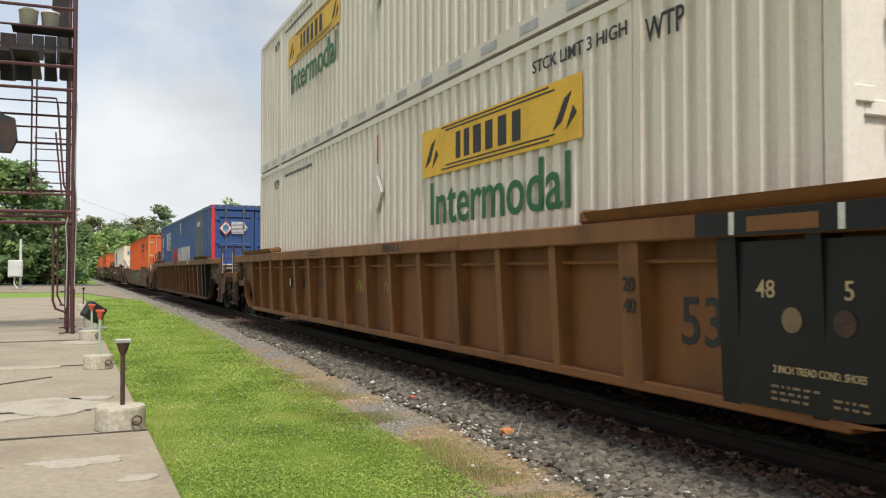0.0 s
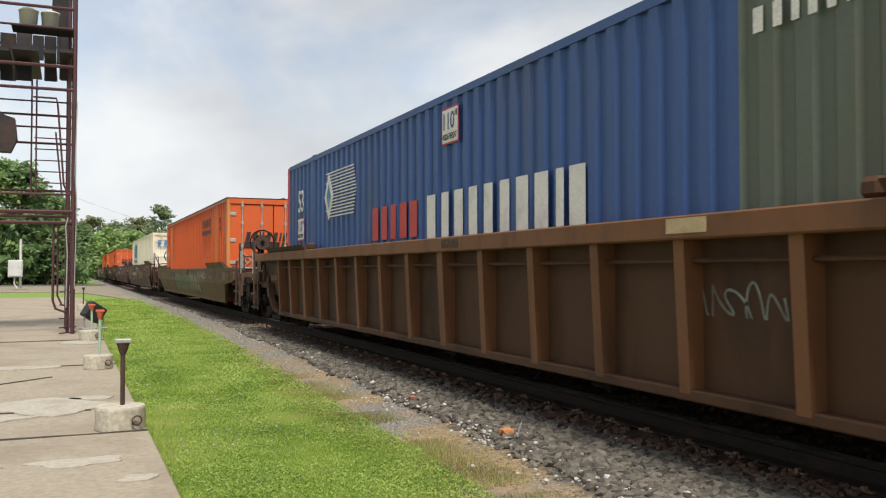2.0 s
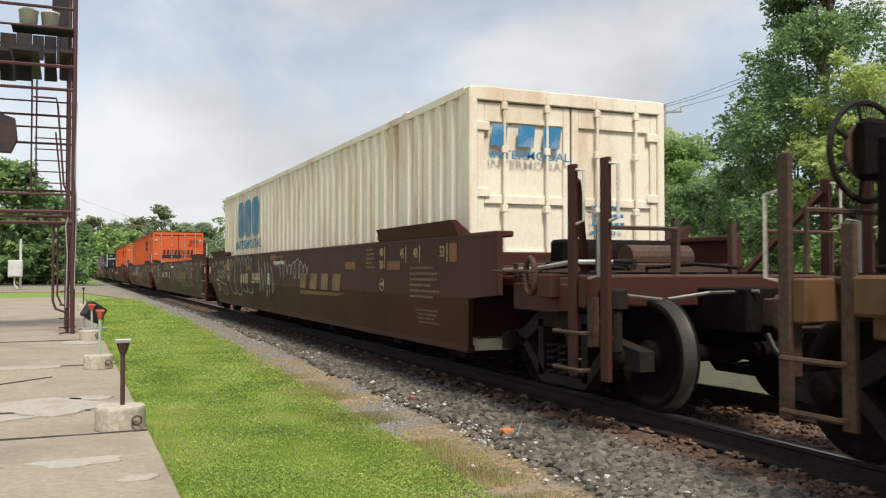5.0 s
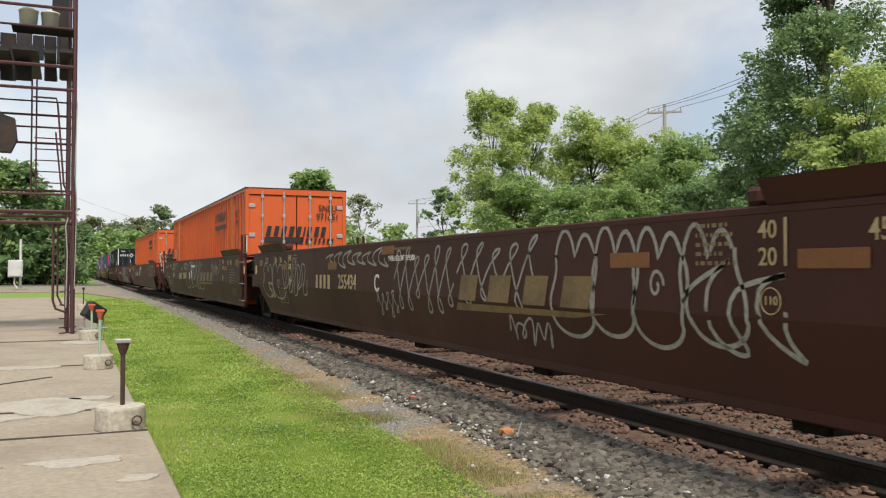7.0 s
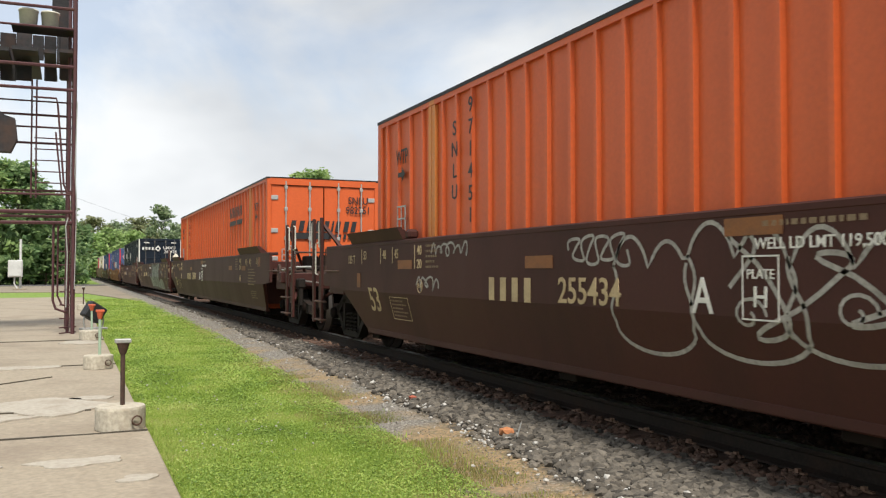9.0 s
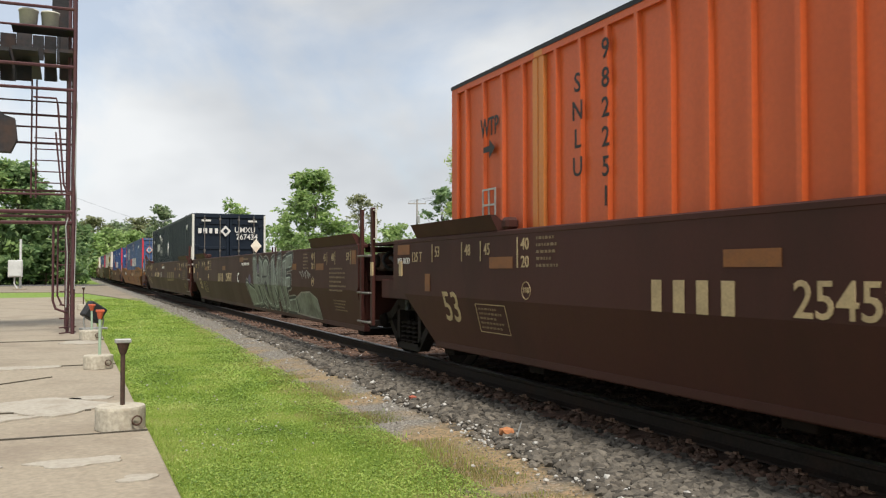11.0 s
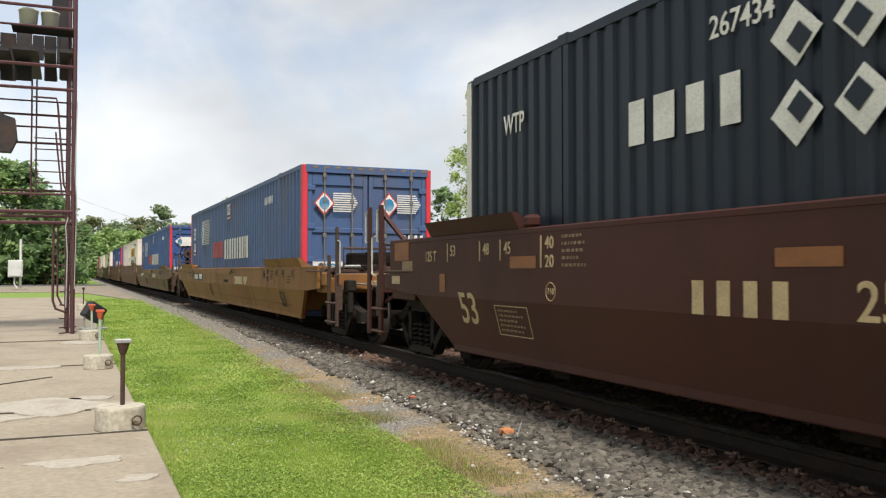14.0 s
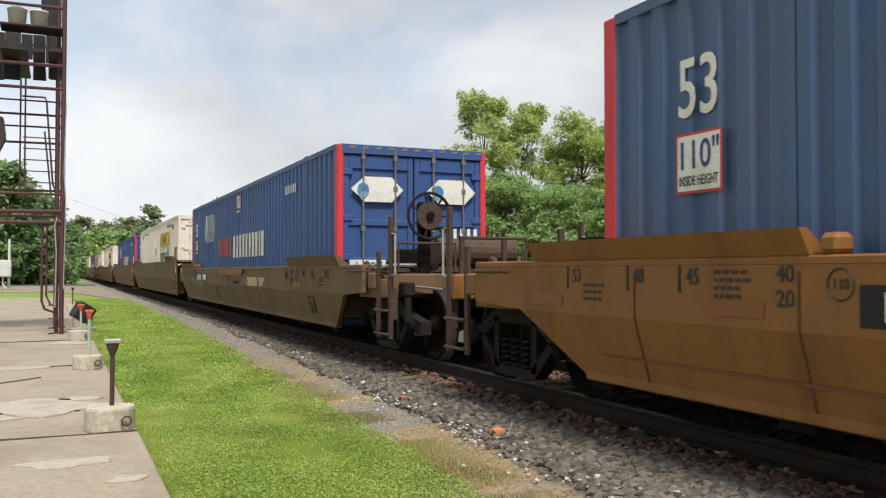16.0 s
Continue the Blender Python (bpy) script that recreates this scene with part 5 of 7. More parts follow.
car, top = well_car("olive brown low-sided well car with graffiti", "low", olive_car, brake=(True, True))
put(car, 58.45)
put(orange_container("977510"), 58.45, 0.30)
word("71038", car, (-1.504, 3.2, 1.02), 0.18, ink_black, squeeze=0.85)
flat(blocks([0.14] * 3, 0.18, 0, 0.3, 2), car, (-1.504, 4.1, 1.02), ink_black, "side", "wordmark")
K = 0.82
for i in range(6):
    cx, q = 2.5 - i * 0.66, 0.05 * math.sin(i * 2.1)
    blob([(-0.20, 0.16 + q), (0.0, 0.16), (0.10, -0.42), (-0.08, -0.45 + q)], car, (cx, 0.90), ink_teal, K, 0.001)
    blob([(0.02, 0.17), (0.30, 0.16), (0.32, -0.02 + q), (0.04, 0.0)], car, (cx, 0.90), ink_teal, K, 0.002)
    blob([(0.16, -0.06), (0.30, -0.06), (0.42, -0.44 - q), (0.24, -0.40)], car, (cx, 0.90), ink_teal, K, 0.001)
for i, (w, h) in enumerate(((0.36, 0.36), (0.30, 0.34), (0.30, 0.33), (0.32, 0.35))):
    cx = -1.75 - i * 0.66
    o = [(w * (1 + 0.12 * math.sin(3 * t + i)) * math.cos(t), h * (1 + 0.10 * math.sin(2 * t + i)) * math.sin(t)) for t in [k * math.pi / 12 for k in range(24)]]
    blob(o, car, (cx, 0.80), ink_tan, K, 0.001 + 0.001 * (i % 2))
    ribbon(o + [o[0]], 0.05, car, (cx, 0.80), ink_black, kink=K, off=0.004)
    hole = [(x * 0.28, z * 0.34) for x, z in o]
    blob(hole, car, (cx, 0.84), olive_car, K, 0.004)
spray_tag(car, (-4.8, 1.04), 1.7, 0.24, ink_chalk, 82, 6, 0.035, K)
part("side_hatch", Shape().prism([(1.3, 1.20), (-1.25, 1.20), (-1.05, 1.03), (1.05, 1.03)], "x", -1.53, -1.50), olive_car, car)
weld_seams(car)
for y, z, w, h in ((-8.9, 1.02, 0.22, 0.11), (-6.4, 0.98, 0.20, 0.05), (7.9, 1.0, 0.2, 0.06)):
    flat([rect(-w, w, -h, h)], car, (-1.504, y, z), ink_orange, "side", "reflector_patch")
for y, k in ((-9.45, 5), (-7.7, 6), (6.6, 4)):
    bars(car, (-1.504, y, 1.02), 0.42, 0.22, k, ink_dim, "side", 40 + k)
for y in (-8.15, -7.35, -6.78, 6.78, 7.35, 8.15):
    flat([rect(-0.012, 0.012, -0.09, 0.09)], car, (-1.504, y, 1.10), ink_black, "side", "tick")

car, top = well_car("maroon tall-sided well car with white scrawls", "tall", maroon_car, "coupler", "joint", far_truck=True, ladder=(True, False))
put(car, 82.1)
put(cream_container(), 81.9, 0.30)
marks_tall(car, True, "255434", "B", True, 1)
spray_zigzag(car, 7.7, 6.5, 0.94, 1.22, ink_chalk, 3, 7, 0.026)
ribbon([(-0.75, 0.10), (0.0, 0.0), (0.55, -0.05), (0.75, -0.12)], 0.03, car, (7.1, 0.86), ink_chalk)
spray_zigzag(car, 6.45, 5.65, 1.0, 1.40, ink_chalk, 5, 4, 0.026)
spray_bubbles(car, 5.7, 2.7, 0.56, 1.52, ink_chalk, 4, 4, 0.034)
spray_zigzag(car, 2.2, 0.6, 0.62, 1.40, ink_chalk, 8, 5, 0.035)
spray_tag(car, (-1.0, 1.2), 2.4, 0.36, ink_chalk, 9, 8, 0.035)

car, top = well_car("empty maroon tall-sided well car covered in white scrawls", "tall", maroon_car, "joint", "joint", near_truck=False, ladder=(True, False))
put(car, 101.42)
marks_tall(car, True, "255434", "C", True, 2)
spray_bubbles(car, -3.62, -5.75, 0.60, 1.52, ink_chalk, 21, 4, 0.034)
spray_zigzag(car, -5.35, -6.25, 0.62, 1.28, ink_chalk, 26, 2, 0.034)
spray_zigzag(car, 0.35, -1.5, 0.66, 1.46, ink_chalk, 22, 6, 0.028)
spray_zigzag(car, -1.6, -3.4, 0.80, 1.48, ink_chalk, 23, 5, 0.028)
spray_tag(car, (-3.05, 0.62), 0.8, 0.26, ink_chalk, 27, 5, 0.024)
spray_zigzag(car, 3.4, 0.6, 1.22, 1.46, ink_chalk, 24, 6, 0.028)
spray_zigzag(car, 1.1, 0.3, 0.58, 0.92, ink_chalk, 31, 4, 0.022)
spray_bubbles(car, 8.3, 6.6, 0.58, 1.42, ink_chalk, 28, 2, 0.030)
spray_zigzag(car, 6.5, 4.8, 0.70, 1.38, ink_chalk, 25, 5, 0.030)

car, top = well_car("maroon tall-sided well car with white scrawls", "tall", maroon_car, "joint", "coupler", near_truck=False, ladder=(True, True))
put(car, 121.12)
put(orange_container("971451", 1), 121.12, 0.34)
marks_tall(car, True, "255434", "A", True, 3)
spray_bubbles(car, 1.95, -2.2, 0.56, 1.50, ink_chalk, 31, 5, 0.030)
spray_zigzag(car, 0.9, -1.9, 0.72, 1.40, ink_chalk, 32, 4, 0.032)
spray_tag(car, (5.1, 1.40), 1.0, 0.15, ink_chalk, 33, 6, 0.026)
spray_tag(car, (5.7, 1.02), 0.7, 0.18, ink_chalk, 34, 4, 0.026)
spray_zigzag(car, 2.66, 1.85, 1.20, 1.46, ink_chalk, 35, 4, 0.026)
spray_tag(car, (-4.6, 1.2), 1.2, 0.4, ink_chalk, 36, 5, 0.028)

car, top = well_car("maroon tall-sided well car carrying an orange container", "tall", maroon_car, "coupler", "joint", ladder=(True, False))
put(car, 144.72)
put(orange_container("982251", 1), 144.72, 0.34)
marks_tall(car, True, "254581", "A", False, 4)
word("REL ROD", car, (-1.504, 9.05, 1.28), 0.075, ink_white)
flat([rect(-0.2, 0.2, -0.06, 0.06)], car, (-1.504, 9.05, 1.42), ink_orange, "side", "reflector_patch")

car, top = well_car("empty maroon tall-sided well car with silver graffiti", "tall", maroon_car, "joint", "joint", near_truck=False, ladder=(True, False))
put(car, 164.1)
marks_tall(car, True, "254581", "C", False, 5)
fat_letter(car, [[(0.0, 0.90), (0.10, 0.93), (0.45, 0.84), (0.80, 0.78), (1.0, 0.74), (1.12, 0.42), (0.36, 0.38)],
                 [(0.80, 1.48), (1.15, 1.48), (1.30, 1.06), (1.55, 0.44), (1.10, 0.40), (0.95, 0.76)],
                 [(1.28, 1.05), (1.56, 1.03), (1.56, 0.84), (1.36, 0.86)],
                 [(1.50, 1.48), (1.84, 1.38), (1.80, 0.84), (1.94, 0.38), (1.60, 0.44), (1.54, 0.90)]], [], ink_silver)
arch = [(2.20 + 0.40 * math.cos(t), 1.06 + 0.36 * math.sin(t)) for t in [i * math.pi / 10 for i in range(11)]]
fat_letter(car, [arch + [(1.84, 0.82), (1.96, 0.60), (2.20, 0.43), (2.58, 0.41)]], [[(2.08, 0.88), (2.18, 0.96), (2.34, 0.92), (2.36, 0.56), (2.20, 0.68)], [(1.86, 1.06), (2.34, 1.07), (2.32, 1.03), (1.86, 1.02)]], ink_silver)
fat_letter(car, [[(2.72, 1.38), (3.0, 1.46), (3.02, 0.42), (2.70, 0.40)], [(2.98, 1.40), (3.16, 0.98), (3.16, 0.62), (2.98, 0.98)], [(3.14, 0.98), (3.34, 1.42), (3.36, 0.98), (3.14, 0.62)],
                 [(3.32, 1.46), (3.60, 1.48), (3.64, 0.42), (3.32, 0.40)]], [], ink_silver)
fat_letter(car, [[(3.76, 1.38), (4.06, 1.42), (4.06, 0.40), (3.78, 0.40)], [(4.04, 1.44), (4.56, 1.48), (4.52, 1.24), (4.04, 1.20)], [(4.04, 1.04), (4.42, 1.06), (4.42, 0.88), (4.04, 0.84)],
                 [(4.04, 0.62), (4.66, 0.66), (4.62, 0.40), (4.04, 0.40)]], [], ink_silver)
lilac = material("lilac spray paint", (0.12, 0.09, 0.16), 0.7, 0, 0.2, 20, GRIME, 2, 0.5, 0)
for y, z, r in ((-0.42, 0.96, 0.14), (-1.40, 1.22, 0.12), (-2.22, 0.80, 0.05)):
    blob([(r * math.cos(k * 0.524), r * 0.9 * math.sin(k * 0.524)) for k in range(12)], car, (y, z), lilac, off=0.0005 if r > 0.1 else 0.009)
blob([(-0.9, -0.25), (0.85, -0.3), (0.8, 0.05), (0.4, 0.16), (-0.2, 0.14), (-0.8, 0.0)], car, (-5.35, 0.64), ink_silver, off=0.001)
ribbon([(-0.9, -0.25), (0.85, -0.3), (0.8, 0.05), (0.4, 0.16), (-0.2, 0.14), (-0.8, 0.0)], 0.03, car, (-5.35, 0.64), ink_chalk, off=0.004)
spray_tag(car, (-5.5, 1.10), 0.7, 0.14, ink_chalk, 41, 5, 0.026)

car, top = well_car("maroon tall-sided well car carrying a dark navy container", "tall", maroon_car, "joint", "coupler", near_truck=False, ladder=(True, True))
put(car, 183.53)
put(navy_container(), 183.53, 0.34)
marks_tall(car, True, "254581", "B", True, 6)
flat([rect(-0.24, 0.24, -0.11, 0.11)], car, (-1.504, 9.55, 1.40), ink_orange, "side", "reflector_patch")
flat([rect(-0.17, 0.17, -0.06, 0.06)], car, (-1.504, 9.35, 1.22), ink_dim, "side", "data_plate")
flat([rect(-0.14, 0.14, -0.05, 0.05)], car, (-1.504, 9.75, 1.05), ink_cream, "side", "data_plate")
word("B-END", car, (-1.45, 10.75, 1.0), 0.06, ink_cream)

car, top = well_car("ochre low-sided well car carrying a blue container", "low", amber_car)
put(car, 206.95)
put(blue_container(body=faded_blue), 206.95, 0.28)


def marks_low(car, number):
    """Black stencils on a low ochre car's near side."""
    X = -1.504
    for sg in (-1, 1):
        for txt, y in (("53", 8.15), ("48", 7.35), ("45", 6.78)):
            word(txt, car, (X, sg * y, 1.12), 0.11, ink_black, squeeze=0.85)
            flat([rect(-0.011, 0.011, -0.09, 0.09)], car, (X, sg * (y + 0.13), 1.11), ink_black, "side", "tick")
        word("40", car, (X, sg * 6.0, 1.14), 0.10, ink_black)
        word("20", car, (X, sg * 6.0, 1.0), 0.10, ink_black)
        bars(car, (X, sg * 6.4, 1.08), 0.35, 0.2, 4, ink_black, "side", 5)
        word("110", car, (X, sg * 5.62, 1.09), 0.06, ink_black, squeeze=0.9)
        grab(car, [(X, sg * 5.62 + 0.085 * math.cos(a), 1.09 + 0.085 * math.sin(a)) for a in [i * math.pi / 10 for i in range(21)]], ink_black, 0.005, "ring_mark")
        bars(car, (X, sg * 7.9, 1.0), 0.3, 0.16, 3, ink_black, "side", 6)
    for y in (6.4, -1.9, -6.4, 8.6):
        flat([rect(-0.24, 0.24, -0.05, 0.05)], car, (X, y, 0.93), ink_orange, "side", "reflector_patch")
    flat([rect(-1.0, 1.0, -0.11, 0.11)], car, (X, 4.5, 0.98), black_car, "side", "number_panel")
    flat(blocks([0.14] * 4, 0.15, 0, 0.3, 3), car, (X - 0.005, 5.0, 0.98), ink_white, "side", "wordmark")
    word(number, car, (X - 0.005, 4.05, 0.98), 0.15, ink_white)
    word("LD LMT 161,900", car, (X, -0.75, 0.90), 0.08, ink_black, squeeze=0.9)
    bars(car, (X, -1.9, 1.15), 0.7, 0.10, 2, ink_black, "side", 8)
    part("side_hatch", Shape().prism([(1.7, 1.20), (-1.7, 1.20), (-1.4, 1.07), (1.4, 1.07)], "x", -1.53, -1.50), amber_car, car)
    pale_red = ink_rose
    blob([(0, 0.09), (1.05, 0.09), (1.15, -0.09), (0.0, -0.09)], car, (-2.0, 0.94), ink_cream, 0.82, 0.002, "wordmark_bar")
    blob([(0, 0.09), (0.62, 0.09), (0.38, -0.09), (0.16, -0.09)], car, (-3.18, 0.94), ink_cream, 0.82, 0.002, "wordmark_bar")
    for a in (-2.15, -2.68, -3.22):
        blob([(0.0, 0.0), (0.17, 0.0), (0.33, -0.30), (0.16, -0.30)], car, (a, 0.83), pale_red, 0.82, 0.002, "wordmark_leg")
    blob([(0.30, 0.0), (0.47, 0.0), (0.17, -0.30), (0.0, -0.30)], car, (-3.24, 0.83), pale_red, 0.82, 0.004, "wordmark_leg")
    word("53", car, (-1.455, -7.2, 0.60), 0.31, ink_black, lean=True)
    grab(car, [(skin(0.62 + 0.16 * math.sin(a), 0.82) - 0.002, 2.1 + 0.15 * math.cos(a), 0.62 + 0.16 * math.sin(a)) for a in [i * math.pi / 12 for i in range(25)]], ink_black, 0.010, "spray_ring")


weld_seams(car)
marks_low(car, "475842")

car, top = well_car("ochre low-sided well car carrying a blue container", "low", grimy_car, "coupler", "joint", brake=(True, False))
put(car, 230.3)
put(blue_container(wide_logo=True), 230.3, 0.28)
weld_seams(car)
marks_low(car, "728235")
spray_tag(car, (5.0, 0.9), 1.6, 0.4, ink_silver, 91, 5, 0.06, 0.82)


# ---- the rest of the train, far off ----
SPIN = WHEELS[:]
far_low, top = well_car("rusty ochre low-sided well car far down the train", "tall", olive_car, "joint", "joint", near_truck=False, ladder=(True, False))
put(far_low, 250.1)
white_b = white_container()
tagged(white_b, "white container with yellow sign on its side and door")
flat([rect(-0.55, 0.55, -0.25, 0.25)], white_b, (0.4, YD, 1.95), ink_yellow, "end", "sign_panel")
put(white_b, 250.1, 0.34)
blue_b = blue_container()
put(blue_b, 269.9, 0.34)
cream_b = cream_container()
orange_b = orange_container("977510")
u = 269.9
for i, kind in enumerate((None, white_b, cream_b, blue_b, white_b, orange_b, cream_b, orange_b, blue_b)):
    put(copy_thing(far_low, Matrix()), u)
    if kind is not None:
        put(kind if kind is cream_b and i == 2 else copy_thing(kind, Matrix()), u, 0.34)
    if kind is orange_b and i == 5:
        put(orange_b, u, 3.26)
    u += 19.8 if i % 3 else 22.5


# ---- ties, plates and ballast ----
tie_mesh = Shape().box(-1.30, 1.30, -0.115, 0.115, -0.36, -0.172, 0.012).mesh("tie", timber)
plate_mesh = Shape().box(-0.10, 0.10, -0.09, 0.09, -0.172, -0.158, 0.004).box(-0.115, -0.085, -0.05, -0.02, -0.16, -0.135).box(0.085, 0.115, 0.02, 0.05, -0.16, -0.135).mesh("tie_plate", material("rust brown tie plate", (0.20, 0.115, 0.075), 0.85, 0.0, 0.3, 40, (0.32, 0.22, 0.15), 5, 0.6, 0.2))
rng = random.Random(8)
for i in range(190):
    y = -2 + i * 0.53 + rng.uniform(-0.03, 0.03)
    t = part("tie", tie_mesh, timber, track)
    t.matrix_basis = pose(XC + rng.uniform(-0.05, 0.05), y, rng.uniform(-0.012, 0.004), 0, 0, rng.uniform(-1.2, 1.2))
    if y < 34:
        for sg in (-1, 1):
            part("tie_plate", plate_mesh, timber, track).matrix_basis = pose(XC + sg * 0.755, y, 0)


def rock(rng, r):
    """An angular stone: a jittered, flattened icosahedron."""
    b = bmesh.new()
    bmesh.ops.create_icosphere(b, subdivisions=1, radius=r)
    for v in b.verts:
        v.co *= rng.uniform(0.68, 1.25)
        v.co.z *= 0.72
        v.co.x *= 1.15
    out = ([tuple(v.co) for v in b.verts], [[v.index for v in f.verts] for f in b.faces])
    b.free()
    return out


rng = random.Random(21)
ROCKS = [rock(rng, 1.0) for _ in range(14)]
rock_meshes = [Shape().add(*r).mesh("stone", stone) for r in ROCKS]
island = material("mixed grey ballast", (0.090, 0.078, 0.062), 0.9, 0, 0.3, 30, (0.145, 0.122, 0.094), 3, 0.5, 0.4)
nt = island.node_tree
geo = nt.nodes.new("ShaderNodeNewGeometry")
hsv = nt.nodes.new("ShaderNodeHueSaturation")
mr = nt.nodes.new("ShaderNodeMapRange")
mr.inputs["To Min"].default_value, mr.inputs["To Max"].default_value = 0.4, 1.6
nt.links.new(geo.outputs["Random Per Island"], mr.inputs["Value"])
nt.links.new(mr.outputs["Result"], hsv.inputs["Value"])
pb = nt.nodes["Principled BSDF"]
nt.links.new(pb.inputs["Base Color"].links[0].from_socket, hsv.inputs["Color"])
nt.links.new(hsv.outputs["Color"], pb.inputs["Base Color"])

ballast = thing("ballast", "dark angular crushed stone ballast with pale chips", "ballast", "", "structure")


def turned(verts, where, r, rng):
    m = Matrix.LocRotScale(where, Euler((rng.uniform(-0.5, 0.5), rng.uniform(-0.5, 0.5), rng.uniform(0, 6.28))), (r, r, r))
    return [tuple(m @ Vector(v)) for v in verts]


def toe(y):
    return XC - (2.2 - 0.030 * min(y, 26)) + 0.10 * noise.noise((y * 0.9, 3.3, 0)) + 0.06 * noise.noise((y * 4, 1.3, 0))


heap = Shape()
near = 0
for i in range(15000):
    y = 3.8 + 44 * rng.random() ** 1.9
    kind = rng.random()
    if kind < 0.80:
        x = toe(y) + (XC - 1.22 - toe(y)) * rng.random() + rng.gauss(0, 0.05)
    else:
        x = XC + rng.uniform(-1.35, 1.5)
        if abs(((y + 2) / 0.53) % 1 - 0.5) < 0.22 - 0.5:
            continue
    r = rng.uniform(0.020, 0.050) * (1 + min(y, 40) * 0.006)
    z = bed(x) + (0.30 * r if kind < 0.80 else -0.02 + 0.1 * r)
    v, f = ROCKS[rng.randrange(14)]
    if near < 300 and 5.0 < y < 9.0 and kind < 0.8:
        o = part("stone", rock_meshes[rng.randrange(14)], stone, ballast)
        o.matrix_basis = Matrix.LocRotScale((x, y, z), Euler((rng.uniform(-0.5, 0.5), rng.uniform(-0.5, 0.5), rng.uniform(0, 6.28))), (r, r, r))
        near += 1
    else:
        heap.add(turned(v, (x, y, z), r, rng), f)
me = bpy.data.meshes.new("loose_stones")
me.from_pydata(heap.v, [], heap.f)
me.materials.append(island)
tagged(part("loose_stones", me, island, ballast), "crushed stone past counting", "", "", "stuff")
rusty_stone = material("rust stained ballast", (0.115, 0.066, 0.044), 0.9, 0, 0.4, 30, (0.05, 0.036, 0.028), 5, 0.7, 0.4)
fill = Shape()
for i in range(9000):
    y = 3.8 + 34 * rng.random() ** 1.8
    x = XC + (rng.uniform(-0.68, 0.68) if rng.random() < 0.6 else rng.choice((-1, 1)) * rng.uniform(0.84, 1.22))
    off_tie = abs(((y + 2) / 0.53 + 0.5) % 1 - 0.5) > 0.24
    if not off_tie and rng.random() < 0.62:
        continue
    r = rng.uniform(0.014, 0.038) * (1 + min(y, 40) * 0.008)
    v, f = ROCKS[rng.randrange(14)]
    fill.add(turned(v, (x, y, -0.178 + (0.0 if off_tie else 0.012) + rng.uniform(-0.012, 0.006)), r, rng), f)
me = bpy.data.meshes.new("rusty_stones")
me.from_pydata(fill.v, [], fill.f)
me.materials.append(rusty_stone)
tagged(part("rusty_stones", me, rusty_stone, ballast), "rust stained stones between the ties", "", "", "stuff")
chips = Shape()
for i in range(380):
    y = 4.2 + 30 * rng.random() ** 1.7
    x = toe(y) + rng.gauss(0.02, 0.16) if rng.random() < 0.7 else toe(y) + rng.uniform(-0.6, 0.9)
    r = rng.uniform(0.008, 0.022) * (1 + y * 0.012) * (1.5 if rng.random() < 0.08 else 0.85)
    v, f = ROCKS[rng.randrange(14)]
    chips.add(turned(v, (x, y, bed(x) + 0.02 + r * 0.5), r, rng), f)
for cx, cy, k in ((3.24, 6.65, 40), (3.22, 8.5, 22), (3.05, 9.2, 14)):
    for i in range(k):
        x, y, r = cx + rng.gauss(0, 0.12), cy + rng.gauss(0, 0.22), rng.uniform(0.006, 0.019)
        v, f = ROCKS[rng.randrange(14)]
        chips.add(turned(v, (x, y, bed(x) + 0.035 + r * 0.4), r, rng), f)
me = bpy.data.meshes.new("pale_chips")
me.from_pydata(chips.v, [], chips.f)
me.materials.append(stone_pale)
tagged(part("pale_chips", me, stone_pale, ballast), "pale limestone chips strewn along the ballast toe", "", "", "stuff")
grit = Shape()
for i in range(4200):
    y = 4.0 + 34 * rng.random() ** 1.7
    g = XC - (3.07 - 0.04 * min(y, 26))
    x = g + (toe(y) - g) * rng.random() ** 0.8
    r = rng.uniform(0.003, 0.008) * (1 + y * 0.02)
    v, f = ROCKS[rng.randrange(14)]
    grit.add(turned(v, (x, y, bed(x) + 0.012), r, rng), f)
gravel_grey = material("grey brown gravel", (0.24, 0.21, 0.165), 0.9, 0, 0.35, 30, (0.12, 0.10, 0.08), 6, 0.7, 0.3)
me = bpy.data.meshes.new("cinder_grit")
me.from_pydata(grit.v, [], grit.f)
me.materials.append(gravel_grey)
tagged(part("cinder_grit", me, gravel_grey, ballast), "fine grey cinders and grit", "", "", "stuff")
brick = setting("brick_fragment", Shape().add(*rock(rng, 0.065)), material("broken orange brick", (0.42, 0.17, 0.07), 0.9, 0, 0.2, 30, None, 3, 0, 0.3), "broken piece of orange brick lying on ballast", "brick", kind="thing")
brick.location = (3.42, 6.55, bed(3.42) + 0.05)
brick = setting("brick_fragment", Shape().add(*rock(rng, 0.05)), material("broken red brick", (0.36, 0.10, 0.06), 0.9, 0, 0.2, 30, None, 3, 0, 0.3), "broken piece of red brick lying on ballast", "brick", kind="thing")
brick.location = (3.42, 8.75, bed(3.42) + 0.04)
rod = setting("metal_rod", Shape().cyl((3.36, 6.25, bed(3.4) + 0.07), (3.60, 6.62, bed(3.6) + 0.09), 0.006, 6), galv, "thin grey metal rod lying on ballast", "rod", kind="thing")


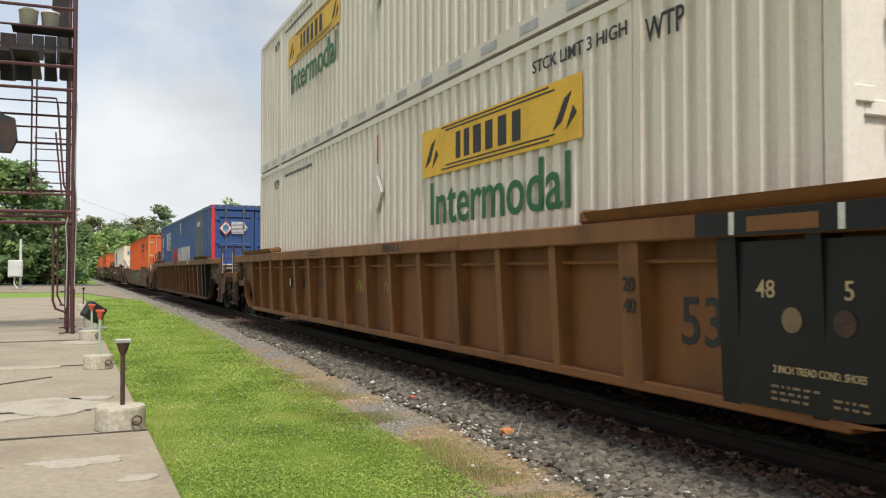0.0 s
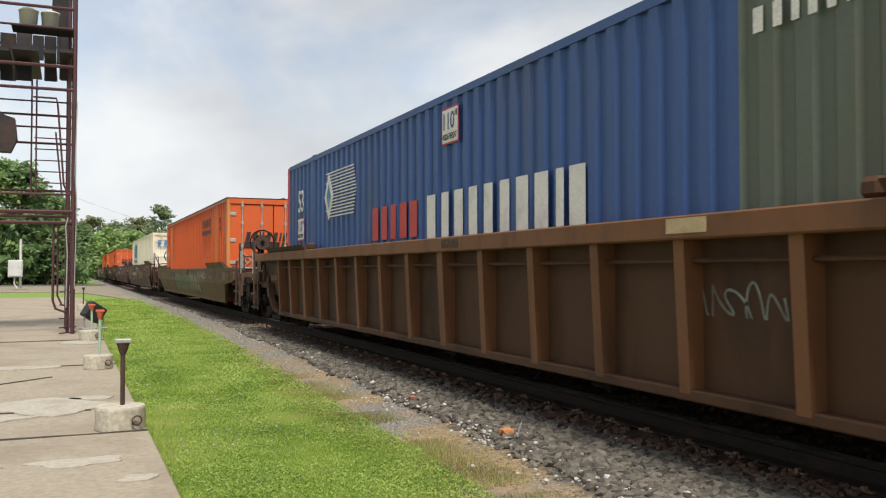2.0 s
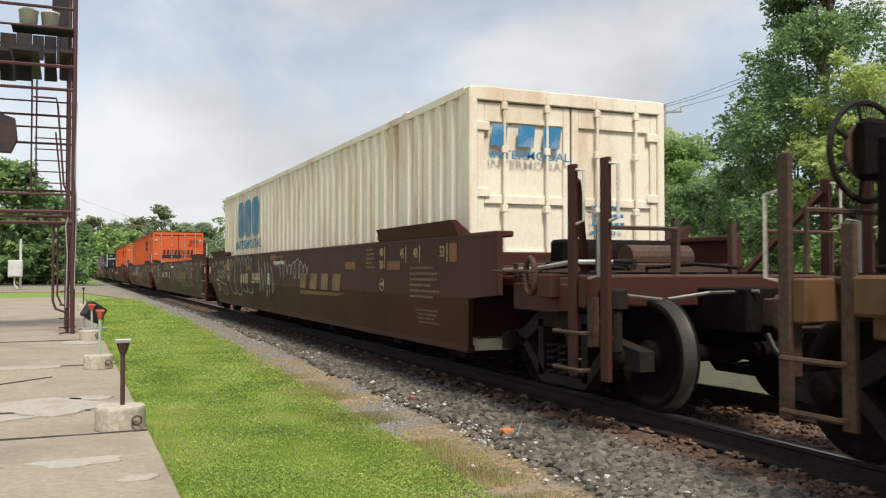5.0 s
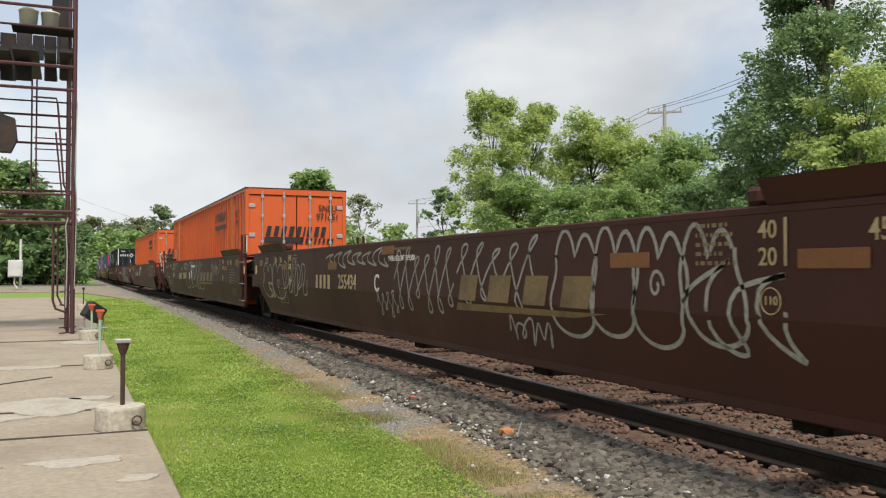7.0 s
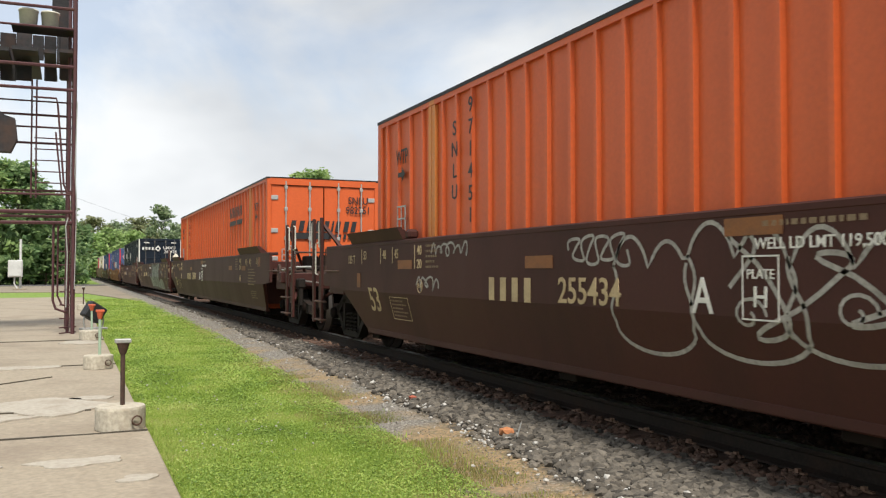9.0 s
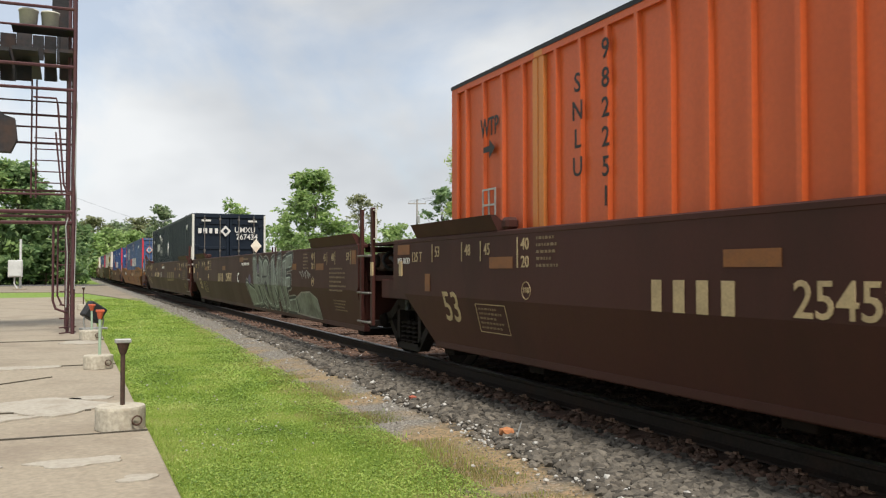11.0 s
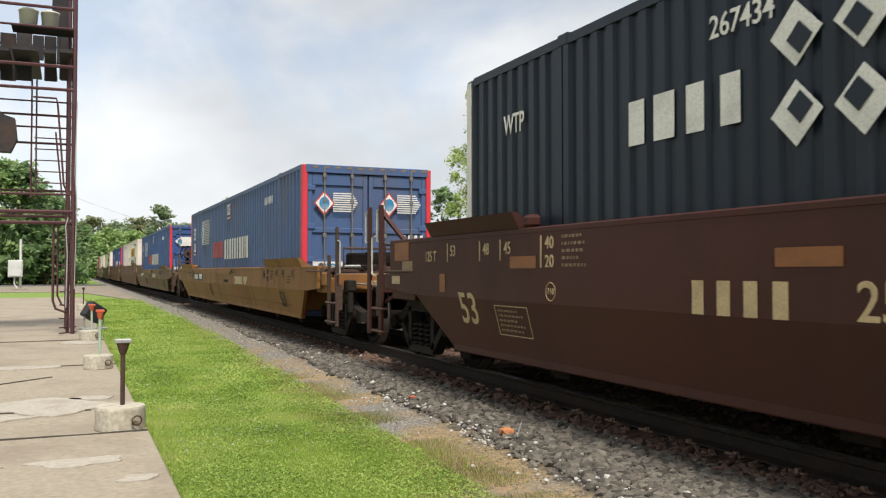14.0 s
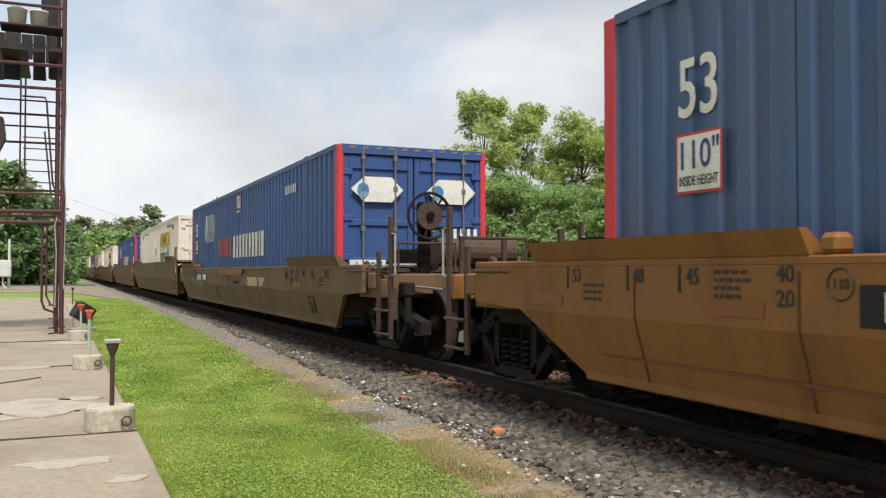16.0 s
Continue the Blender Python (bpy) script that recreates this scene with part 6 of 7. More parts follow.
# ---- grass ----
def leafy(name, tones, rough=0.55, through_=0.5, patch=2.3):
    m = bpy.data.materials.new(name)
    m.use_nodes = True
    n, l = m.node_tree.nodes, m.node_tree.links
    n.clear()
    geo = n.new("ShaderNodeNewGeometry")
    r = n.new("ShaderNodeValToRGB")
    e = r.color_ramp.elements
    while len(e) < len(tones):
        e.new(0.5)
    for i, (k, c) in enumerate(zip(e, tones)):
        k.position, k.color = i / (len(tones) - 1), (*c, 1)
    tc = n.new("ShaderNodeTexCoord")
    big = n.new("ShaderNodeTexNoise")
    big.inputs["Scale"].default_value, big.inputs["Detail"].default_value = 1.2, 5
    l.new(tc.outputs["Object"], big.inputs["Vector"])
    mixv = n.new("ShaderNodeMath")
    mixv.operation = "MULTIPLY_ADD"
    mixv.inputs[1].default_value = 0.7
    l.new(geo.outputs["Random Per Island"], mixv.inputs[0])
    sub = n.new("ShaderNodeMath")
    sub.operation = "MULTIPLY_ADD"
    sub.inputs[1].default_value, sub.inputs[2].default_value = patch, 0.17 - patch / 2
    l.new(big.outputs["Fac"], sub.inputs[0])
    l.new(sub.outputs["Value"], mixv.inputs[2])
    l.new(mixv.outputs["Value"], r.inputs["Fac"])
    p = n.new("ShaderNodeBsdfPrincipled")
    p.inputs["Roughness"].default_value = rough
    p.inputs["Specular IOR Level"].default_value = 0.3
    l.new(r.outputs["Color"], p.inputs["Base Color"])
    t = n.new("ShaderNodeBsdfTranslucent")
    l.new(r.outputs["Color"], t.inputs["Color"])
    mx = n.new("ShaderNodeMixShader")
    mx.inputs["Fac"].default_value = through_
    l.new(p.outputs["BSDF"], mx.inputs[1])
    l.new(t.outputs["BSDF"], mx.inputs[2])
    o = n.new("ShaderNodeOutputMaterial")
    l.new(mx.outputs["Shader"], o.inputs["Surface"])
    return m


grass_green = leafy("lawn grass", [(0.13, 0.205, 0.035), (0.265, 0.385, 0.06), (0.38, 0.49, 0.10), (0.50, 0.50, 0.19)], 0.6, 0.34, 1.5)
g = np.random.default_rng(5)


def fast_mesh(name, v, k, mat):
    """Loose faces of k corners each, straight from an array of corners."""
    n = len(v)
    me = bpy.data.meshes.new(name)
    me.vertices.add(n)
    me.vertices.foreach_set("co", np.ascontiguousarray(v, dtype=np.float32).ravel())
    me.loops.add(n)
    me.loops.foreach_set("vertex_index", np.arange(n, dtype=np.int32))
    me.polygons.add(n // k)
    me.polygons.foreach_set("loop_start", np.arange(0, n, k, dtype=np.int32))
    me.materials.append(mat)
    me.update(calc_edges=True)
    return me


def blades(n, y0, y1, h, w, sparse=False):
    y = y0 + (y1 - y0) * g.random(n)
    edge = XC - (3.22 - 0.04 * np.minimum(y, 26)) + 0.16 * np.sin(y * 1.7) * np.sin(y * 0.53 + 1) + 0.07 * np.sin(y * 7.1)
    if sparse:
        x = edge - 0.12 + g.random(n) ** 1.5 * 0.95 * np.where(np.sin(y * 2.3) * np.sin(y * 0.9 + 2) > -0.2, 1, 0.35)
    else:
        x = 0.62 + (edge + 0.04 + 0.12 * g.normal(size=n) - 0.62) * g.random(n)
    hh = h * g.uniform(0.5, 1.25, n) * (0.75 + 0.5 * np.sin(x * 2.3 + y * 0.7) * np.sin(y * 1.1 - x))
    hh = np.where((x < 0.74), hh * 1.5, hh)
    a = g.random(n) * 2 * math.pi
    ln = g.uniform(0.1, 0.75, n) * hh
    b = g.random(n) * 2 * math.pi
    z = np.full(n, LAWN - 0.015)
    p0 = np.stack([x - w * np.cos(a), y - w * np.sin(a), z], 1)
    p1 = np.stack([x + w * np.cos(a), y + w * np.sin(a), z], 1)
    p2 = np.stack([x + ln * np.cos(b), y + ln * np.sin(b), z + 0.02 + hh], 1)
    return np.stack([p0, p1, p2], 1).reshape(-1, 3)


v = np.concatenate([blades(150000, 4.2, 10, 0.030, 0.0040), blades(110000, 10, 20, 0.034, 0.0065), blades(70000, 20, 48, 0.04, 0.011), blades(16000, 4.2, 22, 0.024, 0.004, True)])
me = fast_mesh("lawn_grass", v, 3, grass_green)
setting("lawn_grass", me, grass_green, "short bright green lawn grass with clover", "grass", kind="stuff")


def low_leaves(n, y0, y1, r):
    """Small round-lying leaves of clover and weeds among the blades."""
    y = y0 + (y1 - y0) * g.random(n)
    edge = XC - (3.22 - 0.04 * np.minimum(y, 26)) + 0.3
    x = 0.66 + (edge - 0.66) * g.random(n)
    keep = np.sin(x * 3.1 + y * 1.3) * np.sin(y * 2.1 - x * 1.7) + 0.7 * g.normal(size=n) > -0.1
    x, y = x[keep], y[keep]
    n = len(x)
    c = np.stack([x, y, LAWN + g.uniform(0.004, 0.040, n)], 1)
    up = np.stack([g.normal(size=n) * 0.45, g.normal(size=n) * 0.45, np.ones(n)], 1)
    a = np.cross(up, g.normal(size=(n, 3)))
    a /= np.linalg.norm(a, axis=1)[:, None]
    b = np.cross(up / np.linalg.norm(up, axis=1)[:, None], a)
    s = r * g.uniform(0.6, 1.4, n)[:, None]
    return np.stack([c - a * s, c - b * s * 0.8, c + a * s, c + b * s * 0.8], 1).reshape(-1, 3)


clover_green = leafy("clover leaves", [(0.10, 0.17, 0.035), (0.20, 0.305, 0.06), (0.31, 0.42, 0.085), (0.45, 0.49, 0.15)], 0.6, 0.36, 1.5)
v = np.concatenate([low_leaves(90000, 4.2, 10, 0.0075), low_leaves(70000, 10, 22, 0.012), low_leaves(30000, 22, 48, 0.020)])
me = fast_mesh("clover_leaves", v, 4, clover_green)
setting("clover_leaves", me, clover_green, "low clover and weed leaves among the lawn grass", "clover", kind="stuff")
dry = leafy("dry straw grass", [(0.16, 0.17, 0.05), (0.30, 0.27, 0.10), (0.42, 0.34, 0.16), (0.50, 0.42, 0.24)])
v = np.concatenate([blades(44000, 4.2, 12, 0.020, 0.0036, True), blades(18000, 12, 30, 0.028, 0.006, True)])
me = fast_mesh("dry_grass", v, 3, dry)
setting("dry_grass", me, dry, "sparse dry straw grass along the gravel edge", "grass", kind="stuff")
clover = Shape()
rng = random.Random(31)
for i in range(90):
    cx, cy = rng.choice([(1.35, 7.7), (1.5, 7.4), (1.2, 10.2), (1.0, 7.2), (2.0, 9.0), (1.1, 12)])
    x, y, r = cx + rng.gauss(0, 0.28), cy + rng.gauss(0, 0.45), rng.uniform(0.005, 0.009)
    if x > 0.72:
        clover.add(turned(ROCKS[i % 14][0], (x, y, LAWN + rng.uniform(0.045, 0.075)), r, rng), ROCKS[i % 14][1])
setting("clover_flowers", clover, stone_pale, "small white clover heads in the lawn", "flowers", kind="stuff")

# ---- pale worn patches and cracks on the walk ----
rng = random.Random(14)
for cx, cy, w, h in ((-0.25, 9.9, 0.75, 0.75), (0.05, 6.9, 0.42, 0.22), (-0.7, 13.9, 0.8, 0.25), (0.2, 18.4, 0.5, 0.55), (0.42, 6.2, 0.15, 0.14), (-0.75, 9.2, 0.55, 0.3), (-0.6, 6.9, 0.2, 0.12), (0.25, 10.3, 0.28, 0.2)):
    k = 22
    pts = []
    for i in range(k):
        a = 2 * math.pi * i / k
        q = 0.75 + 0.45 * noise.noise((math.cos(a) * 1.4 + cx * 3, math.sin(a) * 1.4, cy))
        pts.append((min(0.63, cx + w * q * math.cos(a)), cy + h * q * math.sin(a)))
    part("worn_patch", Shape().prism(pts, "z", LAWN + 0.05, LAWN + 0.0655), concrete_pale, walk_way, "pale flaked mortar patch")

crack_dark = material("dirt filled crack", (0.07, 0.06, 0.045), 0.95, 0, 0.3, 40, None, 3, 0, 0)
for x0, y0, x1, y1, w in ((-2.6, 9.75, 0.2, 9.45, 0.012), (-2.2, 6.0, -0.3, 4.6, 0.008), (-1.6, 11.2, -0.2, 12.6, 0.008), (-2.4, 8.05, 0.64, 8.05, 0.02), (-2.6, 14.0, 0.64, 14.0, 0.02), (-3.4, 19.1, 0.64, 19.1, 0.02)):
    pts = []
    for i in range(25):
        u = i / 24
        wob = 0.05 * noise.noise((x0 + u * 7, y0, 0.5)) + 0.025 * noise.noise((x0 + u * 23, y0, 1.5))
        pts.append((x0 + (x1 - x0) * u + wob * (y1 != y0), y0 + (y1 - y0) * u + wob))
    k = 0.6 + 0.4 * noise.noise((x0, y0, 2))
    line = [(x, y - w * 0.5) for x, y in pts] + [(x, y + w * 0.5) for x, y in reversed(pts)]
    part("crack", Shape().prism(line, "z", LAWN + 0.05, LAWN + 0.0645), crack_dark, walk_way, "thin dirt filled crack")

# ---- footing blocks with pipe posts ----
block_mat = material("rough cast concrete block", (0.42, 0.38, 0.30), 0.9, 0, 0.2, 26, (0.20, 0.16, 0.11), 4, 0.6, 0.5)
red_cap = material("worn orange red paint", (0.48, 0.09, 0.035), 0.6, 0, 0.15, 40, RUST, 8, 0.4, 0.1)
green_post = material("faded green post paint", (0.30, 0.40, 0.29), 0.65, 0, 0.15, 40, RUST, 8, 0.3, 0.1)


def footing(x, y, r, h, post_h, post_mat, cap_mat, cap_w, label):
    t = thing("pipe_post", label, "post", "pipe posts along the walk")
    t.location = (x, y, LAWN + 0.055)
    n = 30
    rr = [r * (1 + 0.05 * noise.noise((math.cos(i * 0.21) * 2 + x, math.sin(i * 0.21) * 2, y))) for i in range(n)]
    s = Shape()
    prof = [(1.0, 0), (1.0, h * 0.9), (0.97, h), (0.0, h + 0.006)]
    vs = [(rr[i] * q * math.cos(2 * math.pi * i / n), rr[i] * q * math.sin(2 * math.pi * i / n), z) for q, z in prof for i in range(n)]
    s.add(vs, [(j * n + i, j * n + (i + 1) % n, (j + 1) * n + (i + 1) % n, (j + 1) * n + i) for j in range(3) for i in range(n)])
    part("footing", s, block_mat, t, "round rough concrete footing")
    part("pipe", Shape().cyl((0.02, 0, h - 0.03), (0.02, 0, h + post_h), 0.021, 12), post_mat, t)
    s = Shape().cyl((0.02, 0, h + post_h - 0.10), (0.02, 0, h + post_h), 0.028, 12, cap_w * 0.42)
    part("collar", s, cap_mat, t)
    part("cap_plate", Shape().box(0.02 - cap_w / 2, 0.02 + cap_w / 2, -cap_w * 0.35, cap_w * 0.35, h + post_h, h + post_h + 0.035, 0.006), galv if cap_mat is steel_rust else cap_mat, t)
    s = Shape().tube([(0.13 + 0.04 * math.cos(a), -r * 0.97 + 0.01 * math.cos(a), 0.09 + 0.04 * math.sin(a)) for a in [i * math.pi / 8 for i in range(17)]], 0.008)
    part("lifting_eye", s, steel_rust, t)
    return t


footing(0.42, 8.28, 0.215, 0.20, 0.56, steel_rust, steel_rust, 0.14, "rusty pipe post with flat plate in a round concrete footing")
footing(0.38, 13.5, 0.205, 0.19, 0.62, green_post, red_cap, 0.12, "faded green pipe post with red cap in a concrete footing")
footing(0.39, 19.2, 0.22, 0.19, 0.50, green_post, red_cap, 0.14, "green pipe post with red cap in a concrete footing")
footing(0.42, 34.0, 0.20, 0.19, 0.62, steel_rust, steel_rust, 0.14, "far rusty pipe post in a concrete footing")

# ---- black floodlight on the walk's edge ----
fl = thing("floodlight", "black box floodlight tilted on the walk's edge", "floodlight")
fl.matrix_basis = pose(0.52, 22.4, LAWN + 0.055, 0, 0, 20)
lamp_black = material("black lamp housing", (0.012, 0.012, 0.014), 0.5, 0, 0.2, 30, None, 3, 0, 0)
part("housing", Shape().box(-0.22, 0.22, -0.16, 0.16, -0.2, 0.2, 0.03), lamp_black, fl).matrix_basis = pose(0, 0, 0.42, 0, 32, 0)
part("bracket", Shape().tube([(-0.2, 0, 0.0), (-0.24, 0, 0.2), (-0.2, 0, 0.42)], 0.02).tube([(0.2, 0, 0.0), (0.24, 0, 0.2), (0.2, 0, 0.42)], 0.02), galv, fl)
part("base", Shape().box(-0.3, 0.3, -0.12, 0.12, 0, 0.05, 0.01), galv, fl)

# ---- pipe framework beside the walk ----
tower = thing("pipe_tower", "dark red pipe framework with ladder and plate platform", "tower")
tower.location = (0.05, 21.0, LAWN + 0.055)
GZ = LAWN + 0.055


def pipe(pts, r=0.028, name="pipe", mat=None):
    return part(name, Shape().tube([(x - 0.05, y - 21.0, z - GZ) for x, y, z in pts], r), mat or iron, tower)


for x, y, r in ((0.05, 21.0, 0.045), (-0.06, 21.5, 0.04), (-0.10, 22.9, 0.035), (-3.6, 21.0, 0.045), (-3.6, 23.2, 0.045), (0.02, 23.4, 0.035)):
    pipe([(x, y, GZ), (x, y, 9.6)], r, "upright")
for z, r in ((5.74, 0.04), (5.22, 0.035), (2.48, 0.045), (2.24, 0.04), (2.87, 0.025), (6.6, 0.025), (7.05, 0.035), (8.2, 0.04)):
    pipe([(-3.7, 21.0, z - 0.03), (0.05, 21.0, z)], r, "rail")
for z, r in ((4.70, 0.028), (4.42, 0.022), (4.05, 0.028), (5.02, 0.02), (2.95, 0.028), (2.36, 0.035), (6.3, 0.03)):
    pipe([(-3.7, 23.2, z * 1.06 - 0.02), (0.0, 23.2, z * 1.06)], r, "rail")
for z in (5.74, 5.22, 4.7, 2.48, 1.6, 0.55, 7.05):
    pipe([(0.05, 21.0, z), (0.0, 23.3, z)], 0.025, "rail")
for x in (-0.86, -0.76):
    pipe([(x, 22.0, 2.85), (x, 22.0, 5.6)], 0.02, "ladder_stile")
for i in range(7):
    pipe([(-0.80, 22.0, 2.95 + i * 0.26), (-0.12, 22.0, 2.95 + i * 0.26)], 0.014, "ladder_rung")
pipe([(-0.80, 21.2, 5.05), (-0.33, 21.2, 5.05), (-0.30, 21.2, 4.9), (-0.16, 21.2, 3.1), (-0.08, 21.2, 2.92), (0.05, 21.1, 2.92)], 0.022, "handrail")
pipe([(-0.34, 21.3, 4.3), (-0.20, 21.3, 2.9)], 0.02, "handrail")
pipe([(-0.36, 21.1, 2.2), (-0.36, 21.1, 0.5), (-0.30, 21.1, 0.32), (-0.12, 21.1, 0.25), (-0.05, 21.3, 0.25)], 0.028, "hoop")
pipe([(-0.27, 21.4, 2.2), (-0.27, 21.4, 0.6), (-0.18, 21.4, 0.40), (-0.05, 21.4, 0.36)], 0.022, "hoop")
for i in range(8):
    pipe([(-0.22, 21.2, 0.1 + i * 0.30), (0.05, 21.0, 0.1 + i * 0.30)], 0.014, "ladder_rung")
for z in (0.0, 0.12):
    pipe([(-0.22, 20.9, GZ + 0.03 + z), (0.12, 21.3, GZ + 0.03 + z)], 0.014, "foot_brace")
part("conduit", Shape().tube([(-0.14, -0.05, 0.6), (-0.12, -0.05, 1.8), (-0.16, -0.06, 2.4), (-0.11, -0.05, 2.6)], 0.014), galv, tower, "pale loose conduit")
part("conduit", Shape().tube([(0.03, -0.06, 1.0), (0.06, -0.06, 2.9), (0.02, -0.06, 3.6), (0.05, -0.06, 5.2)], 0.012), galv, tower, "pale loose conduit")
plate_dark = material("dark sooty steel plate", (0.017, 0.016, 0.018), 0.7, 0.2, 0.3, 14, RUST, 2, 0.4, 0.2)
for x0, x1, y0, y1, z in ((-3.7, -1.30, 21.05, 23.3, 6.05), (-1.24, -0.72, 21.05, 24.2, 6.10), (-0.60, -0.36, 21.05, 24.2, 6.08), (-0.28, 0.0, 21.05, 24.2, 6.12)):
    part("platform_plate", Shape().box(x0 - 0.05, x1 - 0.05, y0 - 21, y1 - 21, z - GZ - 0.05, z - GZ + 0.03), plate_dark, tower, "dark steel platform plate")
for k, (x0, x1, z0, z1) in enumerate(((-2.3, -1.92, 5.6, 6.75), (-1.9, -1.56, 5.62, 6.74), (-1.55, -1.22, 5.60, 6.70), (-1.21, -0.88, 5.58, 6.74), (-0.87, -0.63, 6.12, 6.70),
                                      (-0.62, -0.36, 5.66, 6.72), (-0.35, -0.29, 6.05, 6.75), (-0.29, -0.08, 5.70, 6.74), (-0.46, -0.06, 6.75, 7.9))):
    plate = part("chute_plate", Shape().box(x0, x1, -0.03, 0.03, z0 - 6.2, z1 - 6.2, 0.01), plate_dark, tower, "dark hanging steel plate")
    plate.matrix_basis = pose(-0.05, 1.2 + 0.07 * (k % 3), 6.2 - GZ, -6 + 5 * (k % 3), 0, 0)
part("counterweight", Shape().prism([(-1.75, 4.05), (-1.30, 4.05), (-1.17, 4.35), (-1.22, 4.80), (-1.42, 4.86), (-1.60, 5.0), (-1.75, 5.0)], "y", 0.25, 0.6), plate_dark, tower, "dark steel hopper box")
for x, y, r in ((-0.92, 21.25, 0.20), (-0.48, 21.3, 0.19)):
    bk = thing("plastic_bucket", "white plastic pail standing on the steel platform", "bucket", "pails on the platform")
    bk.location = (x, y, 6.60)
    prof = [(0.0, 0.0), (r * 0.86, 0.0), (r, 0.36), (r * 1.05, 0.36), (r * 1.05, 0.40), (r * 0.97, 0.40), (r * 0.84, 0.03)]
    n = 20
    vs = [(q * math.cos(2 * math.pi * i / n), q * math.sin(2 * math.pi * i / n), z) for q, z in prof for i in range(n)]
    part("pail", Shape().add(vs, [(j * n + i, j * n + (i + 1) % n, (j + 1) * n + (i + 1) % n, (j + 1) * n + i) for j in range(len(prof) - 1) for i in range(n)]), plastic_white, bk, smooth=True)
    part("handle", Shape().tube([(r * math.cos(a), 0, 0.36 - 0.18 * math.sin(a)) for a in [i * math.pi / 10 for i in range(11)]], 0.006), galv, bk)
part("bucket_shelf", Shape().box(-1.3, 0.0, 0.0, 0.62, 6.56 - GZ, 6.60 - GZ), plate_dark, tower, "dark steel shelf")

# ---- signal cabinet on a post, far beyond the lawn ----
cab = thing("signal_cabinet", "small pale grey signal cabinet on a pipe post", "cabinet")
cab.location = (-3.8, 73.0, LAWN)
pale = material("pale grey cabinet paint", (0.52, 0.52, 0.50), 0.6, 0, 0.08, 30, GRIME, 2, 0.3, 0)
part("box", Shape().box(-0.55, 0.45, -0.3, 0.3, 1.0, 2.3, 0.04), pale, cab)
part("door", Shape().box(-0.48, 0.38, -0.34, -0.302, 1.08, 2.22, 0.02), pale, cab)
part("mast", Shape().cyl((0.28, 0.4, 0), (0.28, 0.4, 3.9), 0.09, 10), pale, cab)
part("cable_pipe", Shape().tube([(-0.1, 0, 1.0), (-0.12, 0, 0.5), (0.1, 0, 0.1), (0.15, 0, -0.02)], 0.06), pale, cab)
part("base", Shape().box(-0.2, 0.7, -0.3, 0.7, -0.05, 0.14, 0.02), concrete, cab)

# ---- road that crosses behind the lawn, its guard rail ----
asphalt = material("worn grey asphalt", (0.075, 0.07, 0.068), 0.9, 0, 0.25, 30, (0.12, 0.11, 0.10), 0.6, 0.5, 0.3)
setting("road", Shape().prism([(-120, 84), (3.4, 92), (3.4, 99), (-120, 91)], "z", LAWN - 0.02, LAWN + 0.05), asphalt, "worn asphalt road that meets the railway crossing", "road")
gravel_tan = material("tan gravel apron", (0.23, 0.19, 0.14), 0.95, 0, 0.3, 18, (0.12, 0.11, 0.07), 0.5, 0.7, 0.4)
setting("gravel_apron", Shape().prism([(-60, 68), (-1.2, 65), (1.0, 60), (2.3, 50), (3.0, 44), (3.5, 46), (3.5, 91), (-60, 86)], "z", LAWN - 0.05, LAWN + 0.03), gravel_tan, "tan gravel apron between lawn and crossing road", "gravel")
fence = thing("rail_fence", "dark weathered rail fence beside the road", "fence")
for i in range(26):
    part("post", Shape().box(-60 + i * 2.4 - 0.06, -60 + i * 2.4 + 0.06, 101.9, 102.1, LAWN, LAWN + 1.3), steel_rust, fence)
for z in (0.5, 1.15):
    part("rail", Shape().box(-60, 1.0, 101.95, 102.05, LAWN + z - 0.05, LAWN + z + 0.05), steel_rust, fence)


# ---- trees ----
# Mid and dark leaf tones are greyed: a little haze in the colour.
tones_mid = leafy("green broad leaves", [(0.138, 0.219, 0.088), (0.250, 0.362, 0.131), (0.350, 0.475, 0.181), (0.450, 0.550, 0.225)], 0.6, 0.55, 1.6)
tones_dark = leafy("dark broad leaves", [(0.078, 0.146, 0.067), (0.151, 0.246, 0.106), (0.235, 0.336, 0.146), (0.336, 0.437, 0.190)], 0.6, 0.5, 1.6)
tones_light = leafy("yellow green leaves", [(0.218, 0.310, 0.098), (0.356, 0.460, 0.149), (0.471, 0.564, 0.196), (0.575, 0.609, 0.253)], 0.6, 0.55, 1.6)
tones_pale = leafy("pale leaves, also far haze", [(0.15, 0.17, 0.09), (0.22, 0.25, 0.13), (0.30, 0.32, 0.17), (0.36, 0.36, 0.2)])


# Paler, greyer leaves: distance haze put into the colour.
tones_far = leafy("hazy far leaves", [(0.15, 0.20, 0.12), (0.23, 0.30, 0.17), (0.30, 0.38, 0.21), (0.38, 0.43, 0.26)])


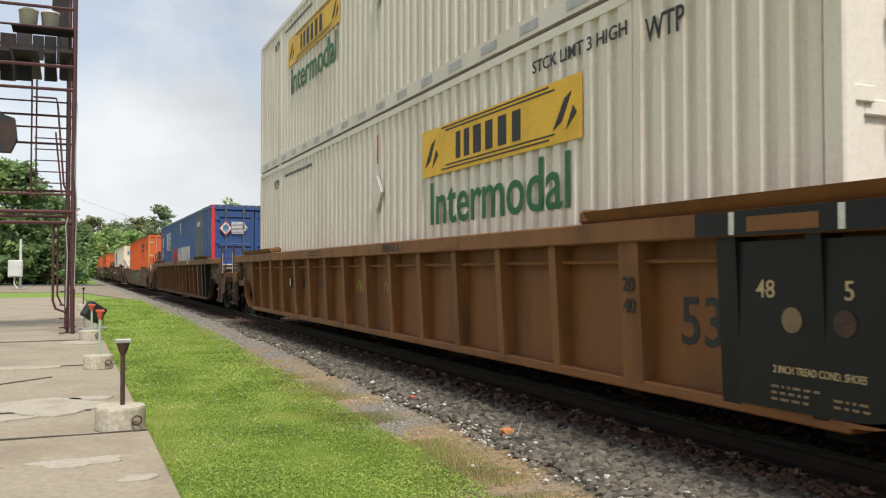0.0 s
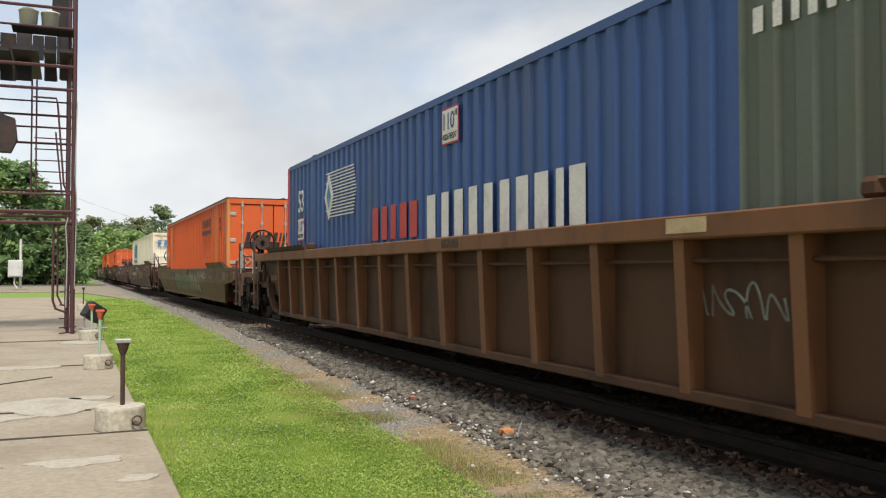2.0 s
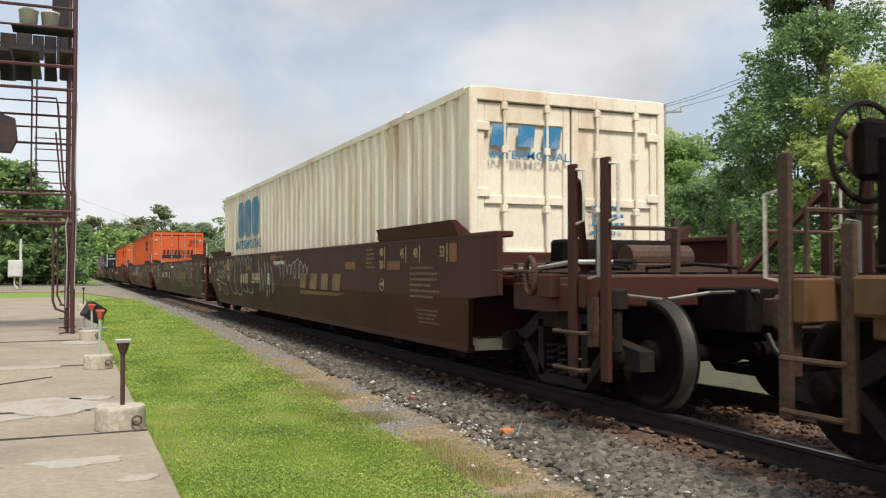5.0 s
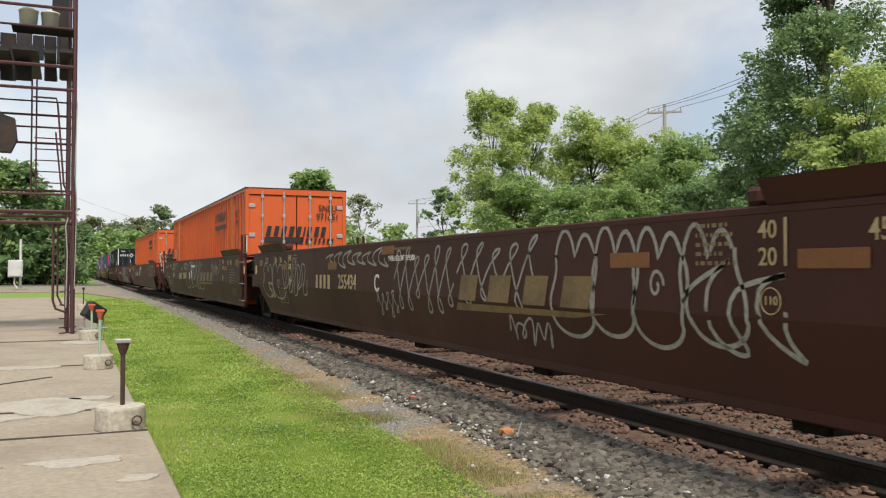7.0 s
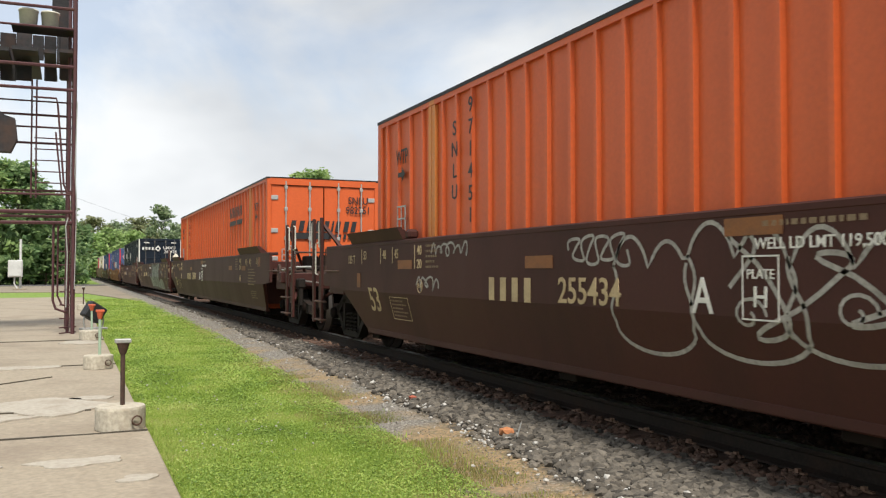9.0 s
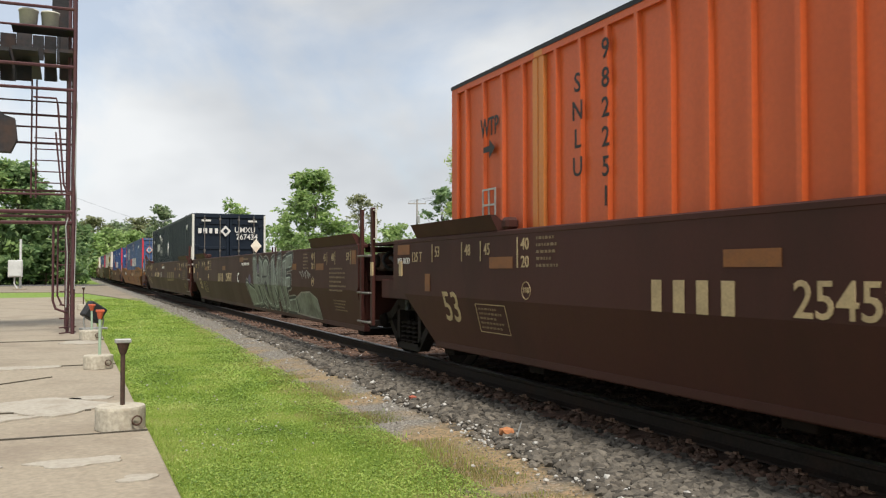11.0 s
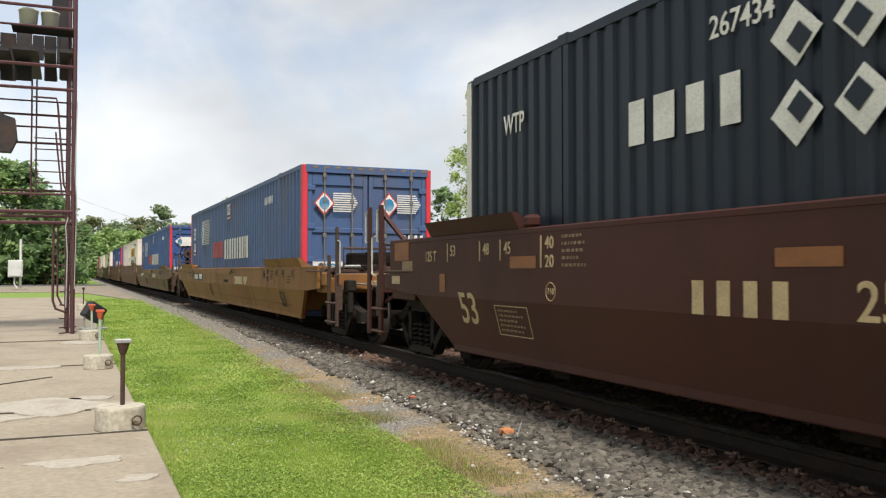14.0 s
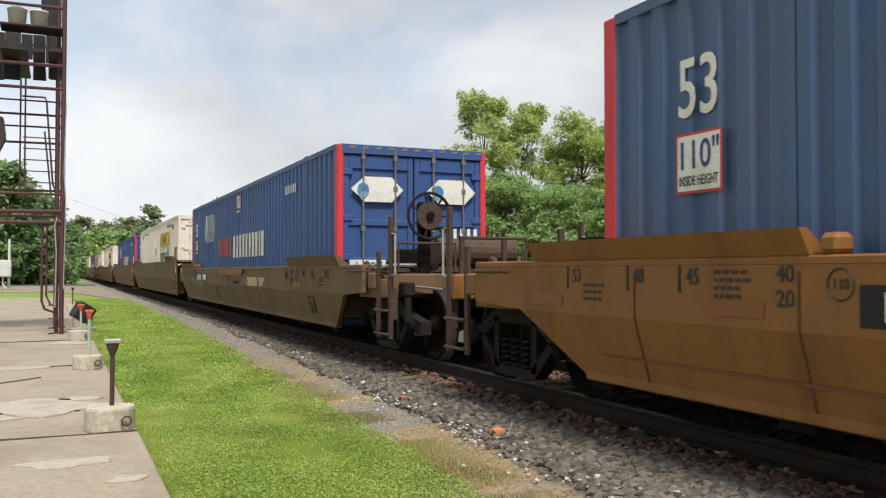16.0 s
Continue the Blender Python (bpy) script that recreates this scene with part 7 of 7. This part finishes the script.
def crown_mesh(clumps, per, leaf, mat, seed, name="crown"):
    """Leaves as small folded blades gathered in clumps (x, y, z, r)."""
    q = np.random.default_rng(seed)
    vs = []
    for cx, cy, cz, r in clumps:
        twigs = max(3, int(per * r * r / 14))
        d = q.normal(size=(twigs, 3))
        d /= np.linalg.norm(d, axis=1)[:, None]
        mid = np.array([cx, cy, cz]) + d * r * q.uniform(0.15, 1.12, (twigs, 1)) ** 0.6 * np.array([1, 1, 0.8])
        n = twigs * 14
        c = np.repeat(mid, 14, axis=0) + np.clip(q.normal(size=(n, 3)), -1.8, 1.8) * (0.10 * r + 0.7 * leaf) * np.array([1, 1, 0.6])
        a = q.normal(size=(n, 3)) + np.repeat(d, 14, axis=0) * 0.8
        a[:, 2] = a[:, 2] * 0.5 - 0.35
        a /= np.linalg.norm(a, axis=1)[:, None]
        b = np.cross(a, q.normal(size=(n, 3)) * 0.7 + np.array([0, 0, 1.0]))
        b /= np.linalg.norm(b, axis=1)[:, None]
        s = leaf * q.uniform(0.55, 1.25, n)[:, None]
        vs.append(np.stack([c - a * s * 0.8, c + b * s * 0.5, c + a * s, c - b * s * 0.5], 1).reshape(-1, 3))
    return fast_mesh(name, np.concatenate(vs), 4, mat)


def tree(x, y, height, spread, mat, label, seed, leaf=0.16, per=190, low=0.25, trunk=0.16, clumps=26, cone=0.0, name="tree"):
    """A tapered trunk, limbs to each clump of leaves, and an uneven crown."""
    rng = random.Random(seed)
    t = thing(name, label, "tree" if name == "tree" else "bush", "trees and bushes beyond the railway")
    t.location = (x, y, LAWN)
    cl = []
    for i in range(clumps):
        h = low + (1 - low) * rng.random() ** 0.8
        w = spread * math.sin(math.pi * min(0.97, 0.22 + 0.72 * (h - low) / (1 - low))) ** 0.7 * rng.uniform(0.35, 1.05)
        w *= 1 - cone * (h - low) / (1 - low)
        a = rng.uniform(0, 2 * math.pi)
        cl.append((w * math.cos(a), w * math.sin(a), h * height * 0.95, spread * rng.uniform(0.16, 0.32) * (1 - 0.35 * cone * h)))
    for i in range(max(4, clumps // 5)):
        a, w = rng.uniform(0, 6.28), spread * rng.uniform(0, 0.5) * (1 - 0.7 * cone)
        cl.append((w * math.cos(a), w * math.sin(a), height * rng.uniform(0.86, 1.0), spread * rng.uniform(0.13, 0.22)))
    bend = [Vector((rng.gauss(0, 0.05) * i * spread * 0.3, rng.gauss(0, 0.05) * i * spread * 0.3, height * 0.8 * i / 6)) for i in range(7)]
    s = Shape()
    for i in range(6):
        s.cyl(bend[i], bend[i + 1], trunk * (1 - i / 7), 8, trunk * (1 - (i + 1) / 7))
    part("trunk", s, bark, t)
    for c in cl[::3]:
        e = Vector(c[:3])
        st = bend[min(6, max(1, int(6 * e.z / (height * 0.8) * 0.8)))]
        md = st.lerp(e, 0.5) + Vector((0, 0, -0.06 * height * rng.random()))
        part("limb", Shape().cyl(st, md, trunk * 0.24, 5, trunk * 0.14).cyl(md, e, trunk * 0.14, 5, trunk * 0.04), bark, t)
    part("crown", crown_mesh(cl, per, leaf, mat, seed), mat, t)
    return t


def spot(px, dist):
    a = radians(YAW) + math.atan((px - 784) / 1526)
    return dist * math.sin(a), dist * math.cos(a)


def plant(px, dist, top, wide, mat, label, seed, **kw):
    """A tree by its bearing, distance, height and width."""
    x, y = spot(px, dist)
    return tree(x, y, top - LAWN, wide, mat, label, seed, **kw)


D_ = "dark green leafy tree with dense crown"
L_ = "light yellow green leafy tree with loose crown"
plant(1462, 25, 12.0, 3.1, tones_dark, "tall dark green tree with dense drooping foliage", 1, leaf=0.075, per=1900, clumps=96, low=0.10, trunk=0.22, cone=0.55)
plant(1665, 28, 9.2, 2.4, tones_dark, D_, 63, leaf=0.08, per=1500, clumps=50, low=0.12, trunk=0.18)
plant(1522, 22.5, 6.2, 1.5, tones_light, "light yellow green young tree before a dark tree", 2, leaf=0.07, per=1500, clumps=34, low=0.35, trunk=0.1)
plant(1330, 28, 6.0, 1.7, tones_dark, D_, 3, leaf=0.075, per=1500, clumps=40, low=0.08, cone=0.4)
plant(1400, 29, 5.6, 2.2, tones_dark, D_, 4, leaf=0.075, per=1500, clumps=40, low=0.06)
plant(1500, 24, 4.6, 2.4, tones_mid, "mid green bush below a tall tree", 64, leaf=0.075, per=1500, clumps=34, low=0.06, name="bush")
plant(872, 41, 9.7, 2.2, tones_light, L_, 5, leaf=0.085, per=1250, clumps=68, low=0.12, trunk=0.12)
plant(948, 42, 9.3, 2.1, tones_light, L_, 6, leaf=0.085, per=1250, clumps=68, low=0.1, trunk=0.12)
plant(900, 39, 5.5, 2.4, tones_mid, "mid green bushy tree behind the railway", 7, leaf=0.085, per=1250, clumps=55, low=0.08)
plant(1050, 41, 8.2, 2.8, tones_light, L_, 8, leaf=0.085, per=1250, clumps=62, low=0.1)
plant(1135, 40, 7.3, 2.9, tones_light, L_, 9, leaf=0.085, per=1250, clumps=62, low=0.08)
plant(1215, 38, 6.6, 3.0, tones_mid, "mid green bushy tree behind the railway", 10, leaf=0.085, per=1250, clumps=62, low=0.06)
plant(1000, 37, 4.6, 2.2, tones_mid, "mid green bush behind the railway", 11, leaf=0.085, per=1250, clumps=52, low=0.05, name="bush")
plant(1100, 35, 4.4, 2.2, tones_mid, "mid green bush behind the railway", 12, leaf=0.085, per=1250, clumps=52, low=0.05, name="bush")
plant(1240, 33, 4.4, 2.2, tones_dark, "dark green bush behind the railway", 13, leaf=0.085, per=1250, clumps=52, low=0.05, name="bush")
plant(553, 76, 10.0, 2.9, tones_mid, "round-topped green tree far behind railway", 14, leaf=0.24, per=260, clumps=60, low=0.15)
plant(640, 92, 9.4, 2.4, tones_pale, "thin pale tree with sparse leaves", 15, leaf=0.2, per=60, clumps=26, low=0.3)
plant(785, 82, 9.0, 2.4, tones_dark, D_, 16, leaf=0.26, per=150, clumps=28, low=0.12)
plant(700, 84, 5.6, 3.0, tones_mid, "green bush far behind the railway", 17, leaf=0.26, per=130, clumps=22, low=0.05, name="bush")
plant(620, 80, 5.6, 3.0, tones_mid, "green bush far behind the railway", 18, leaf=0.26, per=130, clumps=22, low=0.05, name="bush")
plant(830, 60, 5.0, 2.2, tones_light, "yellow green bush behind the railway", 19, leaf=0.22, per=180, clumps=22, low=0.05, name="bush")
plant(420, 120, 10.6, 3.2, tones_mid, "distant round green leafy tree", 20, leaf=0.36, per=80, clumps=26, low=0.1)
plant(490, 110, 7.0, 4.0, tones_mid, "distant round green leafy tree", 21, leaf=0.36, per=80, clumps=26, low=0.05)
# The far and pale tones here paint haze onto the distant trees.
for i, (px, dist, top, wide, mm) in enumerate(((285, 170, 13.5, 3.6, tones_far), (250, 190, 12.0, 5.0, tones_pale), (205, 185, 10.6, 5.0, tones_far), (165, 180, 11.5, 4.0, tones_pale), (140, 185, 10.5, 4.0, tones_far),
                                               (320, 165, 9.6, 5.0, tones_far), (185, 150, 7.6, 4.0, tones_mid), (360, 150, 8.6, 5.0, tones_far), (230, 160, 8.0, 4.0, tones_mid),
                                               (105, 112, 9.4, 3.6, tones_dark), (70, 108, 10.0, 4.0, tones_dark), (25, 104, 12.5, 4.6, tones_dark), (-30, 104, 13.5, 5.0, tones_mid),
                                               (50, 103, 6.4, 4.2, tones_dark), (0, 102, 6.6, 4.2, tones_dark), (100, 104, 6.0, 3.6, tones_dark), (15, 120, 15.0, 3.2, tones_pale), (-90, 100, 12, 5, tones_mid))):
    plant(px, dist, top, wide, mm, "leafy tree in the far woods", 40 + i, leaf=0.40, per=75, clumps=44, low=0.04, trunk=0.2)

# far woods that close the horizon
rng = random.Random(77)
cl = []
for i in range(420):
    a = radians(rng.uniform(-75, 100))
    r = rng.uniform(235, 290)
    cl.append((r * math.sin(a), r * math.cos(a), rng.uniform(0.5, 8.5), rng.uniform(3.0, 6.0)))
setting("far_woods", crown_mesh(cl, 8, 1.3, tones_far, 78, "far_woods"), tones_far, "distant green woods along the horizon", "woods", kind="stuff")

# ---- utility poles and wires ----
pole_wood = material("grey weathered pole wood", (0.33, 0.31, 0.28), 0.9, 0, 0.25, 14, None, 3, 0, 0.4)
POLES = []
for px, dist, top, arm in ((1178, 63, 13.0, 1.2), (738, 116, 10.8, 1.2), (1700, 40, 13.0, 1.2)):
    x, y = spot(px, dist)
    p = thing("utility_pole", "grey wooden utility pole with crossarm and transformer", "utility pole", "utility poles")
    p.location = (x, y, LAWN)
    a = radians(YAW) + math.atan((px - 784) / 1526)
    side = Vector((math.cos(a), -math.sin(a), 0))
    part("mast", Shape().cyl((0, 0, 0), (0, 0, top - LAWN), 0.17, 12, 0.12), pole_wood, p)
    h = top - LAWN - 0.55
    arm_ob = part("crossarm", Shape().box(-arm, arm, -0.07, 0.07, -0.07, 0.07, 0.01), pole_wood, p)
    arm_ob.matrix_basis = Matrix.Translation((0, 0, h)) @ Matrix.Rotation(-a, 4, "Z")
    for k in (-1, -0.35, 1):
        q = side * arm * 0.92 * k
        part("insulator", Shape().cyl((q.x, q.y, h + 0.05), (q.x, q.y, h + 0.32), 0.05, 8, 0.03), galv, p)
    part("transformer", Shape().cyl((side.x * 0.05, side.y * 0.05 - 0.34, h - 2.6), (side.x * 0.05, side.y * 0.05 - 0.34, h - 1.7), 0.22, 12), galv, p)
    POLES.append([Vector((x, y, LAWN + h + 0.32)) + side * arm * 0.92 * k for k in (-1, -0.35, 1)] + [Vector((x, y, LAWN + h - 3.2))])
wire_black = material("black wire", (0.03, 0.03, 0.03), 0.6, 0, 0.1, 30, None, 3, 0, 0)


def wire(a, b, sag):
    pts = [a.lerp(b, i / 16) - Vector((0, 0, sag * 4 * (i / 16) * (1 - i / 16))) for i in range(17)]
    w = new("overhead_wire", Shape().tube(pts, 0.014, 5).mesh("overhead_wire", wire_black))
    tagged(w, "thin black overhead wire between utility poles", "wire", "overhead wires")


for k in range(4):
    wire(POLES[0][k], POLES[1][k], 1.0)
    wire(POLES[0][k], POLES[2][k], 0.6)
x, y = spot(120, 150)
wire(Vector((*spot(60, 110), 11.5)), Vector((*spot(330, 190), 9.2)), 0.5)


def motions():
    """The whole train rolls past at one speed; the wheels turn with it."""
    for ob, u, z in TRAIN:
        walk(ob, [(t, pose(XC, u - V * t, z)) for t in (0, 4, 8, 12, 16)])
    for w, where, r in SPIN:
        walk(w, [(k / FPS, pose(*where, math.degrees(V * k / FPS / r) % 360)) for k in range(0, int(16 * FPS) + 1)])


motions()
